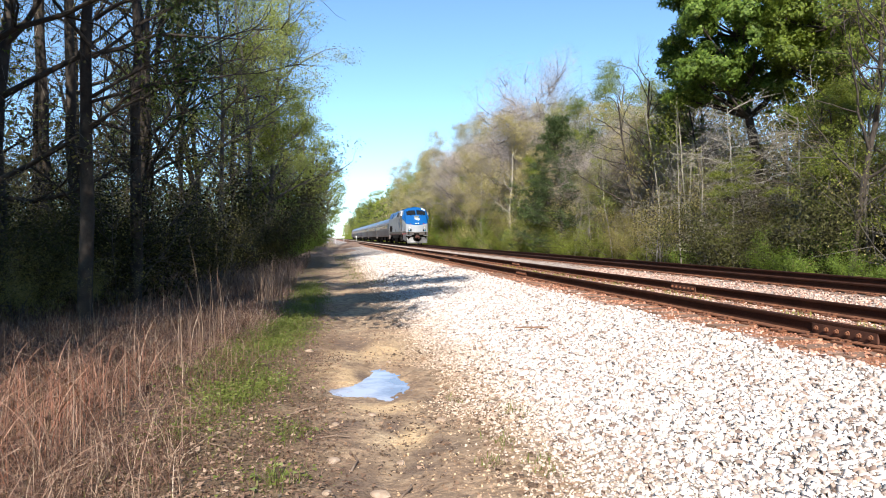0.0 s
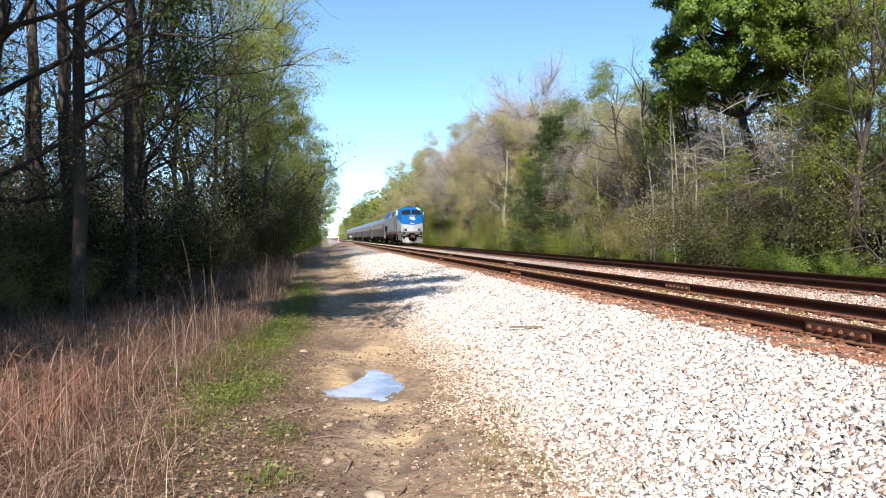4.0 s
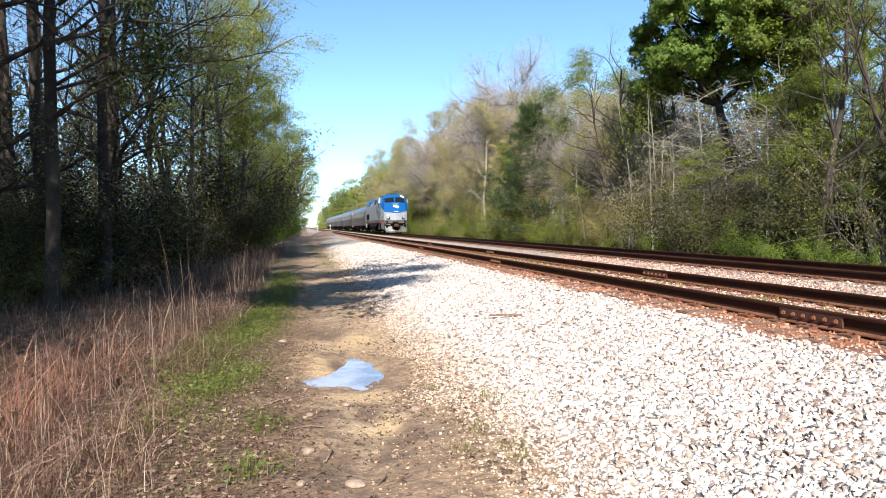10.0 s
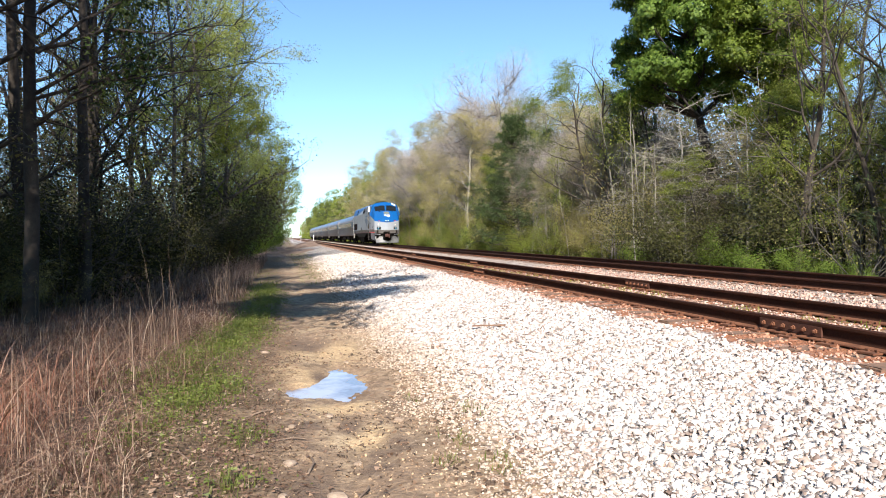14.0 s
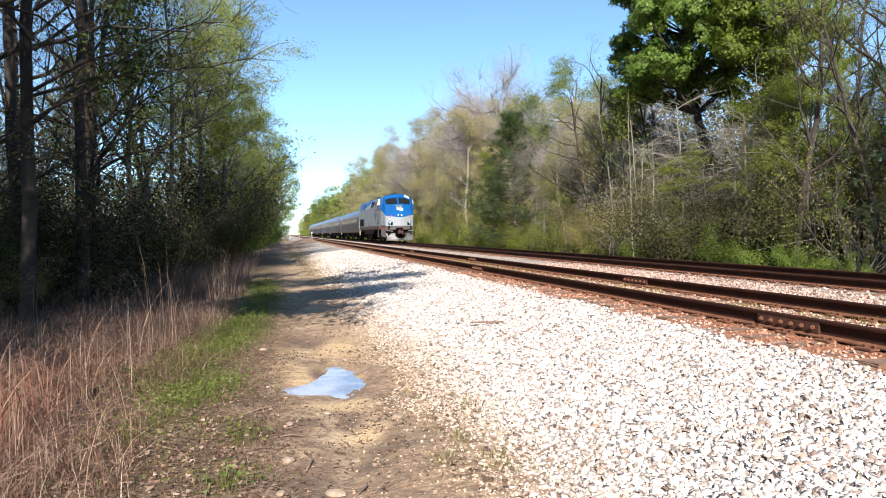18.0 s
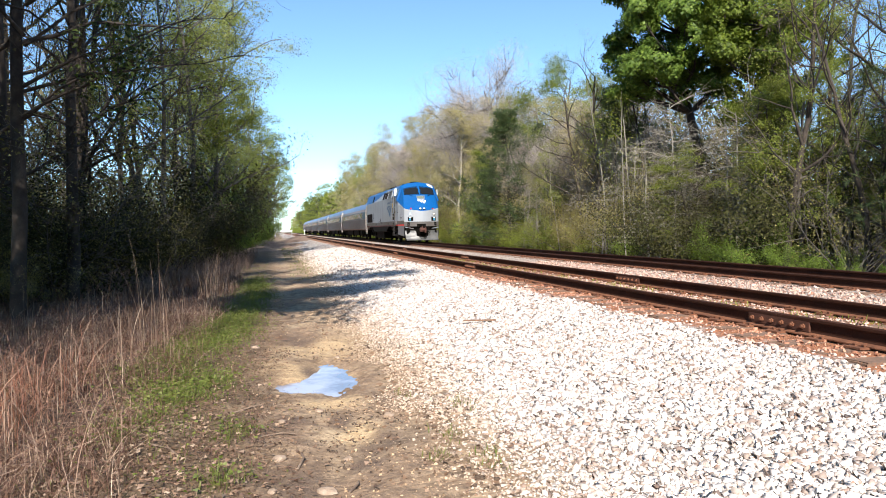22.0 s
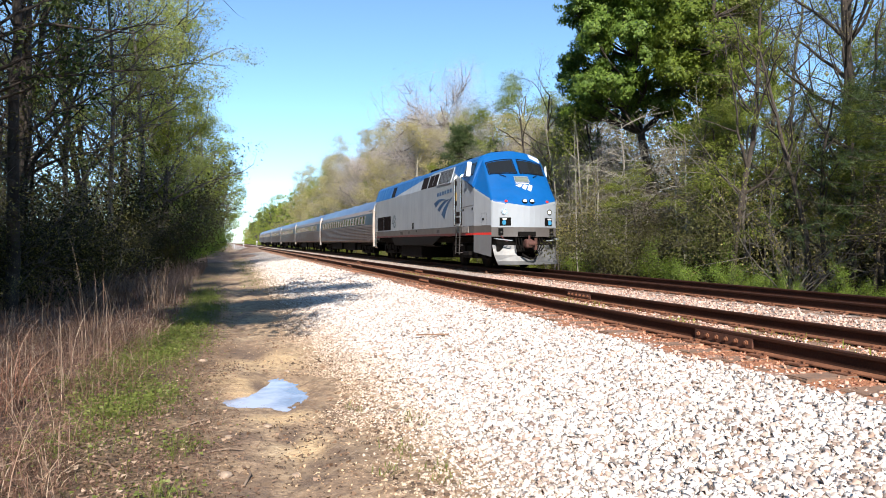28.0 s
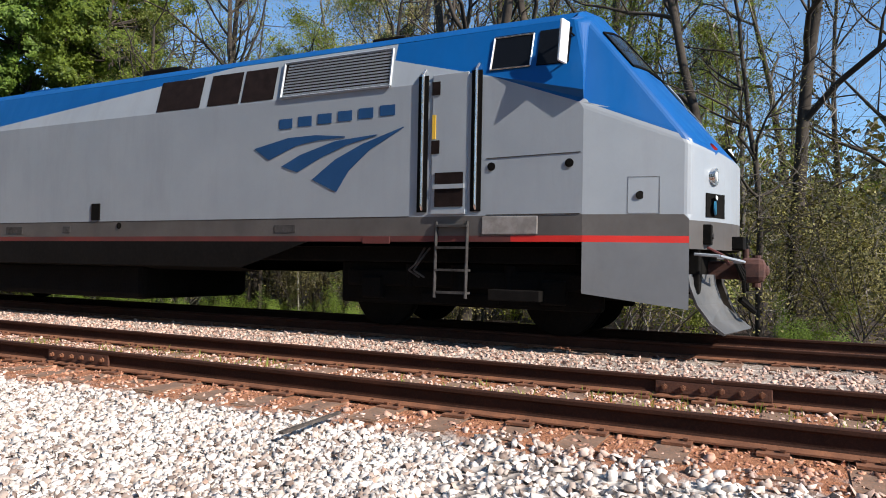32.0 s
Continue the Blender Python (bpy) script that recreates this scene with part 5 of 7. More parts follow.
for x, y, k in ((-3.9, 33, 1.0), (-4.0, 37, 1.3), (-3.8, 41, 1.2), (-3.7, 46, 1.4), (-3.6, 52, 1.2), (-3.5, 58, 1.4), (-4.2, 44, 1.7), (-4.4, 50, 1.8), (-4.6, 39, 1.8)):
    SHRUBS[4 if y < 41 else 0].put(x, y, RL.uniform(0, 360), k)
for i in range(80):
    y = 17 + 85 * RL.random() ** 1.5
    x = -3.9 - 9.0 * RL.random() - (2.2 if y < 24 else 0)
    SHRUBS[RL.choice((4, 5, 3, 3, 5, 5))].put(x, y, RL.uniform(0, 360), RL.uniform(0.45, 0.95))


def overhang(reach, leaves):
    """Tree at the verge whose long limb and dark foliage hang over the track."""
    root = new("broadleaf_tree")
    tagged(root, "leaning tree with dark green foliage hanging over the track", "tree", "trees along the railway")
    rng = np.random.default_rng(99)
    trunk, limb, tw, tips = [], [], [], []
    p = np.array([0, 0, -0.3])
    for i in range(10):
        q = p + np.array([0.05 + rng.normal() * 0.05, rng.normal() * 0.05, 1.25])
        trunk.append((*p, *q, 0.16 - 0.010 * i, 0.16 - 0.010 * (i + 1)))
        p = q
    for z0, d, L in ((4.0, (0.8, -0.35, 0.42), 3.6), (4.6, (0.75, -0.1, 0.5), 4.2), (5.4, (0.7, 0.3, 0.55), 4.2), (6.2, (0.7, -0.6, 0.5), 4.6), (5.6, (-0.6, -0.6, 0.5), 4.0), (7.2, (0.8, 0.2, 0.45), 5.2), (8.2, (0.8, -0.4, 0.3), 5.4), (4.5, (0.95, 0.12, 0.34), 4.1)):
        b, d = np.array([z0 * 0.05, 0, z0]), np.array(d)
        for j in range(7):
            d = d + rng.normal(size=3) * 0.13 + np.array([0.03, 0, -0.02])
            d /= np.linalg.norm(d)
            e = b + d * L / 7
            limb.append((*b, *e, 0.04 * (1 - j / 8), 0.04 * (1 - (j + 1) / 8)))
            for _ in range(5):
                c, g = e, d + rng.normal(size=3) * 0.6 + np.array([0, 0, 0.15])
                for m in range(5):
                    g = g + rng.normal(size=3) * 0.25
                    g /= np.linalg.norm(g)
                    f = c + g * 0.22
                    tw.append((*c, *f, 0.0075 - 0.0012 * m, 0.0063 - 0.0012 * m))
                    c = f
                    if 1 < j < 6:
                        tips.append(f)
            b = e
    for nm, s, n in (("trunk", trunk, 9), ("limb_wood", limb, 6), ("twig_wood", tw, 3)):
        V, F = chain(s, n) if nm == "trunk" else tubes(s, n)
        tagged(link(nm, mesh_np(nm, V, F, BARK, True), root), kind="" if nm == "trunk" else "stuff")
    tips = np.array(tips)
    tips = tips[(tips[:, 0] < reach)]
    V, F = clumped(np.concatenate([tips, tips], 1), leaves, 0.085, 0.40, (190, 0.5, 0.6), rng)
    tagged(link("crown", mesh_np("crown", V, F, LEAF_DARK), root), kind="stuff")
    return root


overhang(2.6, 2900).matrix_basis = pose(-5.0, 15.5, -0.15)
# two unseen denser trees, added to cast the canopy shadow on the gravel
ov = overhang(4.0, 14000)
ov.matrix_basis = pose(-5.5, 7.4, -0.15, 0, 0, 10) @ Matrix.Diagonal((1.25, 1.25, 1.25, 1))
copy_thing(ov, pose(-4.4, 8.6, -0.15, 0, 0, -10))


def woods(name, n, xr, yr, zr, size, mat, label, seed, group=6, wide=0.36):
    """Joined thicket deep in the wood: clumps of leaves, no tree of its own to be told."""
    rng = np.random.default_rng(seed)
    c = np.stack([xr[0] + (xr[1] - xr[0]) * rng.random(n // group), yr[0] + (yr[1] - yr[0]) * rng.random(n // group) ** 1.2, zr[0] + (zr[1] - zr[0]) * rng.random(n // group) ** 1.5], -1)
    P = np.repeat(c, group, 0) + rng.normal(size=(len(c) * group, 3)) * np.array([0.7, 0.7, 0.6])
    V, F = blades(P, size, rng, wide)
    tagged(link(name, mesh_np(name, V, F, mat)), label, "woods", kind="stuff")


# thickets called sunlit get paler leaves: that sunlight is in the colour
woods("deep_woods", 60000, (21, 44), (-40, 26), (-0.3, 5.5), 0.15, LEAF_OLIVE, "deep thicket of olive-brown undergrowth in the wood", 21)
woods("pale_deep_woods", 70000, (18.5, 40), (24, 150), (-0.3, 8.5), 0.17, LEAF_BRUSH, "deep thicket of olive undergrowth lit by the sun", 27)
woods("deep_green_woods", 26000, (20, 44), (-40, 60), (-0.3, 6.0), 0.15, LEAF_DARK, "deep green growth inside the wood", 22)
woods("grey_twig_woods", 46000, (18.0, 34), (26, 120), (0.6, 9.5), 0.7, LEAF_TWIG, "grey-brown mass of fine bare twigs in the wood", 28, 8, 0.022)
woods("near_twig_woods", 12000, (18, 32), (-10, 30), (1.0, 9.0), 0.75, LEAF_TWIG, "mass of fine bare twigs among the trunks", 29, 8, 0.016)
woods("left_twig_woods", 24000, (-22, -6.5), (18, 70), (0.8, 11.0), 0.6, LEAF_TWIG, "mass of fine bare twigs beside the track", 30, 8, 0.012)
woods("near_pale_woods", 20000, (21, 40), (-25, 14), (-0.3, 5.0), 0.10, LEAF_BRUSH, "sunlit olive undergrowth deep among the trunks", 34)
woods("tall_back_woods", 60000, (30, 41), (46, 130), (-0.3, 14.5), 0.27, LEAF_BACK, "grey-olive depth of the wood behind the edge trees", 33, 8)
woods("back_woods", 26000, (46, 85), (-90, 190), (-0.3, 13.0), 0.8, LEAF_OLIVE, "the wood going on in depth", 26)
woods("far_woods", 30000, (14.2, 34), (150, 700), (-0.3, 13.0), 0.8, LEAF_SPRING, "far woods along the line", 23)
woods("far_left_woods", 16000, (-30, -2.6), (110, 700), (-0.3, 13.0), 0.8, LEAF_MID, "far woods beside the track", 24)
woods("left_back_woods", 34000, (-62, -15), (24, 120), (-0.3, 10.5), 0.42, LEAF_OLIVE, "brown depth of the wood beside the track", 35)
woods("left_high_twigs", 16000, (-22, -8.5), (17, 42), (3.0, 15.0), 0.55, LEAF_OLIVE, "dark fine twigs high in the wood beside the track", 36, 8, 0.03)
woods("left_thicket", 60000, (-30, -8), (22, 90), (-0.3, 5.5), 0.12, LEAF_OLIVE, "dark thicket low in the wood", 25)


def distant_wood(name, x, y0, y1, h, seed, mat):
    """Far edge of the wood, an uneven dark wall of trees on the horizon."""
    rng = np.random.default_rng(seed)
    ys = np.arange(y0, y1, 2.5)
    n = len(ys)
    top = h * (0.8 + 0.2 * np.sin(ys * 0.11 + 1) * np.sin(ys * 0.037) + 0.22 * rng.random(n))
    xs = x + 3.0 * rng.random(n)
    V = np.concatenate([np.stack([xs, ys, np.full(n, -2.0)], -1), np.stack([xs + 1.5 * rng.random(n), ys, top], -1), np.stack([xs + 8, ys, np.full(n, -2.0)], -1)])
    i = np.arange(n - 1)
    F = np.concatenate([np.stack([i, i + 1, i + 1 + n, i + n], 1), np.stack([i + n, i + 1 + n, i + 1 + 2 * n, i + 2 * n], 1)])
    tagged(link(name, mesh_np(name, V, F, mat)), "dark uneven line of distant woods", "woods", kind="structure")


WOODWALL = surf("distant_wood_foliage", (0.035, 0.036, 0.016), (0.085, 0.083, 0.035), 0.5, 1.0, 0, 0.5, (0.02, 0.02, 0.012), 2.2)
distant_wood("backdrop_wood_east", 105, -400, 700, 15, 3, WOODWALL)
distant_wood("backdrop_wood_west", -110, -300, 700, 8, 4, WOODWALL)


# ---- far end of the track: road crossing ----
def mound(x, y, lx, ly, h, seed):
    rng = np.random.default_rng(seed)
    u, v = np.meshgrid(np.linspace(-1, 1, 15), np.linspace(-1, 1, 15))
    z = h * np.clip(1 - u ** 2 - v ** 2, 0, 1) * (0.75 + 0.5 * rng.random(u.shape)) - 0.06
    V = np.stack([x + u * lx, y + v * ly, z + ground_z(x + u * lx, y + v * ly)], -1).reshape(-1, 3)
    i = (np.arange(14)[:, None] * 15 + np.arange(14)[None]).ravel()
    ob = link("dirt_mound", mesh_np("dirt_mound", V, np.stack([i, i + 1, i + 16, i + 15], 1), DIRT, True))
    tagged(ob, "low rutted mound of brown dirt on the track", "dirt mound", "dirt mounds by the crossing")


DIRT = surf("brown_dirt", (0.16, 0.10, 0.07), (0.34, 0.23, 0.16), 0.8, 0.95, 0, 0.5, (0.12, 0.08, 0.06), 9)
for k, (x, y, lx, ly, h) in enumerate(((-1.2, 58, 1.5, 5, 0.35), (0.8, 72, 2.4, 7, 0.30), (2.6, 96, 2.6, 9, 0.40), (-1.4, 84, 1.8, 8, 0.55), (4.0, 122, 2.4, 12, 0.35))):
    mound(x, y, lx, ly, h, k)


def shed(x, y):
    root = new("shed")
    tagged(root, "low pale grey shed beside the far crossing", "shed")
    root.location = (x, y, float(ground_z(x, y)))
    bm = B()
    box(bm, -0.8, 0.8, -1.2, 1.2, -0.1, 1.5)
    part("wall", bm, WHITE, root)
    bm = B()
    slab(bm, [(-0.9, -1.3, 1.5), (0.9, -1.3, 1.5), (0, -1.3, 1.8)], (0, 2.6, 0))
    part("roof", bm, SKY_ROOFSTEEL, root)
    bm = B()
    box(bm, -0.35, 0.35, -1.23, -1.2, 0.0, 1.4)
    part("door", bm, SKY_ROOFSTEEL, root)


shed(-0.4, 215)
for x, y in ((1.9, 165), (4.2, 178), (7.6, 185)):
    root = new("crossing_post")
    root.location = (x, y, float(ground_z(x, y)))
    tagged(root, "white post beside the far road crossing", "post", "posts at the crossing")
    bm = B()
    cyl(bm, (0, 0, -0.1), (0, 0, 1.5), 0.06, n=8)
    part("pole", bm, WHITE, root)
    bm = B()
    box(bm, -0.16, 0.16, -0.10, -0.07, 1.15, 1.45)
    part("signboard", bm, WHITE, root)


# ---- grasses and weeds ----
def tufts(name, n, place, height, width, mat, label, seed, bend=0.5, segs=3, category="grass"):
    """Curved tapering blades."""
    rng = np.random.default_rng(seed)
    x, y = place(rng, n)
    n = len(x)
    z = ground_z(x, y) - 0.02
    h = height * (0.35 + 0.9 * rng.random(n) ** 1.3)
    a = rng.random(n) * math.tau
    lean = bend * rng.random(n) ** 1.3 * h
    w = width * (0.6 + 0.8 * rng.random(n))
    t = np.linspace(0, 1, segs + 1)
    cx = x[:, None] + np.cos(a)[:, None] * lean[:, None] * t ** 2
    cy = y[:, None] + np.sin(a)[:, None] * lean[:, None] * t ** 2
    cz = z[:, None] + h[:, None] * (t - 0.18 * bend * t ** 3)
    b = a + 1.2 + rng.random(n)
    ww = w[:, None] * (1 - 0.85 * t)
    ox, oy = np.cos(b)[:, None] * ww, np.sin(b)[:, None] * ww
    V = np.stack([np.stack([cx - ox, cy - oy, cz], -1), np.stack([cx + ox, cy + oy, cz], -1)], 2).reshape(-1, 3)
    k = 2 * np.arange(segs)
    f = np.stack([k, k + 1, k + 3, k + 2], 1)
    F = (f[None] + 2 * (segs + 1) * np.arange(n)[:, None, None]).reshape(-1, 4)
    return tagged(link(name, mesh_np(name, V, F, mat)), label, category, kind="stuff")


def area(x0, x1, y0, y1, pw=1.6, clump=0.0):
    def go(rng, n):
        y = y0 + (y1 - y0) * rng.random(n) ** pw
        x = x0 + (x1 - x0) * rng.random(n)
        if clump:
            v = np.sin(x * 2.9 + 1.3 * np.sin(y * 1.1)) * np.sin(y * 2.1 + x) + 0.5 * np.sin(x * 7.0 - y * 5.0)
            k = v > clump * (rng.random(n) * 2 - 1) + 0.1
            x, y = x[k], y[k]
        return x, y
    return go


def meadow(rng, n):
    """Ragged edge towards the track, thinner near it."""
    y = 3.0 + 10.5 * rng.random(n) ** 1.3
    edge = -1.15 + 0.28 * np.sin(y * 1.7) + 0.18 * np.sin(y * 4.3 + 1)
    x = edge - 7.3 * rng.random(n) ** 1.25 + 0.25 * rng.normal(size=n)
    bare = np.sin(x * 1.9 + 2 * np.sin(y * 0.8)) * np.sin(y * 1.5 - x * 0.7)
    k = (rng.random(n) < 0.55 + 0.45 * np.clip(bare * 2 + 0.6, 0, 1)) & (x < -0.85)
    return x[k], y[k]


tufts("pale_dry_grass", 9000, meadow, 0.40, 0.0030, STRAW_PALE, "pale dead grass stems among the brown grass", 41, 2.2, 4)
tufts("dry_grass", 15000, meadow, 0.36, 0.0032, GRASS_DRY, "dense dry reddish-brown grass beside the track", 1, 2.2, 4)
tufts("verge_dry_grass", 9000, area(-8.5, -1.05, -7.0, 3.2, 1.0), 0.40, 0.003, GRASS_DRY, "dry reddish-brown grass beside the track", 8, 1.4, 3)
tufts("low_dry_grass", 9000, area(-7.5, -0.9, 12.5, 24, 1.2), 0.28, 0.005, GRASS_DRY, "short dry brown grass in the wood's shade", 9, 1.2)
tufts("tall_dry_weeds", 900, area(-6.5, -1.5, 3.2, 20, 1.2, 0.6), 0.85, 0.0030, STRAW_PALE, "tall dry straw-coloured weed stalks", 2, 0.9, 6)
tufts("bare_weed_stems", 420, meadow, 0.72, 0.0034, STRAW_PALE, "thin bare pale weed stems standing in the grass", 42, 0.9, 5)
tufts("verge_stubble", 9000, area(-1.5, -0.05, 3.2, 15, 1.3, 0.8), 0.10, 0.0028, GRASS_DRY, "short dead grass stubble on the verge", 43, 2.4, 3)
tufts("verge_pale_stubble", 4000, area(-1.5, 0.0, 3.2, 12, 1.3, 0.8), 0.09, 0.0026, STRAW_PALE, "short pale straw on the verge", 44, 2.8, 3)
tufts("arching_weeds", 900, area(-3.4, -1.75, 4.4, 8.2, 1.0), 0.78, 0.0042, GRASS_RED, "tangle of arching reddish weed stalks", 14, 1.9, 7)
tufts("weed_stalks", 34, area(-1.9, -1.35, 8.4, 10.0, 1.0), 1.5, 0.0042, STRAW_PALE, "clump of tall pale weed stalks", 15, 0.6, 6)
tufts("edge_weeds", 60, area(-1.7, -1.2, 16.0, 19.0, 1.0), 1.1, 0.005, STRAW_PALE, "pale seed stalks at the verge", 16, 0.6, 6)
tufts("dry_brush", 5500, area(-3.4, -1.0, 18, 46, 1.2, 0.9), 1.0, 0.006, BRUSH_GREY, "grey-brown dry brush along the wood's edge", 3, 1.7, 5)
tufts("green_grass", 7500, area(-1.5, -0.3, 3.2, 34, 1.2, 0.2), 0.085, 0.004, GRASS_GREEN, "low green weeds and grass on the verge", 4, 1.0)
tufts("median_grass", 2400, area(0.5, 1.9, 22, 62, 1.2, 0.9), 0.12, 0.010, GRASS_GREEN, "green strip between the wheel ruts", 5, 0.9)
tufts("track_weeds", 7000, area(5.35, 6.75, -3, 26, 1.0, 0.45), 0.10, 0.007, LEAF_SPRING, "small green weeds between the rails", 6, 0.9)
tufts("bank_grass", 2600, area(12.7, 15.2, 1, 30, 1.0, 0.9), 0.30, 0.007, GRASS_GREEN, "fresh green grass on the bank beyond the rails", 48, 0.9)
tufts("forest_edge_grass", 2600, area(13.2, 16, -12, 70, 1.0, 0.6), 0.34, 0.006, LEAF_BRUSH, "rough grass at the foot of the trees", 7, 0.8)


def litter(name, n, place, size, mat, label, seed, rise=0.02):
    rng = np.random.default_rng(seed)
    x, y = place(rng, n)
    x = x + rng.normal(size=len(x)) * 0.15
    dry = ((x - 0.5) / 0.55) ** 2 + ((y - 7.2) / 1.0) ** 2 > 1
    x, y = x[dry], y[dry]
    P = np.stack([x, y, ground_z(x, y) + rise * rng.random(len(x)) + 0.004], -1)
    V, F = blades(P, size, rng, 0.36, None, 0.85)
    tagged(link(name, mesh_np(name, V, F, mat)), label, "leaf litter", kind="stuff")


def spots(*rows):
    """Clumps: x, y, reach across, reach along."""
    def go(rng, n):
        r = np.array(rows)
        k = r[:, 2] * r[:, 3] + 0.01
        r = r[rng.choice(len(rows), n, p=k / k.sum())]
        return r[:, 0] + rng.normal(size=n) * r[:, 2], r[:, 1] + rng.normal(size=n) * r[:, 3]
    return go


GREENS = spots((-0.8, 6.4, 0.13, 0.25), (-0.95, 6.7, 0.1, 0.2), (-0.82, 7.6, 0.2, 0.4), (-1.35, 8.2, 0.3, 0.25), (-0.76, 9.8, 0.18, 0.6), (-0.6, 11.2, 0.2, 0.8), (-0.6, 13.4, 0.22, 1.0), (-0.4, 16.5, 0.2, 1.2), (-0.5, 20, 0.2, 1.6), (-0.28, 5.4, 0.06, 0.15), (-0.33, 4.35, 0.08, 0.12), (-0.55, 7.0, 0.1, 0.3), (-1.1, 5.7, 0.16, 0.3), (-1.05, 7.1, 0.2, 0.35), (-1.2, 9.2, 0.2, 0.45), (-1.0, 10.6, 0.22, 0.5), (-0.75, 12.2, 0.2, 0.5))
SPRIGS = spots((1.35, 4.30, 0.07, 0.10), (1.22, 4.80, 0.05, 0.08), (1.05, 4.45, 0.05, 0.06), (1.5, 5.5, 0.05, 0.1), (1.15, 6.3, 0.05, 0.1))
tufts("gravel_weeds", 260, SPRIGS, 0.10, 0.004, GRASS_GREEN, "small green weeds growing through the gravel", 46, 1.2)
tufts("gravel_straw", 420, SPRIGS, 0.09, 0.003, STRAW_PALE, "dead grass among the stones", 47, 2.4)
litter("verge_scraps", 3500, area(-1.6, -0.1, 3.0, 14, 1.4), 0.02, DARK_SCRAP, "dark rotted scraps on the verge", 19, 0.03)
litter("pale_leaves", 1600, area(-1.5, -0.25, 3.6, 8.0), 0.030, STRAW_PALE, "pale curled fallen leaves on the verge", 45, 0.03)
litter("leaf_litter", 16000, area(-4.5, -0.1, 3.0, 14), 0.027, LITTER, "fallen dry leaves on the verge", 11)
litter("low_weeds", 13000, GREENS, 0.026, GRASS_GREEN, "small broad-leaved green weeds", 12, 0.11)
tufts("weed_clumps", 9500, GREENS, 0.15, 0.0035, GRASS_GREEN, "bright green clumps of weeds on the verge", 17, 1.0)
dung = spots((0.3, 8.3, 0.4, 0.7), (0.75, 5.3, 0.4, 0.6), (0.1, 5.6, 0.35, 0.8), (1.1, 6.0, 0.3, 0.6))
CLOD = surf("dark_clod", (0.055, 0.035, 0.024), (0.13, 0.085, 0.058), 30.0, 0.95, 0, 0.3, (0.20, 0.14, 0.09), 90)
gravel("mud_clods", 1500, (-0.25, 1.3), (3.6, 9.2), 0.028, "dark crumbly clods of mud on the sandy track", 51, lambda x, y: np.clip(0.25 + 0.9 * np.sin(x * 6 + y * 2.3) * np.sin(y * 3.1 - x), 0, 1), CLOD, 0.6)
litter("dark_scraps", 800, dung, 0.022, DARK_SCRAP, "dark scraps of rotted leaf and mud on the track", 18, 0.012)
def straw(name, n, place, size, label, seed):
    rng = np.random.default_rng(seed)
    x, y = place(rng, n)
    P = np.stack([x, y, ground_z(x, y) + 0.025 * rng.random(len(x)) + 0.004], -1)
    V, F = blades(P, size, rng, 0.011, None, 0.93)
    tagged(link(name, mesh_np(name, V, F, GRASS_DRY)), label, "straw", kind="stuff")


straw("straw", 15000, area(-2.4, 0.15, 3.0, 14, 1.6), 0.11, "flattened dry straw on the verge", 31)
rng_t = np.random.default_rng(77)
tx, ty = meadow(rng_t, 30000)
tv, tf = blades(np.stack([tx, ty, ground_z(tx, ty) + 0.34 * rng_t.random(len(tx)) ** 1.7], -1), 0.22, rng_t, 0.009, None, 0.1)
tagged(link("dead_tangle", mesh_np("dead_tangle", tv, tf, GRASS_DRY)), "tangle of broken dead weeds among the grass", "dead weeds", kind="stuff")
straw("loose_straw", 420, area(0.1, 1.4, 3.0, 12, 1.4), 0.12, "loose straw on the sandy track", 32)


DARKWOOD = surf("dark_rotten_wood", (0.035, 0.028, 0.024), (0.085, 0.07, 0.06), 5.0, 0.95, 0, 0.6, (0.14, 0.11, 0.09), 40)


def wood_scrap(p, q, w, label):
    bm = B()
    slab(bm, [(0, 0, 0), (0, w, 0), ((Vector(q) - Vector(p)).length, w * 0.7, 0), ((Vector(q) - Vector(p)).length, 0.1 * w, 0)], (0, 0, 0.018))
    ob = part("wood_scrap", bm, DARKWOOD if w < 0.05 else TIE_WOOD, None)
    d = Vector(q) - Vector(p)
    ob.matrix_basis = Matrix.Translation(p) @ d.to_track_quat("X", "Z").to_matrix().to_4x4()
    tagged(ob, label, "wood scrap")


def rock(x, y, r, seed):
    bm = B()
    bmesh.ops.create_icosphere(bm, subdivisions=2, radius=r)
    rr = random.Random(seed)
    for v in bm.verts:
        v.co = Vector((v.co.x * 1.3, v.co.y, v.co.z * 0.55)) * rr.uniform(0.85, 1.12)
    ob = part("rock", bm, ROCK, None)
    ob.matrix_basis = pose(x, y, float(ground_z(x, y)) + 0.2 * r, 0, 0, rr.uniform(0, 180))
    tagged(ob, "loose brown stone lying on the sandy track", "rock", "loose stones on the track")


ROCK = surf("brown_stone", (0.28, 0.20, 0.14), (0.44, 0.34, 0.26), 14.0, 0.95, 0, 0.5, (0.18, 0.13, 0.09), 60)
for k, (x, y, r) in enumerate(((0.30, 4.15, 0.05), (0.02, 4.75, 0.04), (-0.02, 4.15, 0.03), (0.36, 5.9, 0.035), (0.05, 5.6, 0.03), (0.48, 4.75, 0.03), (0.9, 5.6, 0.035), (0.72, 8.4, 0.03), (-0.25, 9.4, 0.05))):
    rock(x, y, r, k)


def stick(p, q, r):
    bm = B()
    p, q = Vector((*p, float(ground_z(*p)) + r)), Vector((*q, float(ground_z(*q)) + r * 1.6))
    m = (p + q) / 2 + Vector((0.03, 0.02, 0.012))
    tube_path(bm, [p, p.lerp(m, 0.6), m, q], r, 6)
    tagged(part("stick", bm, STICK, None), "dry grey-brown stick lying on the track", "stick", "sticks on the track")


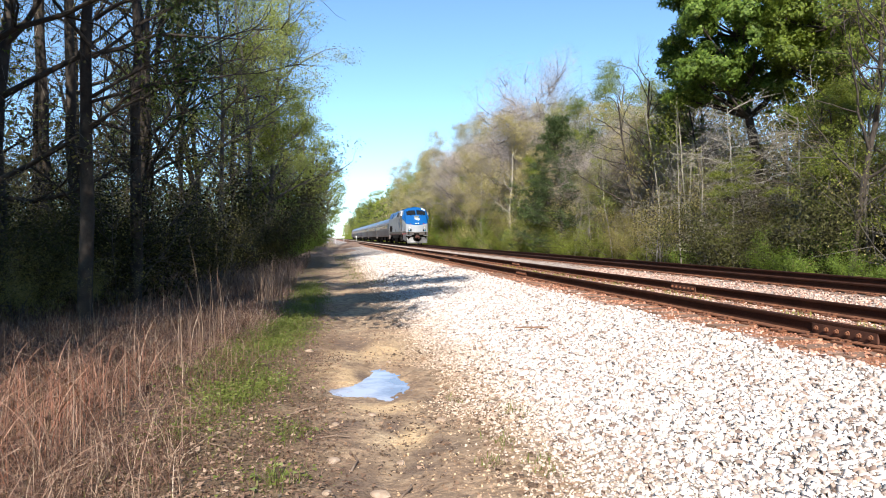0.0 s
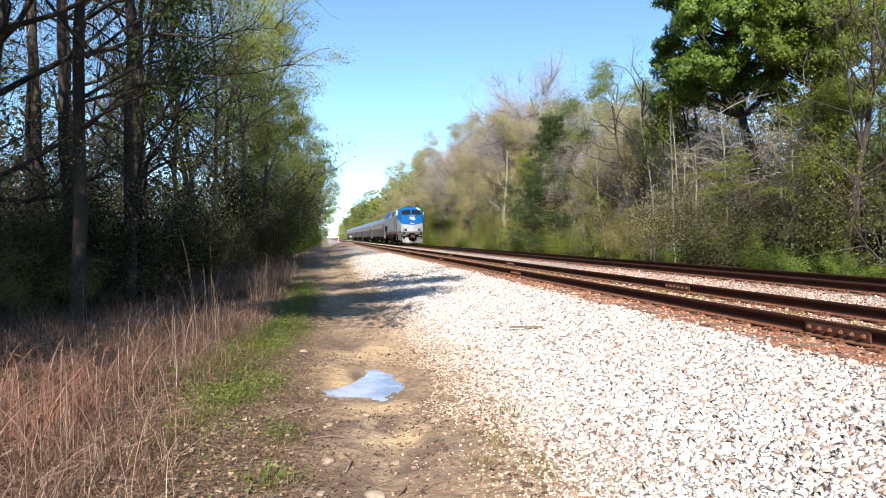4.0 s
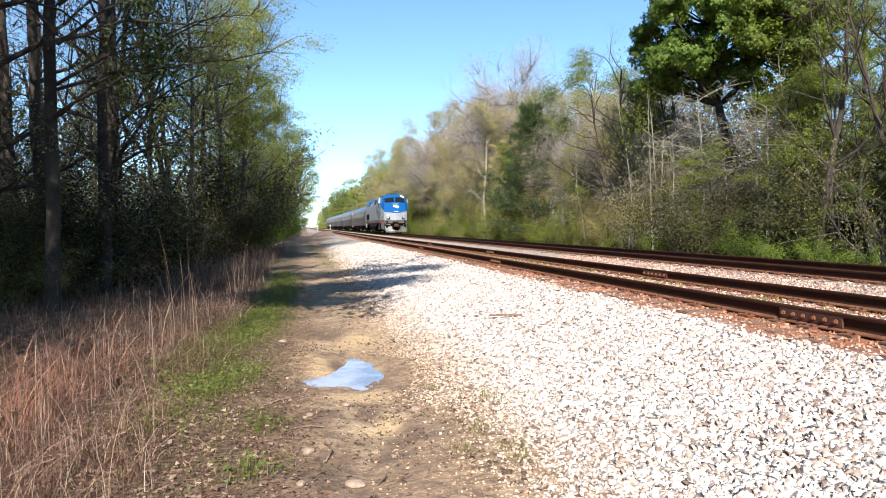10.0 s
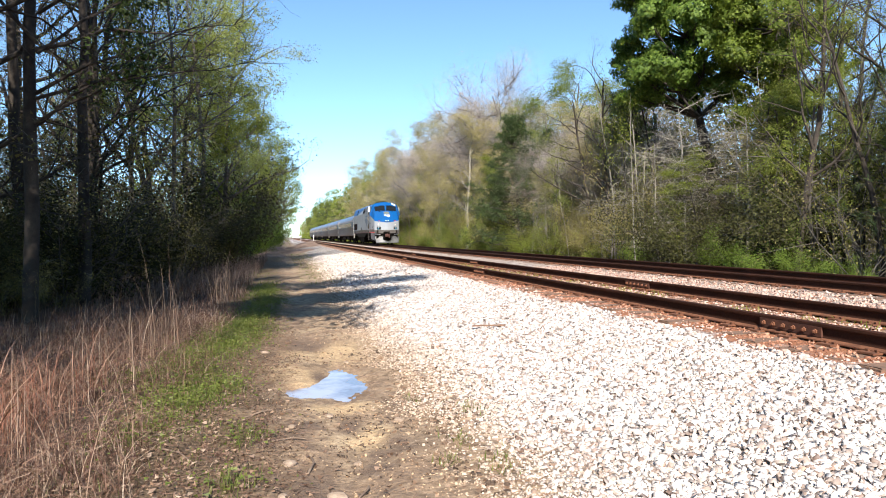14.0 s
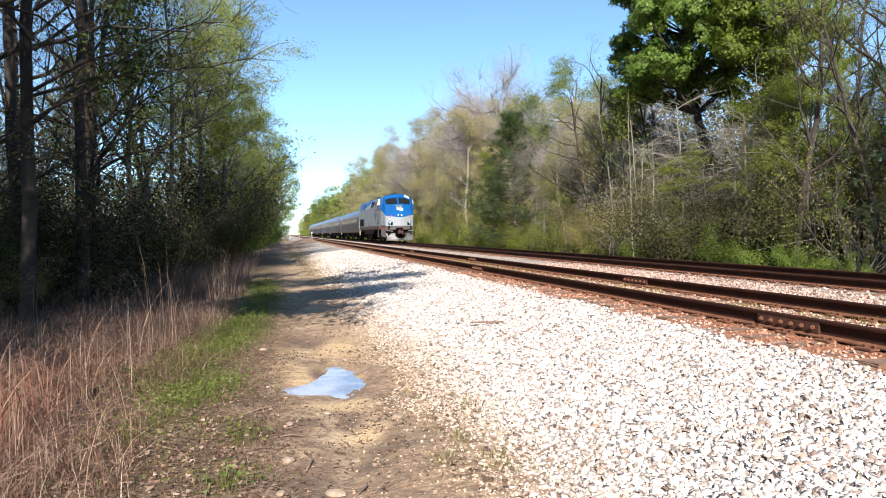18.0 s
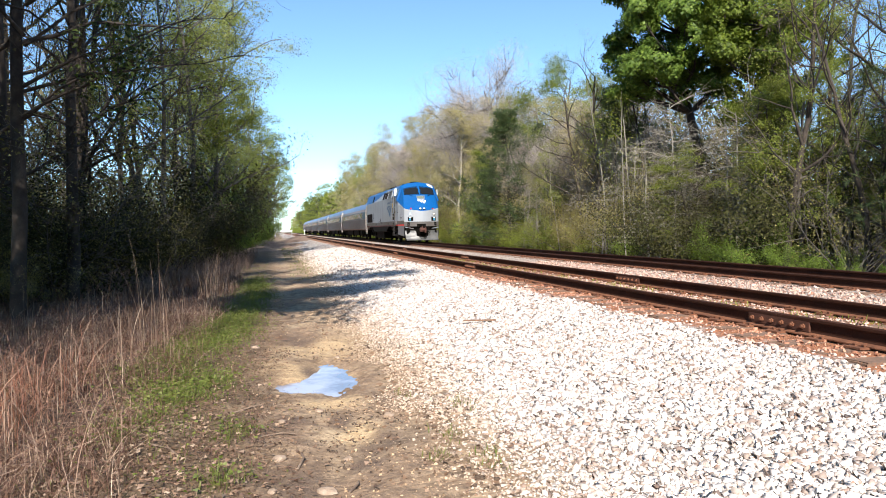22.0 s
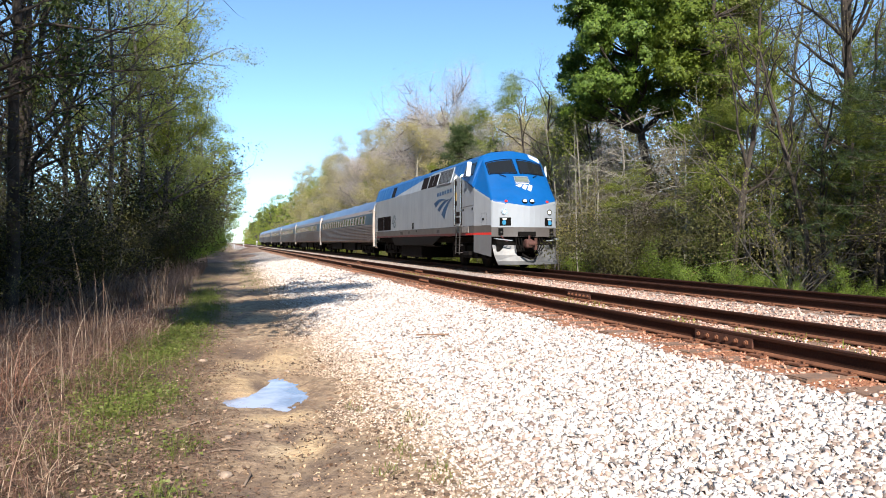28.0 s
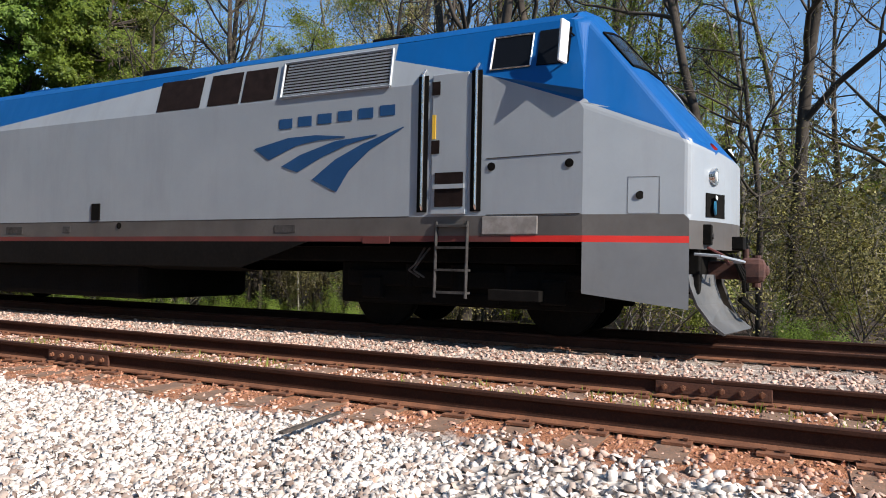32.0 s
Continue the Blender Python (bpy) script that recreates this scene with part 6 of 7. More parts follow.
STICK = surf("dry_stick_bark", (0.16, 0.11, 0.08), (0.30, 0.22, 0.16), 9.0, 0.95, 0, 0.4, (0.10, 0.07, 0.05), 50)
for p, q, r in (((0.14, 4.55), (0.17, 4.85), 0.008), ((0.42, 4.1), (0.5, 4.3), 0.007), ((-0.1, 5.2), (0.15, 5.25), 0.006), ((-0.35, 6.0), (-0.1, 6.15), 0.007), ((-0.6, 4.9), (-0.9, 5.3), 0.006), ((-1.0, 5.6), (-0.7, 5.75), 0.008), ((1.6, 4.3), (1.9, 4.45), 0.006), ((3.7, 2.6), (4.1, 2.9), 0.007)):
    stick(p, q, r)
wood_scrap((3.98, 2.72, 0.40), (4.56, 2.68, 0.43), 0.04, "splintered grey tie wood lying on the ballast")
wood_scrap((2.55, 9.36, 0.22), (2.96, 9.15, 0.24), 0.06, "flat weathered wood scrap on the gravel")
litter("pebble_leaves", 600, area(-0.1, 1.5, 3.0, 12), 0.035, LITTER, "scraps of leaf and straw on the sandy track", 13, 0.01)


# ---- locomotive (front towards -y, near side -x, origin on the rails below the rear cab handrail) ----
KX, KZ, TX, TZ = 1.5, 3.4, 1.28, 4.08
REAR = 15.7


def slope(s, k, sg=-1, off=0.0):
    """A point on the leaning upper side."""
    n = Vector((0.951, 0, 0.308)) * off
    p = Vector((KX + (TX - KX) * k, s, KZ + (TZ - KZ) * k)) + n
    return Vector((sg * p.x, p.y, p.z))


def nose(u, v, off=0.0):
    """A point on the raked blue front."""
    a = abs(u)
    c = a ** 1.8
    b = Vector((1.27 * a, -3.92 + 0.47 * c, 2.25 + 0.21 * (0.5 * a + 0.5 * c)))
    t = Vector((1.14 * a, -2.15 - 0.03 * c, 4.42 - 0.30 * c))
    p = b.lerp(t, v) + Vector((0.0, -0.76, 0.65)) * off
    return Vector((p.x if u > 0 else -p.x, p.y, p.z))


def front(x, z, off=0.0):
    """A point on the V-shaped lower front."""
    a = abs(x) / 1.27
    return Vector((x, -3.92 + 0.47 * a ** 1.8 - off, z))


def polys(name, faces, mats, parent, label="", soft=0.0):
    bm = B()
    for pts, mi in faces:
        f = bm.faces.new([bm.verts.new(p) for p in pts])
        f.material_index = mi
    bmesh.ops.remove_doubles(bm, verts=bm.verts, dist=0.002)
    if soft:
        # rounded corners of the cab front
        bmesh.ops.recalc_face_normals(bm, faces=bm.faces)
        es = [e for e in bm.edges if len(e.link_faces) == 2 and 0.3 < e.calc_face_angle() < 1.3 and all(v.co.y < -2.0 and v.co.z > 1.5 for v in e.verts) and abs(e.verts[0].co.x) > 0.8]
        bmesh.ops.bevel(bm, geom=es, offset=soft, segments=3, affect="EDGES", profile=0.5, material=-1)
    return part(name, bm, mats, parent, label)


def wheelset(parent, y, r, half=0.7525):
    bm = B()
    for sg in (-1, 1):
        cyl(bm, (sg * half - 0.065, 0, 0), (sg * half + 0.065, 0, 0), r, n=28)
        cyl(bm, (sg * half - sg * 0.065 - 0.015, 0, 0), (sg * half - sg * 0.065 + 0.015, 0, 0), r + 0.028, n=28)
        cyl(bm, (sg * half, 0, 0), (sg * half + sg * 0.09, 0, 0), r * 0.35, n=14)
    cyl(bm, (-half, 0, 0), (half, 0, 0), 0.08, n=10)
    ob = part("wheelset", bm, BLACK, parent, "dark steel wheels on an axle", True)
    ob.matrix_basis = pose(0, y, r)
    return ob


def truck(parent, y, base, z, w, r):
    bm = B()
    for sg in (-1, 1):
        x0 = sg * w
        box(bm, min(x0, x0 + sg * 0.14), max(x0, x0 + sg * 0.14), y - base / 2 - 0.45, y + base / 2 + 0.45, z - 0.02, z + 0.22, 0.03)
        for dy in (-base / 2, base / 2):
            box(bm, min(x0, x0 + sg * 0.2), max(x0, x0 + sg * 0.2), y + dy - 0.17, y + dy + 0.17, z - 0.2, z + 0.12, 0.03)
            cyl(bm, (x0 + sg * 0.07, y + dy * 0.55, z - 0.02), (x0 + sg * 0.07, y + dy * 0.55, z + 0.3), 0.09, n=10)
        cyl(bm, (x0 + sg * 0.07, y, z - 0.1), (x0 + sg * 0.07, y, z + 0.3), 0.13, n=10)
        box(bm, min(x0, x0 + sg * 0.1), max(x0, x0 + sg * 0.1), y - 0.6, y + 0.6, z - 0.25, z - 0.1, 0.02)
    for sg in (-1, 1):
        box(bm, min(sg * (w - 0.1), sg * (w + 0.05)), max(sg * (w - 0.1), sg * (w + 0.05)), y - base / 2 - 0.62, y + base / 2 + 0.62, z - 0.28, z + 0.36, 0.05)
    box(bm, -w, w, y - 0.25, y + 0.25, z - 0.05, z + 0.25, 0.02)
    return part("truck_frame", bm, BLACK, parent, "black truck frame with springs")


def locomotive():
    lo = new("locomotive")
    tagged(lo, "silver and blue diesel passenger locomotive with red stripe", "locomotive")
    MATS = [SILVER, BLUE, BAND, RED, SHADED_DIRTY, BLACK, RED_DULL, SKIRT]
    F = []
    for sg in (-1, 1):
        P = lambda s, z: (sg * KX, s, z)
        S = lambda s, k: slope(s, k, sg)
        F += [([P(REAR, 1.57), P(-2.23, 1.57), P(-2.23, 2.94), P(-1.0, KZ), P(REAR, KZ)], 0)]
        F += [([P(-1.0, KZ), P(-2.23, 2.94), P(-2.23, KZ)], 1)]
        F += [([P(REAR, 1.31), P(-2.23, 1.31), P(-2.23, 1.57), P(REAR, 1.57)], 2), ([P(REAR, 1.23), P(-1.3, 1.23), P(-1.3, 1.31), P(REAR, 1.31)], 6), ([P(-1.3, 1.23), P(-2.23, 1.23), P(-2.23, 1.31), P(-1.3, 1.31)], 3)]
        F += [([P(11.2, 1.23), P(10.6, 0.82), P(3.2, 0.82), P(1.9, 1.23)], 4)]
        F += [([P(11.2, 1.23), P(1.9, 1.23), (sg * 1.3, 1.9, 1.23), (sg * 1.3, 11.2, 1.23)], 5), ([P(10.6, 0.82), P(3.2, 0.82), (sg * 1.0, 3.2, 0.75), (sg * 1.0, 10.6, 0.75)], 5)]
        # leaning upper side: blue, silver wedge, blue cab
        F += [([S(REAR, 0), S(10.6, 0), S(3.6, 1), S(REAR, 1)], 1), ([S(10.6, 0), S(-1.0, 0), S(0.55, 0.62), S(0.55, 1), S(3.6, 1)], 0), ([S(-1.0, 0), S(-2.23, 0), S(-2.05, 1), S(0.55, 1), S(0.55, 0.62)], 1)]
        # roof
        for x0, z0, x1, z1 in ((TX, TZ, 1.12, 4.22), (1.12, 4.22, 0.78, 4.345), (0.78, 4.345, 0, 4.42)):
            F += [([(sg * x0, REAR, z0), (sg * x0, -2.05, z0), (sg * x1, -2.05, z1), (sg * x1, REAR, z1)], 1)]
        # nose side
        C = lambda z: (sg * 1.27, -3.45, z)
        N = 6
        F += [([P(-2.23, 2.94), nose(sg, j / N), nose(sg, (j + 1) / N)], 1) for j in range(N)]
        F += [([P(-2.23, 2.94), nose(sg, 1), P(-2.23, KZ)], 1), ([P(-2.23, KZ), nose(sg, 1), S(-2.05, 1)], 1)]
        F += [([P(-2.23, 1.57), C(1.57), C(2.46), P(-2.23, 2.94)], 0), ([P(-2.23, 1.31), C(1.31), C(1.57), P(-2.23, 1.57)], 2), ([P(-2.23, 1.23), C(1.23), C(1.31), P(-2.23, 1.31)], 3), ([P(-2.23, 0.60), C(0.44), C(1.23), P(-2.23, 1.23)], 7)]
        # raked front and lower front, bowed across the width
        for i in range(N):
            u0, u1 = sg * max(i / N, 1e-5), sg * (i + 1) / N
            for j in range(N):
                F += [([nose(u0, j / N), nose(u1, j / N), nose(u1, (j + 1) / N), nose(u0, (j + 1) / N)], 1)]
            x0, x1 = 1.27 * u0, 1.27 * u1
            F += [([front(x0, 1.57), front(x1, 1.57), nose(u1, 0), nose(u0, 0)], 0), ([front(x0, 1.16), front(x1, 1.16), front(x1, 1.5), front(x0, 1.5)], 2), ([front(x0, 1.5), front(x1, 1.5), front(x1, 1.57), front(x0, 1.57)], 0)]
        lip = [(0.0, 4.42), (0.39, 4.3825), (0.78, 4.345), (0.95, 4.2825), (1.12, 4.22), (1.20, 4.15), (TX, TZ)]
        for i in range(N):
            F += [([nose(sg * max(i / N, 1e-5), 1), nose(sg * (i + 1) / N, 1), (sg * lip[i + 1][0], -2.05, lip[i + 1][1]), (sg * lip[i][0], -2.05, lip[i][1])], 1)]
        F += [([(0, REAR, 1.2), (sg * KX, REAR, 1.2), (sg * KX, REAR, KZ), (sg * TX, REAR, TZ), (sg * 0.78, REAR, 4.345), (0, REAR, 4.42)], 0), ([(0, REAR, 1.16), (sg * KX, REAR, 1.16), (sg * KX, -2.23, 1.16), front(sg * 1.27, 1.16), front(0, 1.16)], 5)]
    polys("body", F, MATS, lo, soft=0.06)
    # windshield halves
    for sg in (-1, 1):
        bm = B()
        for i in range(5):
            a0, a1 = 0.07 + 0.166 * i, 0.07 + 0.166 * (i + 1)
            slab(bm, [nose(sg * a0, 0.585 + 0.003 * i, 0.012), nose(sg * a1, 0.588 + 0.003 * i, 0.012), nose(sg * (a1 + 0.03), 0.824 + 0.004 * i, 0.012), nose(sg * (a0 + 0.03), 0.82 + 0.004 * i, 0.012)], (0, 0.02, -0.02))
        bmesh.ops.remove_doubles(bm, verts=bm.verts, dist=0.002)
        ws = part("windshield", bm, GLASS, lo, "dark windshield glass")
        bm = B()
        loop = [nose(sg * a, b, 0.012) for a, b in ((0.05, 0.57), (0.3, 0.575), (0.6, 0.58), (0.92, 0.585), (0.955, 0.86), (0.63, 0.85), (0.33, 0.845), (0.08, 0.84))]
        tube_path(bm, loop + loop[:1], 0.016, 5)
        part("window_frame", bm, BLACK, ws)
        bm = B()
        tube_path(bm, [nose(sg * 0.62, 0.555, 0.03), nose(sg * 0.45, 0.50, 0.04)], 0.014, 5)
        part("wiper", bm, BLACK, ws)
        bm = B()
        tube_path(bm, [slope(-0.97, 0.12, sg, 0.012), slope(-1.52, 0.12, sg, 0.012), slope(-1.52, 0.80, sg, 0.012), slope(-0.97, 0.80, sg, 0.012), slope(-0.97, 0.12, sg, 0.012)], 0.013, 5)
        part("window_frame", bm, CHROME, lo)
        for s0, s1 in ((-0.97, -1.52), (-1.60, -2.02)):
            bm = B()
            slab(bm, [slope(s0, 0.12, sg, 0.008), slope(s1, 0.12, sg, 0.008), slope(s1, 0.84, sg, 0.008), slope(s0, 0.84, sg, 0.008)], (-sg * 0.02, 0, -0.01))
            part("side_window", bm, CAB_GLASS, lo, "dark cab side window")
        bm = B()
        if sg < 0:
            box(bm, -0.08, 0.08, -0.02, 0.02, -0.27, 0.27, 0.012)
        else:
            box(bm, -0.02, 0.02, -0.05, 0.05, -0.2, 0.2, 0.012)
        mi = part("mirror", bm, WHITE, lo, "white mirror board")
        mi.matrix_basis = pose(sg * (1.62 if sg < 0 else 1.52), -2.0, 3.70, 0, sg * -6, sg * 20)
        bm = B()
        cyl(bm, (0, 0.02, -0.2), (-sg * 0.28, 0.06, -0.16), 0.012)
        cyl(bm, (0, 0.02, 0.2), (-sg * 0.42, 0.06, 0.16), 0.012)
        part("bracket", bm, BLACK, mi)
        # louvre and dark intake windows
        lv = polys("louvre", [([slope(2.46, 0.03, sg, 0.006), slope(0.55, 0.03, sg, 0.006), slope(0.60, 0.86, sg, 0.006), slope(2.53, 0.86, sg, 0.006)], 0)], [VENT], lo, "slatted air intake")
        for i in range(11):
            k = 0.07 + 0.073 * i
            bm = B()
            slab(bm, [slope(2.47, k, sg, 0.010), slope(0.58, k, sg, 0.010), slope(0.58, k + 0.026, sg, 0.018), slope(2.47, k + 0.026, sg, 0.018)], (0, 0, 0.004))
            part("slat", bm, SILVER, lv)
        bm = B()
        lp = [slope(2.48, 0.02, sg, 0.02), slope(0.54, 0.02, sg, 0.02), slope(0.60, 0.88, sg, 0.02), slope(2.55, 0.88, sg, 0.02)]
        tube_path(bm, lp + lp[:1], 0.022, 5)
        part("louvre_frame", bm, SILVER, lv)
        for s0, s1 in ((5.17, 4.18), (4.01, 3.34), (3.29, 2.64), (11.35, 10.55)):
            polys("intake_screen", [([slope(s0, 0.03, sg, 0.008), slope(s1, 0.03, sg, 0.008), slope(s1 + 0.05, 0.84, sg, 0.008), slope(s0 + 0.05, 0.84, sg, 0.008)], 0)], [VENT], lo, "dark intake screen")
        # door, handrails, ladder
        X = sg * (KX + 0.012)
        bm = B()
        box(bm, min(X, X - sg * 0.03), max(X, X - sg * 0.03), -0.68, -0.14, 1.62, 3.50, 0.01)
        dr = part("cab_door", bm, SILVER, lo, "silver cab door with small windows")
        for z0, z1, mm, y0, y1 in ((3.22, 3.40, VENT, -0.26, -0.14), (2.42, 2.60, VENT, -0.26, -0.14), (2.62, 2.95, YELLOW, -0.20, -0.15), (1.70, 2.16, VENT, -0.62, -0.20)):
            bm = B()
            box(bm, min(X, X + sg * 0.012), max(X, X + sg * 0.012), y0, y1, z0, z1)
            part("door_panel", bm, mm, dr)
        bm = B()
        box(bm, min(X, X + sg * 0.03), max(X, X + sg * 0.03), -0.64, -0.18, 1.94, 2.0)
        part("step", bm, SILVER, dr)
        bm = B()
        box(bm, min(X, X + sg * 0.03), max(X, X + sg * 0.03), -0.66, -0.16, 1.60, 1.66)
        part("step", bm, SILVER, dr)
        for s in (0.0, -0.80):
            bm = B()
            x = sg * (KX + 0.028)
            tube_path(bm, [(sg * KX, s, 1.66), (x, s, 1.72), (x, s, 3.52), (sg * (KX - 0.05), s, 3.60)], 0.019, 8)
            part("handrail", bm, CHROME, lo, "bright steel handrail")
            # raised black strip painted for the shade of the handrail recess
            bm = B()
            box(bm, min(sg * KX, sg * (KX + 0.015)), max(sg * KX, sg * (KX + 0.015)), s - 0.075, s + 0.075, 1.63, 3.5)
            part("recess_shade_strip", bm, BLACK, lo)
        bm = B()
        for s in (-0.24, -0.70):
            tube_path(bm, [(sg * (KX + 0.02), s, 1.5), (sg * (KX + 0.05), s, 0.48)], 0.022, 6)
        for z in (1.44, 1.15, 0.85, 0.55):
            box(bm, min(sg * 1.4, sg * 1.56), max(sg * 1.4, sg * 1.56), -0.7, -0.24, z - 0.015, z + 0.015)
        part("ladder", bm, GRIMY_STEEL, lo, "steel boarding ladder")
        # equipment below the cab
        for y0, y1, z0, z1, mm, nm in ((-1.70, -1.0, 0.47, 0.61, SHADED_DIRTY, "equipment_box"), (-1.66, -0.90, 1.325, 1.56, PATCH, "hatch")):
            bm = B()
            box(bm, min(sg * 1.3, sg * 1.515), max(sg * 1.3, sg * 1.515), y0, y1, z0, z1, 0.01)
            part(nm, bm, mm, lo)
        for k, y in enumerate((0.02, 0.10)):
            bm = B()
            tube_path(bm, [(sg * 1.42, y - 0.12, 1.15), (sg * 1.47, y, 0.98 - 0.06 * k), (sg * 1.44, y + 0.12, 0.84), (sg * 1.38, y - 0.02, 0.74)], 0.014, 6)
            part("sand_hose", bm, GRIMY_STEEL, lo)
        # radiator vents, round ports, marker box
        for y0, y1 in ((13.30, 14.95), (11.45, 13.20)):
            bm = B()
            box(bm, min(sg * KX, sg * 1.508), max(sg * KX, sg * 1.508), y0, y1, 1.64, 2.42)
            vt = part("vent", bm, VENT, lo, "brown slatted vent")
            bm = B()
            for i in range(10):
                z = 1.68 + 0.074 * i
                box(bm, min(sg * 1.505, sg * 1.525), max(sg * 1.505, sg * 1.525), y0 + 0.02, y1 - 0.02, z, z + 0.03)
            part("slats", bm, VENT, vt)
        for y, z in ((-1.02, 2.21), (-2.06, 2.21), (6.0, 1.5)):
            bm = B()
            cyl(bm, (sg * 1.49, y, z), (sg * 1.512, y, z), 0.055, n=14)
            cyl(bm, (sg * 1.5, y, z), (sg * 1.518, y, z), 0.03, n=10)
            part("port", bm, BLACK, lo)
        bm = B()
        cyl(bm, (sg * 1.34, -2.88, 1.8), (sg * 1.384, -2.905, 1.8), 0.05, n=14)
        part("port", bm, BLACK, lo)
        bm = B()
        box(bm, min(sg * 1.49, sg * 1.52), max(sg * 1.49, sg * 1.52), 6.50, 6.72, 1.60, 1.90, 0.01)
        part("filler_box", bm, BLACK, lo)
        bm = B()
        tube_path(bm, [(sg * 1.503, -0.95, 2.32), (sg * 1.503, -2.2, 2.34)], 0.006, 4)
        tube_path(bm, [(sg * 1.503, -0.95, 1.58), (sg * 1.503, -2.2, 1.58)], 0.006, 4)
        tube_path(bm, [(sg * 1.5, 0.2, 1.575), (sg * 1.5, 15.6, 1.575)], 0.005, 4)
        side = lambda y, z: (sg * (1.5 - 0.1885 * (-2.23 - y) + 0.004), y, z)
        loop = [side(-2.76, 1.58), side(-3.12, 1.58), side(-3.12, 2.02), side(-2.76, 2.02)]
        tube_path(bm, loop + loop[:1], 0.002, 4)
        part("panel_seam", bm, GRIMY_STEEL, lo)
        for y0, y1, z0, z1 in ((2.15, 2.55, 1.36, 1.48), (0.5, 0.95, 1.20, 1.30), (7.3, 7.5, 1.38, 1.5), (8.7, 9.2, 1.36, 1.5)):
            bm = B()
            box(bm, min(sg * 1.49, sg * 1.506), max(sg * 1.49, sg * 1.506), y0, y1, z0, z1, 0.004)
            part("cover_plate", bm, GRIMY_STEEL if z0 > 1.3 else RED_DULL, lo)
        # emblem: three swept blades, and plain bars where the name stands
        X = sg * 1.504
        def blade(top, bot):
            bm = B()
            h = len(top)
            for i in range(h - 1):
                q = [(X, *top[i]), (X, *top[i + 1]), (X, *bot[i + 1]), (X, *bot[i])]
                slab(bm, q, (sg * 0.004, 0, 0))
            bmesh.ops.remove_doubles(bm, verts=bm.verts, dist=0.002)
            part("emblem_blade", bm, LOGO_BLUE, lo, "blue swept emblem blade")

        blade([(2.98, 2.67), (2.32, 2.80), (1.81, 2.81), (1.29, 2.76)], [(2.69, 2.48), (2.17, 2.67), (1.76, 2.73), (1.28, 2.74)])
        blade([(2.44, 2.37), (2.09, 2.53), (1.46, 2.70), (0.76, 2.75)], [(2.14, 2.27), (1.73, 2.46), (1.25, 2.63), (0.72, 2.74)])
        blade([(1.86, 2.15), (1.45, 2.43), (0.98, 2.63), (0.31, 2.83)], [(1.42, 1.95), (1.21, 2.25), (0.85, 2.54), (0.30, 2.82)])
        for i in range(6):
            bm = B()
            y, z = 2.50 - 0.36 * i, 2.945 + 0.012 * i
            slab(bm, [(X, y, z), (X, y - 0.25, z), (X, y - 0.25, z + 0.15), (X, y, z + 0.15)], (sg * 0.003, 0, 0))
            part("name_bar", bm, LOGO_BLUE, lo)
    # number on the near side
    cu = bpy.data.curves.new("number", "FONT")
    cu.body, cu.size, cu.extrude = "48", 1.02, 0.003
    cu.align_x = "CENTER"
    tmp = bpy.data.objects.new("tmp", cu)
    scene.collection.objects.link(tmp)
    me = bpy.data.meshes.new_from_object(tmp.evaluated_get(bpy.context.evaluated_depsgraph_get()))
    bpy.data.objects.remove(tmp)
    me.materials.clear()
    me.materials.append(NUMBER_GREY)
    nb = link("number", me, lo, "dark grey number 48")
    nb.matrix_basis = pose(-1.504, 10.72, 1.73, 90, 0, -90) @ Matrix.Diagonal((0.86, 1, 1, 1))
    # front fittings
    for sg in (-1, 1):
        bm = B()
        p = nose(sg * 0.11, 0.06, 0.0)
        cyl(bm, p + Vector((0, 0.05, 0.02)), p + Vector((0, -0.026, 0.03)), 0.075, n=18)
        hl = part("headlight", bm, HEADLIGHT, lo, "bright round headlight")
        bm = B()
        cyl(bm, p + Vector((0, 0.05, -0.01)), p + Vector((0, -0.012, 0.04)), 0.10, n=18)
        part("housing", bm, BLACK, hl, "black oval lamp housing")
        bm = B()
        p = nose(sg * 0.63, 0.03, 0.0)
        cyl(bm, p + Vector((0, 0.05, -0.04)), p + Vector((0, -0.006, 0.016)), 0.058, n=14)
        mk = part("marker_light", bm, REDLENS, lo, "red marker light")
        bm = B()
        p = front(sg * 0.86, 2.05)
        cyl(bm, p + Vector((0, 0.06, 0)), p + Vector((sg * 0.012, -0.026, 0)), 0.105, n=18)
        port_ = part("ditch_light", bm, CHROME, lo, "round silver light")
        bm = B()
        cyl(bm, p + Vector((sg * 0.012, -0.02, 0)), p + Vector((sg * 0.013, -0.032, 0)), 0.06, n=14)
        part("lens", bm, WHITE, port_)
        bm = B()
        slab(bm, [front(sg * a, b, 0.012) for a, b in ((0.66, 1.55), (1.02, 1.55), (1.02, 1.84), (0.66, 1.84))], (0, 0.02, 0))
        hs = part("light_recess", bm, BLACK, lo, "dark square recess")
        bm = B()
        p = front(sg * 0.88, 1.665, 0.012)
        cyl(bm, p, p + Vector((0, -0.02, 0)), 0.085, n=16)
        part("lens", bm, CYAN, hs, "pale blue lamp lens")
        bm = B()
        q = front(sg * 0.84, 1.78, 0.012)
        box(bm, q.x - 0.11, q.x + 0.11, q.y - 0.012, q.y, 1.765, 1.815, 0.006)
        part("lamp_bracket", bm, WHITE, hs)
        bm = B()
        p = front(sg * 0.98, 1.34, 0.0)
        box(bm, p.x - 0.08, p.x + 0.08, p.y - 0.05, p.y + 0.05, 1.22, 1.46, 0.01)
        bx = part("junction_box", bm, BLACK, lo)
        bm = B()
        cyl(bm, (p.x, p.y - 0.05, 1.32), (p.x, p.y - 0.07, 1.32), 0.035, n=10)
        part("plug", bm, GRIMY_STEEL, bx)
        # hoses and grab irons
        bm = B()
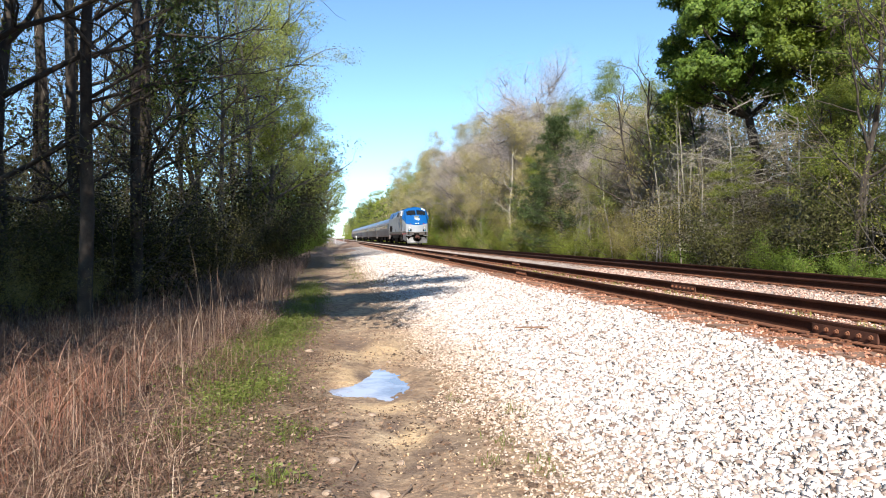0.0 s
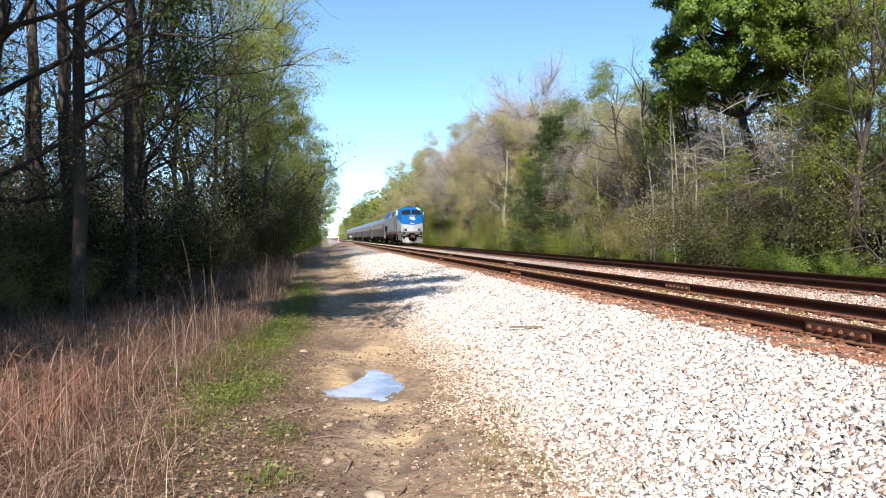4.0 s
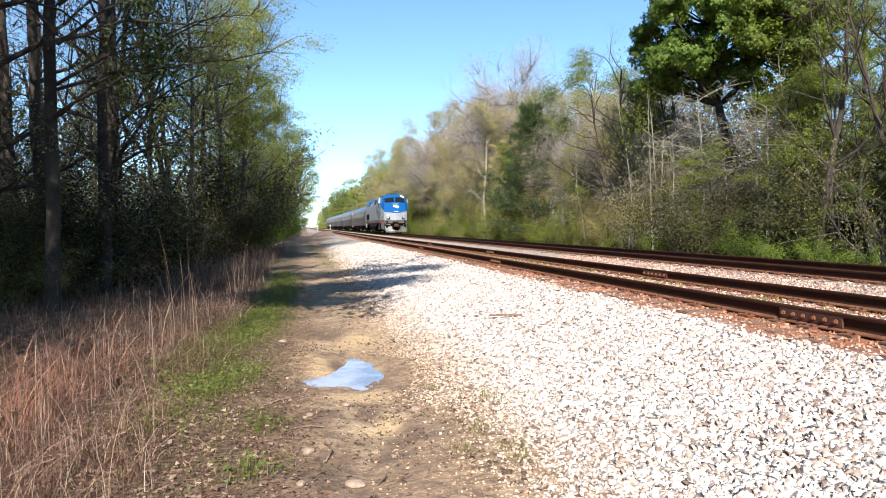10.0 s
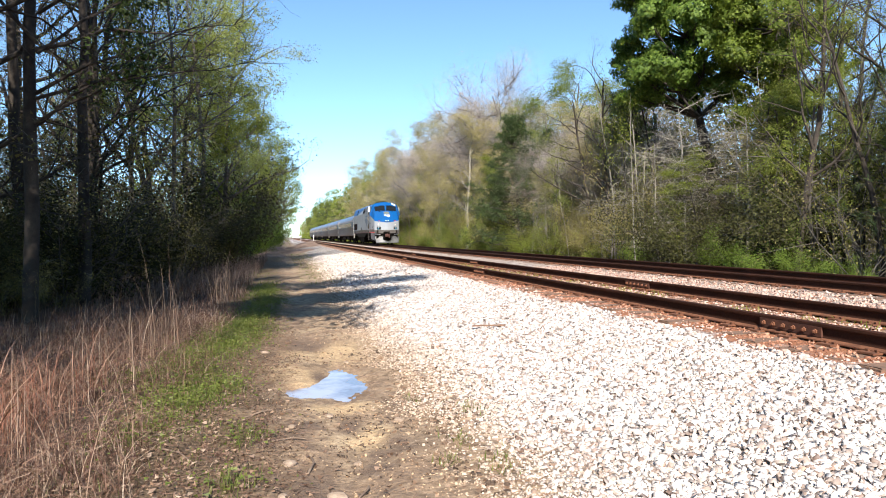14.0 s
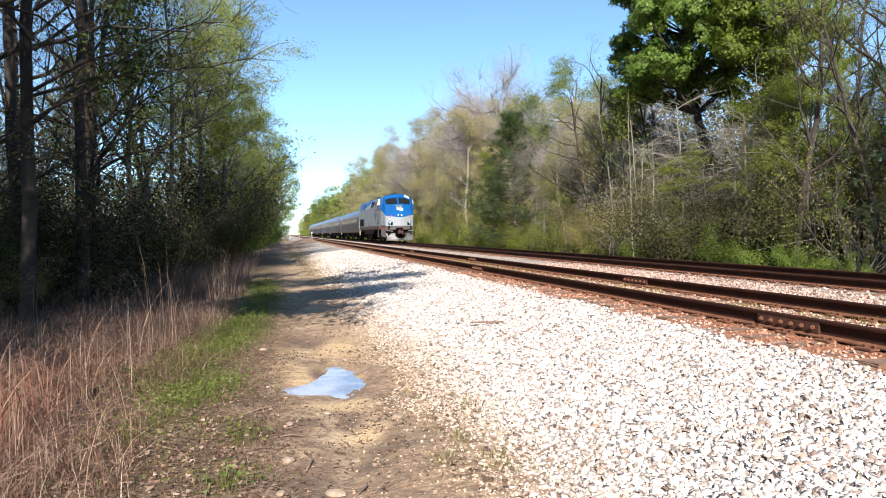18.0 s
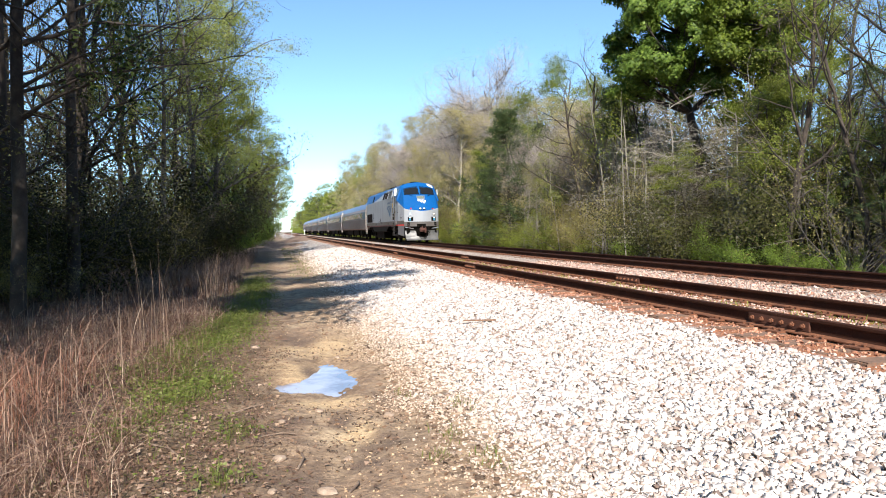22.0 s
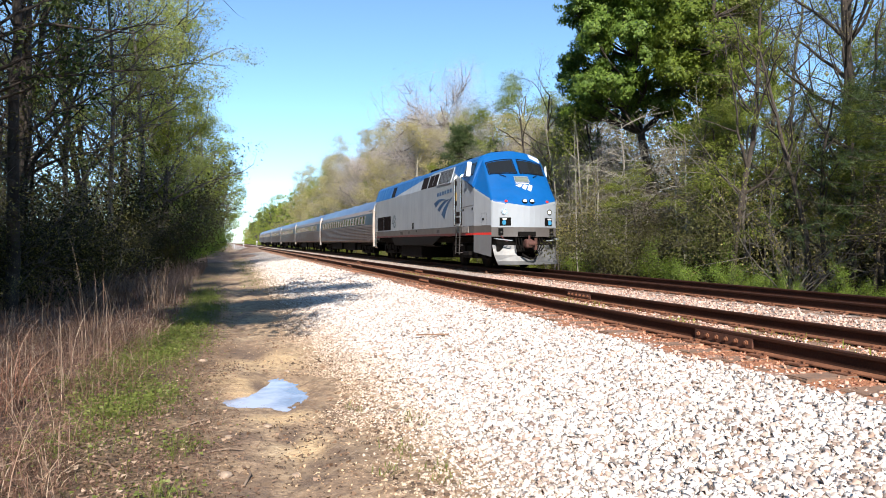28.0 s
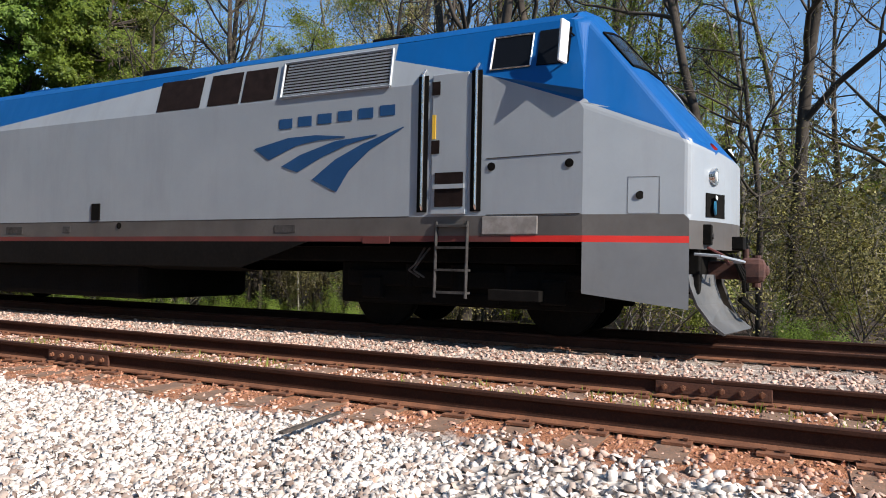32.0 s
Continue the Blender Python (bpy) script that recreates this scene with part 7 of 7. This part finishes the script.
        tube_path(bm, [(sg * 0.98, -3.60, 1.2), (sg * 0.94, -3.82, 1.08), (sg * 0.85, -3.86, 0.98), (sg * 0.72, -3.80, 1.05)], 0.016, 6)
        part("hose", bm, RED_DULL if sg < 0 else BLACK, lo)
        bm = B()
        tube_path(bm, [(sg * 1.18, -3.5, 1.1), (sg * 1.2, -3.78, 1.08), (sg * 0.72, -4.02, 1.02), (sg * 0.68, -3.9, 1.02)], 0.018, 6)
        part("cut_lever", bm, SILVER, lo)
        for i in range(3):
            bm = B()
            tube_path(bm, [(sg * (0.3 + 0.1 * i), -3.86, 1.12), (sg * (0.32 + 0.1 * i), -4.0, 0.9 - 0.05 * i), (sg * (0.24 + 0.08 * i), -4.0, 0.65)], 0.022, 6)
            part("air_hose", bm, BLACK, lo)
    bm = B()
    slab(bm, [nose(-0.18, 0.42, 0.022), nose(0.24, 0.42, 0.022), nose(0.24, 0.50, 0.022), nose(-0.18, 0.50, 0.022)], (0, 0.01, -0.01))
    nbd = part("number_board", bm, BOARD, lo, "grey-green number board with a pale frame")
    bm = B()
    lp = [nose(-0.20, 0.41, 0.024), nose(0.26, 0.41, 0.024), nose(0.26, 0.51, 0.024), nose(-0.20, 0.51, 0.024)]
    tube_path(bm, lp + lp[:1], 0.012, 5)
    part("frame", bm, SILVER, nbd)
    bm = B()
    slab(bm, [nose(-0.20, 0.385, 0.022), nose(0.22, 0.385, 0.022), nose(0.22, 0.397, 0.022), nose(-0.20, 0.397, 0.022)], (0, 0.004, -0.004))
    part("name_bar", bm, WHITE, lo)
    for i in range(3):
        bm = B()
        a = -0.22 + 0.16 * i
        slab(bm, [nose(a, 0.345 - 0.035 * i, 0.02), nose(a + 0.10, 0.315 - 0.035 * i, 0.02), nose(a + 0.22, 0.365 - 0.01 * i, 0.02), nose(a + 0.12, 0.372, 0.02)], (0, 0.004, -0.004))
        part("emblem_blade", bm, WHITE, lo, "white swept emblem blade")
    # sun glare on the cab roof, drawn as a white plate
    bm = B()
    slab(bm, [nose(0.62, 0.93, 0.02), nose(0.97, 0.90, 0.02), nose(0.95, 0.99, 0.03), nose(0.6, 1.0, 0.03)], (0, 0.03, -0.03))
    part("roof_glare", bm, WHITE, lo, "white plate standing for sun glare on the cab roof")
    # pilot plough: a V of curved plates
    bm = B()
    prof = [(-3.50, 0.86), (-3.52, 0.72), (-3.60, 0.50), (-3.75, 0.29), (-3.90, 0.17)]
    for sg in (-1, 1):
        for (s0, z0), (s1, z1) in zip(prof, prof[1:]):
            in0 = 0.42 if z0 > 0.45 else 0.0
            in1 = 0.42 if z1 > 0.45 else 0.0
            w0, w1 = 1.25 - 0.12 * (1.0 - z0), 1.25 - 0.12 * (1.0 - z1)
            bm.faces.new([bm.verts.new(p) for p in ((sg * in0, s0 - 0.16, z0), (sg * w0, s0 + 0.06, z0), (sg * w1, s1 + 0.06, z1), (sg * in1, s1 - 0.16, z1))])
    bmesh.ops.remove_doubles(bm, verts=bm.verts, dist=0.003)
    bmesh.ops.solidify(bm, geom=bm.faces[:], thickness=0.03)
    part("pilot_plough", bm, SCUFFED, lo, "scuffed silver pilot plough")
    bm = B()
    box(bm, -1.1, 1.1, -3.55, -3.0, 0.62, 1.18, 0.02)
    part("buffer_beam", bm, BLACK, lo)
    # black box painted for the dark inside of the walkway hole
    bm = B()
    box(bm, -0.42, 0.22, -3.99, -3.8, 1.18, 1.34, 0.01)
    part("hole_shade_box", bm, BLACK, lo)
    bm = B()
    box(bm, -0.13, 0.13, -4.0, -3.2, 0.80, 1.04, 0.04)
    box(bm, -0.26, 0.02, -4.24, -3.92, 0.76, 1.08, 0.08)
    box(bm, 0.06, 0.24, -4.12, -3.9, 0.78, 1.04, 0.06)
    box(bm, -0.2, 0.1, -4.28, -4.12, 0.84, 1.0, 0.06)
    cyl(bm, (0.15, -4.12, 0.70), (0.15, -4.12, 1.12), 0.055)
    cyl(bm, (-0.05, -4.0, 1.06), (-0.05, -4.0, 1.2), 0.04)
    part("coupler", bm, COUPLER, lo, "rust-brown knuckle coupler")
    bm = B()
    tube_path(bm, [(-0.3, -3.95, 0.55), (-0.1, -4.1, 0.40), (0.12, -4.1, 0.38), (0.3, -3.95, 0.55)], 0.035, 7)
    part("air_hose", bm, BLACK, lo)
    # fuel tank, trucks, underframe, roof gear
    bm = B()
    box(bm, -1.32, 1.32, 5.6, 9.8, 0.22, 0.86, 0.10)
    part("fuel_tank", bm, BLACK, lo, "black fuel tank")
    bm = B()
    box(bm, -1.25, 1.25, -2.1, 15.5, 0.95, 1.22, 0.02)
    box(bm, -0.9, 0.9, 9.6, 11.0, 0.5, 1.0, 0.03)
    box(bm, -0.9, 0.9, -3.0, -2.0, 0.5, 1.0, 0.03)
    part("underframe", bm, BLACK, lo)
    axles = []
    for y in (-0.40, 12.75):
        truck(lo, y, 2.75, 0.62, 1.02, 0.51)
        for d in (-1.37, 1.37):
            axles.append(wheelset(lo, y + d, 0.51))
    for y0, y1, x0, x1, h in ((0.9, 1.5, -0.5, 0.5, 0.09), (5.6, 6.6, -0.6, 0.6, 0.10), (9.0, 10.2, -0.6, 0.6, 0.035), (12.5, 14.2, -0.6, 0.6, 0.03), (-1.3, -0.7, -0.3, 0.3, 0.10)):
        bm = B()
        box(bm, x0, x1, y0, y1, 4.38, 4.42 + h, 0.03)
        part("roof_hatch", bm, BLACK if h > 0.08 else BLUE, lo)
    for s in (15.45, 15.1):
        for sg in (-1, 1):
            bm = B()
            tube_path(bm, [(sg * 1.5, s, 0.6), (sg * 1.56, s, 0.75), (sg * 1.56, s, 3.2), (sg * 1.5, s, 3.3)], 0.02, 6)
            part("handrail", bm, CHROME, lo)
    bm = B()
    box(bm, -0.6, 0.6, REAR, REAR + 0.35, 1.2, 3.3, 0.05)
    box(bm, -0.15, 0.15, REAR, REAR + 0.6, 0.8, 1.05, 0.03)
    part("end_diaphragm", bm, BLACK, lo)
    return lo, axles


# ---- coaches ----
CAR_HALF = [(1.46, 0.95), (1.50, 1.02)]
for i in range(9):
    CAR_HALF += [(1.535, 1.06 + 0.105 * i), (1.55, 1.085 + 0.105 * i), (1.535, 1.11 + 0.105 * i), (1.52, 1.135 + 0.105 * i)]
CAR_HALF += [(1.545, 2.02), (1.545, 2.06), (1.54, 2.12), (1.48, 2.72), (1.465, 2.80), (1.455, 2.84), (1.37, 3.05), (1.26, 3.24), (1.12, 3.42), (0.94, 3.57), (0.72, 3.70), (0.45, 3.79), (0.0, 3.84)]
CAR_LEN = 25.4


CREAM = surf("cream_grey_paint", (0.36, 0.31, 0.28), (0.50, 0.45, 0.41), 1.6, 0.6, 0, 0, (0.25, 0.21, 0.18), 14)
STRIP = surf("dull_pinkish_strip", (0.20, 0.165, 0.155), (0.30, 0.26, 0.245), 2.0, 0.55, 0.2, 0, (0.16, 0.13, 0.12), 15)


def coach():
    ca = new("passenger_coach")
    tagged(ca, "stainless steel passenger coach with ribbed sides and dark windows", "train coach", "coaches of the train")
    prof = [(-x, z) for x, z in CAR_HALF] + [(x, z) for x, z in CAR_HALF[::-1][1:]]
    ys = [0.0, 0.35, CAR_LEN - 0.35, CAR_LEN]
    sc = [0.93, 1.0, 1.0, 0.93]
    V, F, I = [], [], []
    for y, k in zip(ys, sc):
        V += [(x * k, y, z if z < 3 else 3 + (z - 3) * (1 if k == 1 else 0.9)) for x, z in prof]
    n = len(prof)
    for j in range(3):
        for i in range(n - 1):
            F.append((j * n + i, j * n + i + 1, (j + 1) * n + i + 1, (j + 1) * n + i))
            z = (prof[i][1] + prof[i + 1][1]) / 2
            I.append(1 if z > 3.1 else 3 if 2.81 < z else 3 if 2.02 < z < 2.07 else 2 if 2.06 < z < 2.82 else 0)
    body = link("body", mesh_np("body", V, F, [STAINLESS, SKY_ROOFSTEEL, COACH_BAND, STRIP], False, I), ca)
    for y, d in ((0.0, -1), (CAR_LEN, 1)):
        bm = B()
        pts = [(x * 0.93, y, z if z < 3 else 3 + (z - 3) * 0.9) for x, z in prof[4::4]]
        slab(bm, pts, (0, d * 0.04, 0))
        part("end_wall", bm, CREAM, ca, "cream-grey end wall")
    for sg in (-1, 1):
        for i in range(19):
            y = 2.4 + 1.14 * i
            bm = B()
            slab(bm, [(sg * 1.548, y, 2.16), (sg * 1.548, y + 0.86, 2.16), (sg * 1.496, y + 0.86, 2.68), (sg * 1.496, y, 2.68)], (-sg * 0.03, 0, 0))
            wi = part("window", bm, CARGLASS, ca)
            bm = B()
            q = [(sg * 1.552, y, 2.15), (sg * 1.552, y + 0.86, 2.15), (sg * 1.499, y + 0.86, 2.69), (sg * 1.499, y, 2.69)]
            tube_path(bm, q + q[:1], 0.013, 4)
            part("window_frame", bm, STRIP, wi)
        for y in (0.55, CAR_LEN - 1.5):
            bm = B()
            slab(bm, [(sg * 1.56, y, 1.0), (sg * 1.56, y + 0.95, 1.0), (sg * 1.42, y + 0.95, 3.0), (sg * 1.42, y, 3.0)], (-sg * 0.05, 0, 0))
            dr = part("door", bm, STAINLESS, ca, "stainless vestibule door")
            bm = B()
            slab(bm, [(sg * 1.485, y + 0.25, 2.2), (sg * 1.485, y + 0.7, 2.2), (sg * 1.446, y + 0.7, 2.75), (sg * 1.446, y + 0.25, 2.75)], (sg * 0.016, 0, 0))
            part("door_window", bm, CARGLASS, dr)
    for y in (-0.25, CAR_LEN):
        bm = B()
        box(bm, -0.62, 0.62, y, y + 0.25, 1.1, 3.25, 0.06)
        part("end_diaphragm", bm, CREAM, ca, "pale end diaphragm")
    for sg in (-1, 1):
        bm = B()
        tube_path(bm, [(sg * 1.36, 0.0, 0.7), (sg * 1.40, 0.0, 1.6), (sg * 1.38, 0.0, 2.9), (sg * 1.24, 0.02, 3.3)], 0.10, 8)
        part("corner_post", bm, CREAM, ca, "pale corner post")
    bm = B()
    box(bm, -1.2, 1.2, 5.5, 19.9, 0.42, 0.96, 0.05)
    box(bm, -1.35, 1.35, 7.0, 10.5, 0.38, 0.95, 0.04)
    box(bm, -1.35, 1.35, 13.0, 17.0, 0.40, 0.95, 0.04)
    box(bm, -1.2, 1.2, 0.2, 25.2, 0.80, 0.97, 0.02)
    part("underframe", bm, BLACK, ca)
    axles = []
    for y in (3.6, CAR_LEN - 3.6):
        truck(ca, y, 2.6, 0.50, 1.0, 0.46)
        for d in (-1.3, 1.3):
            axles.append(wheelset(ca, y + d, 0.46))
    bm = B()
    for y in (3.0, 8.0, 13.0, 18.0, 22.5):
        box(bm, -0.35, 0.35, y, y + 0.9, 3.8, 3.9, 0.03)
    part("roof_vents", bm, SKY_ROOFSTEEL, ca)
    return ca, axles


LOCO, LOCO_AXLES = locomotive()
LOCO.location = (TRACK_X, 84.3, RAIL_Z)
FIRST_CAR = 16.6
CAR0, CAR_AXLES = coach()
CAR0.location = (TRACK_X, 84.3 + FIRST_CAR, RAIL_Z)
CARS = [CAR0]
for k in range(1, 6):
    CARS.append(copy_thing(CAR0, pose(TRACK_X, 84.3 + FIRST_CAR + 25.95 * k, RAIL_Z)))


# ---- movement ----
SPEED_POLY = (-46.6010, 156.2036, -214.5743, 31.1328, -6.0799, 84.2904)


def train_y(t):
    u, y = t / 32.0, 0.0
    for c in SPEED_POLY:
        y = y * u + c
    return y


def motions():
    times = [0.0] + [0.5 * i for i in range(1, 65)]
    for ob, back in [(LOCO, 0.0)] + [(c, FIRST_CAR + 25.95 * k) for k, c in enumerate(CARS)]:
        walk(ob, [(t, pose(TRACK_X, train_y(t) + back, RAIL_Z)) for t in times])
    ticks, last = [0.0], train_y(0.0)
    for i in range(1, 960):
        t = i / 30.0
        if last - train_y(t) > 0.5:
            ticks.append(t)
            last = train_y(t)
    ticks.append(32.0)
    for axles, r in ((LOCO_AXLES, 0.51), (CAR_AXLES, 0.46)):
        for ax in axles:
            y, z = ax.location.y, ax.location.z
            walk(ax, [(t, pose(0, y, z, math.degrees((train_y(0.0) - train_y(t)) / r), 0, 0)) for t in ticks])


motions()
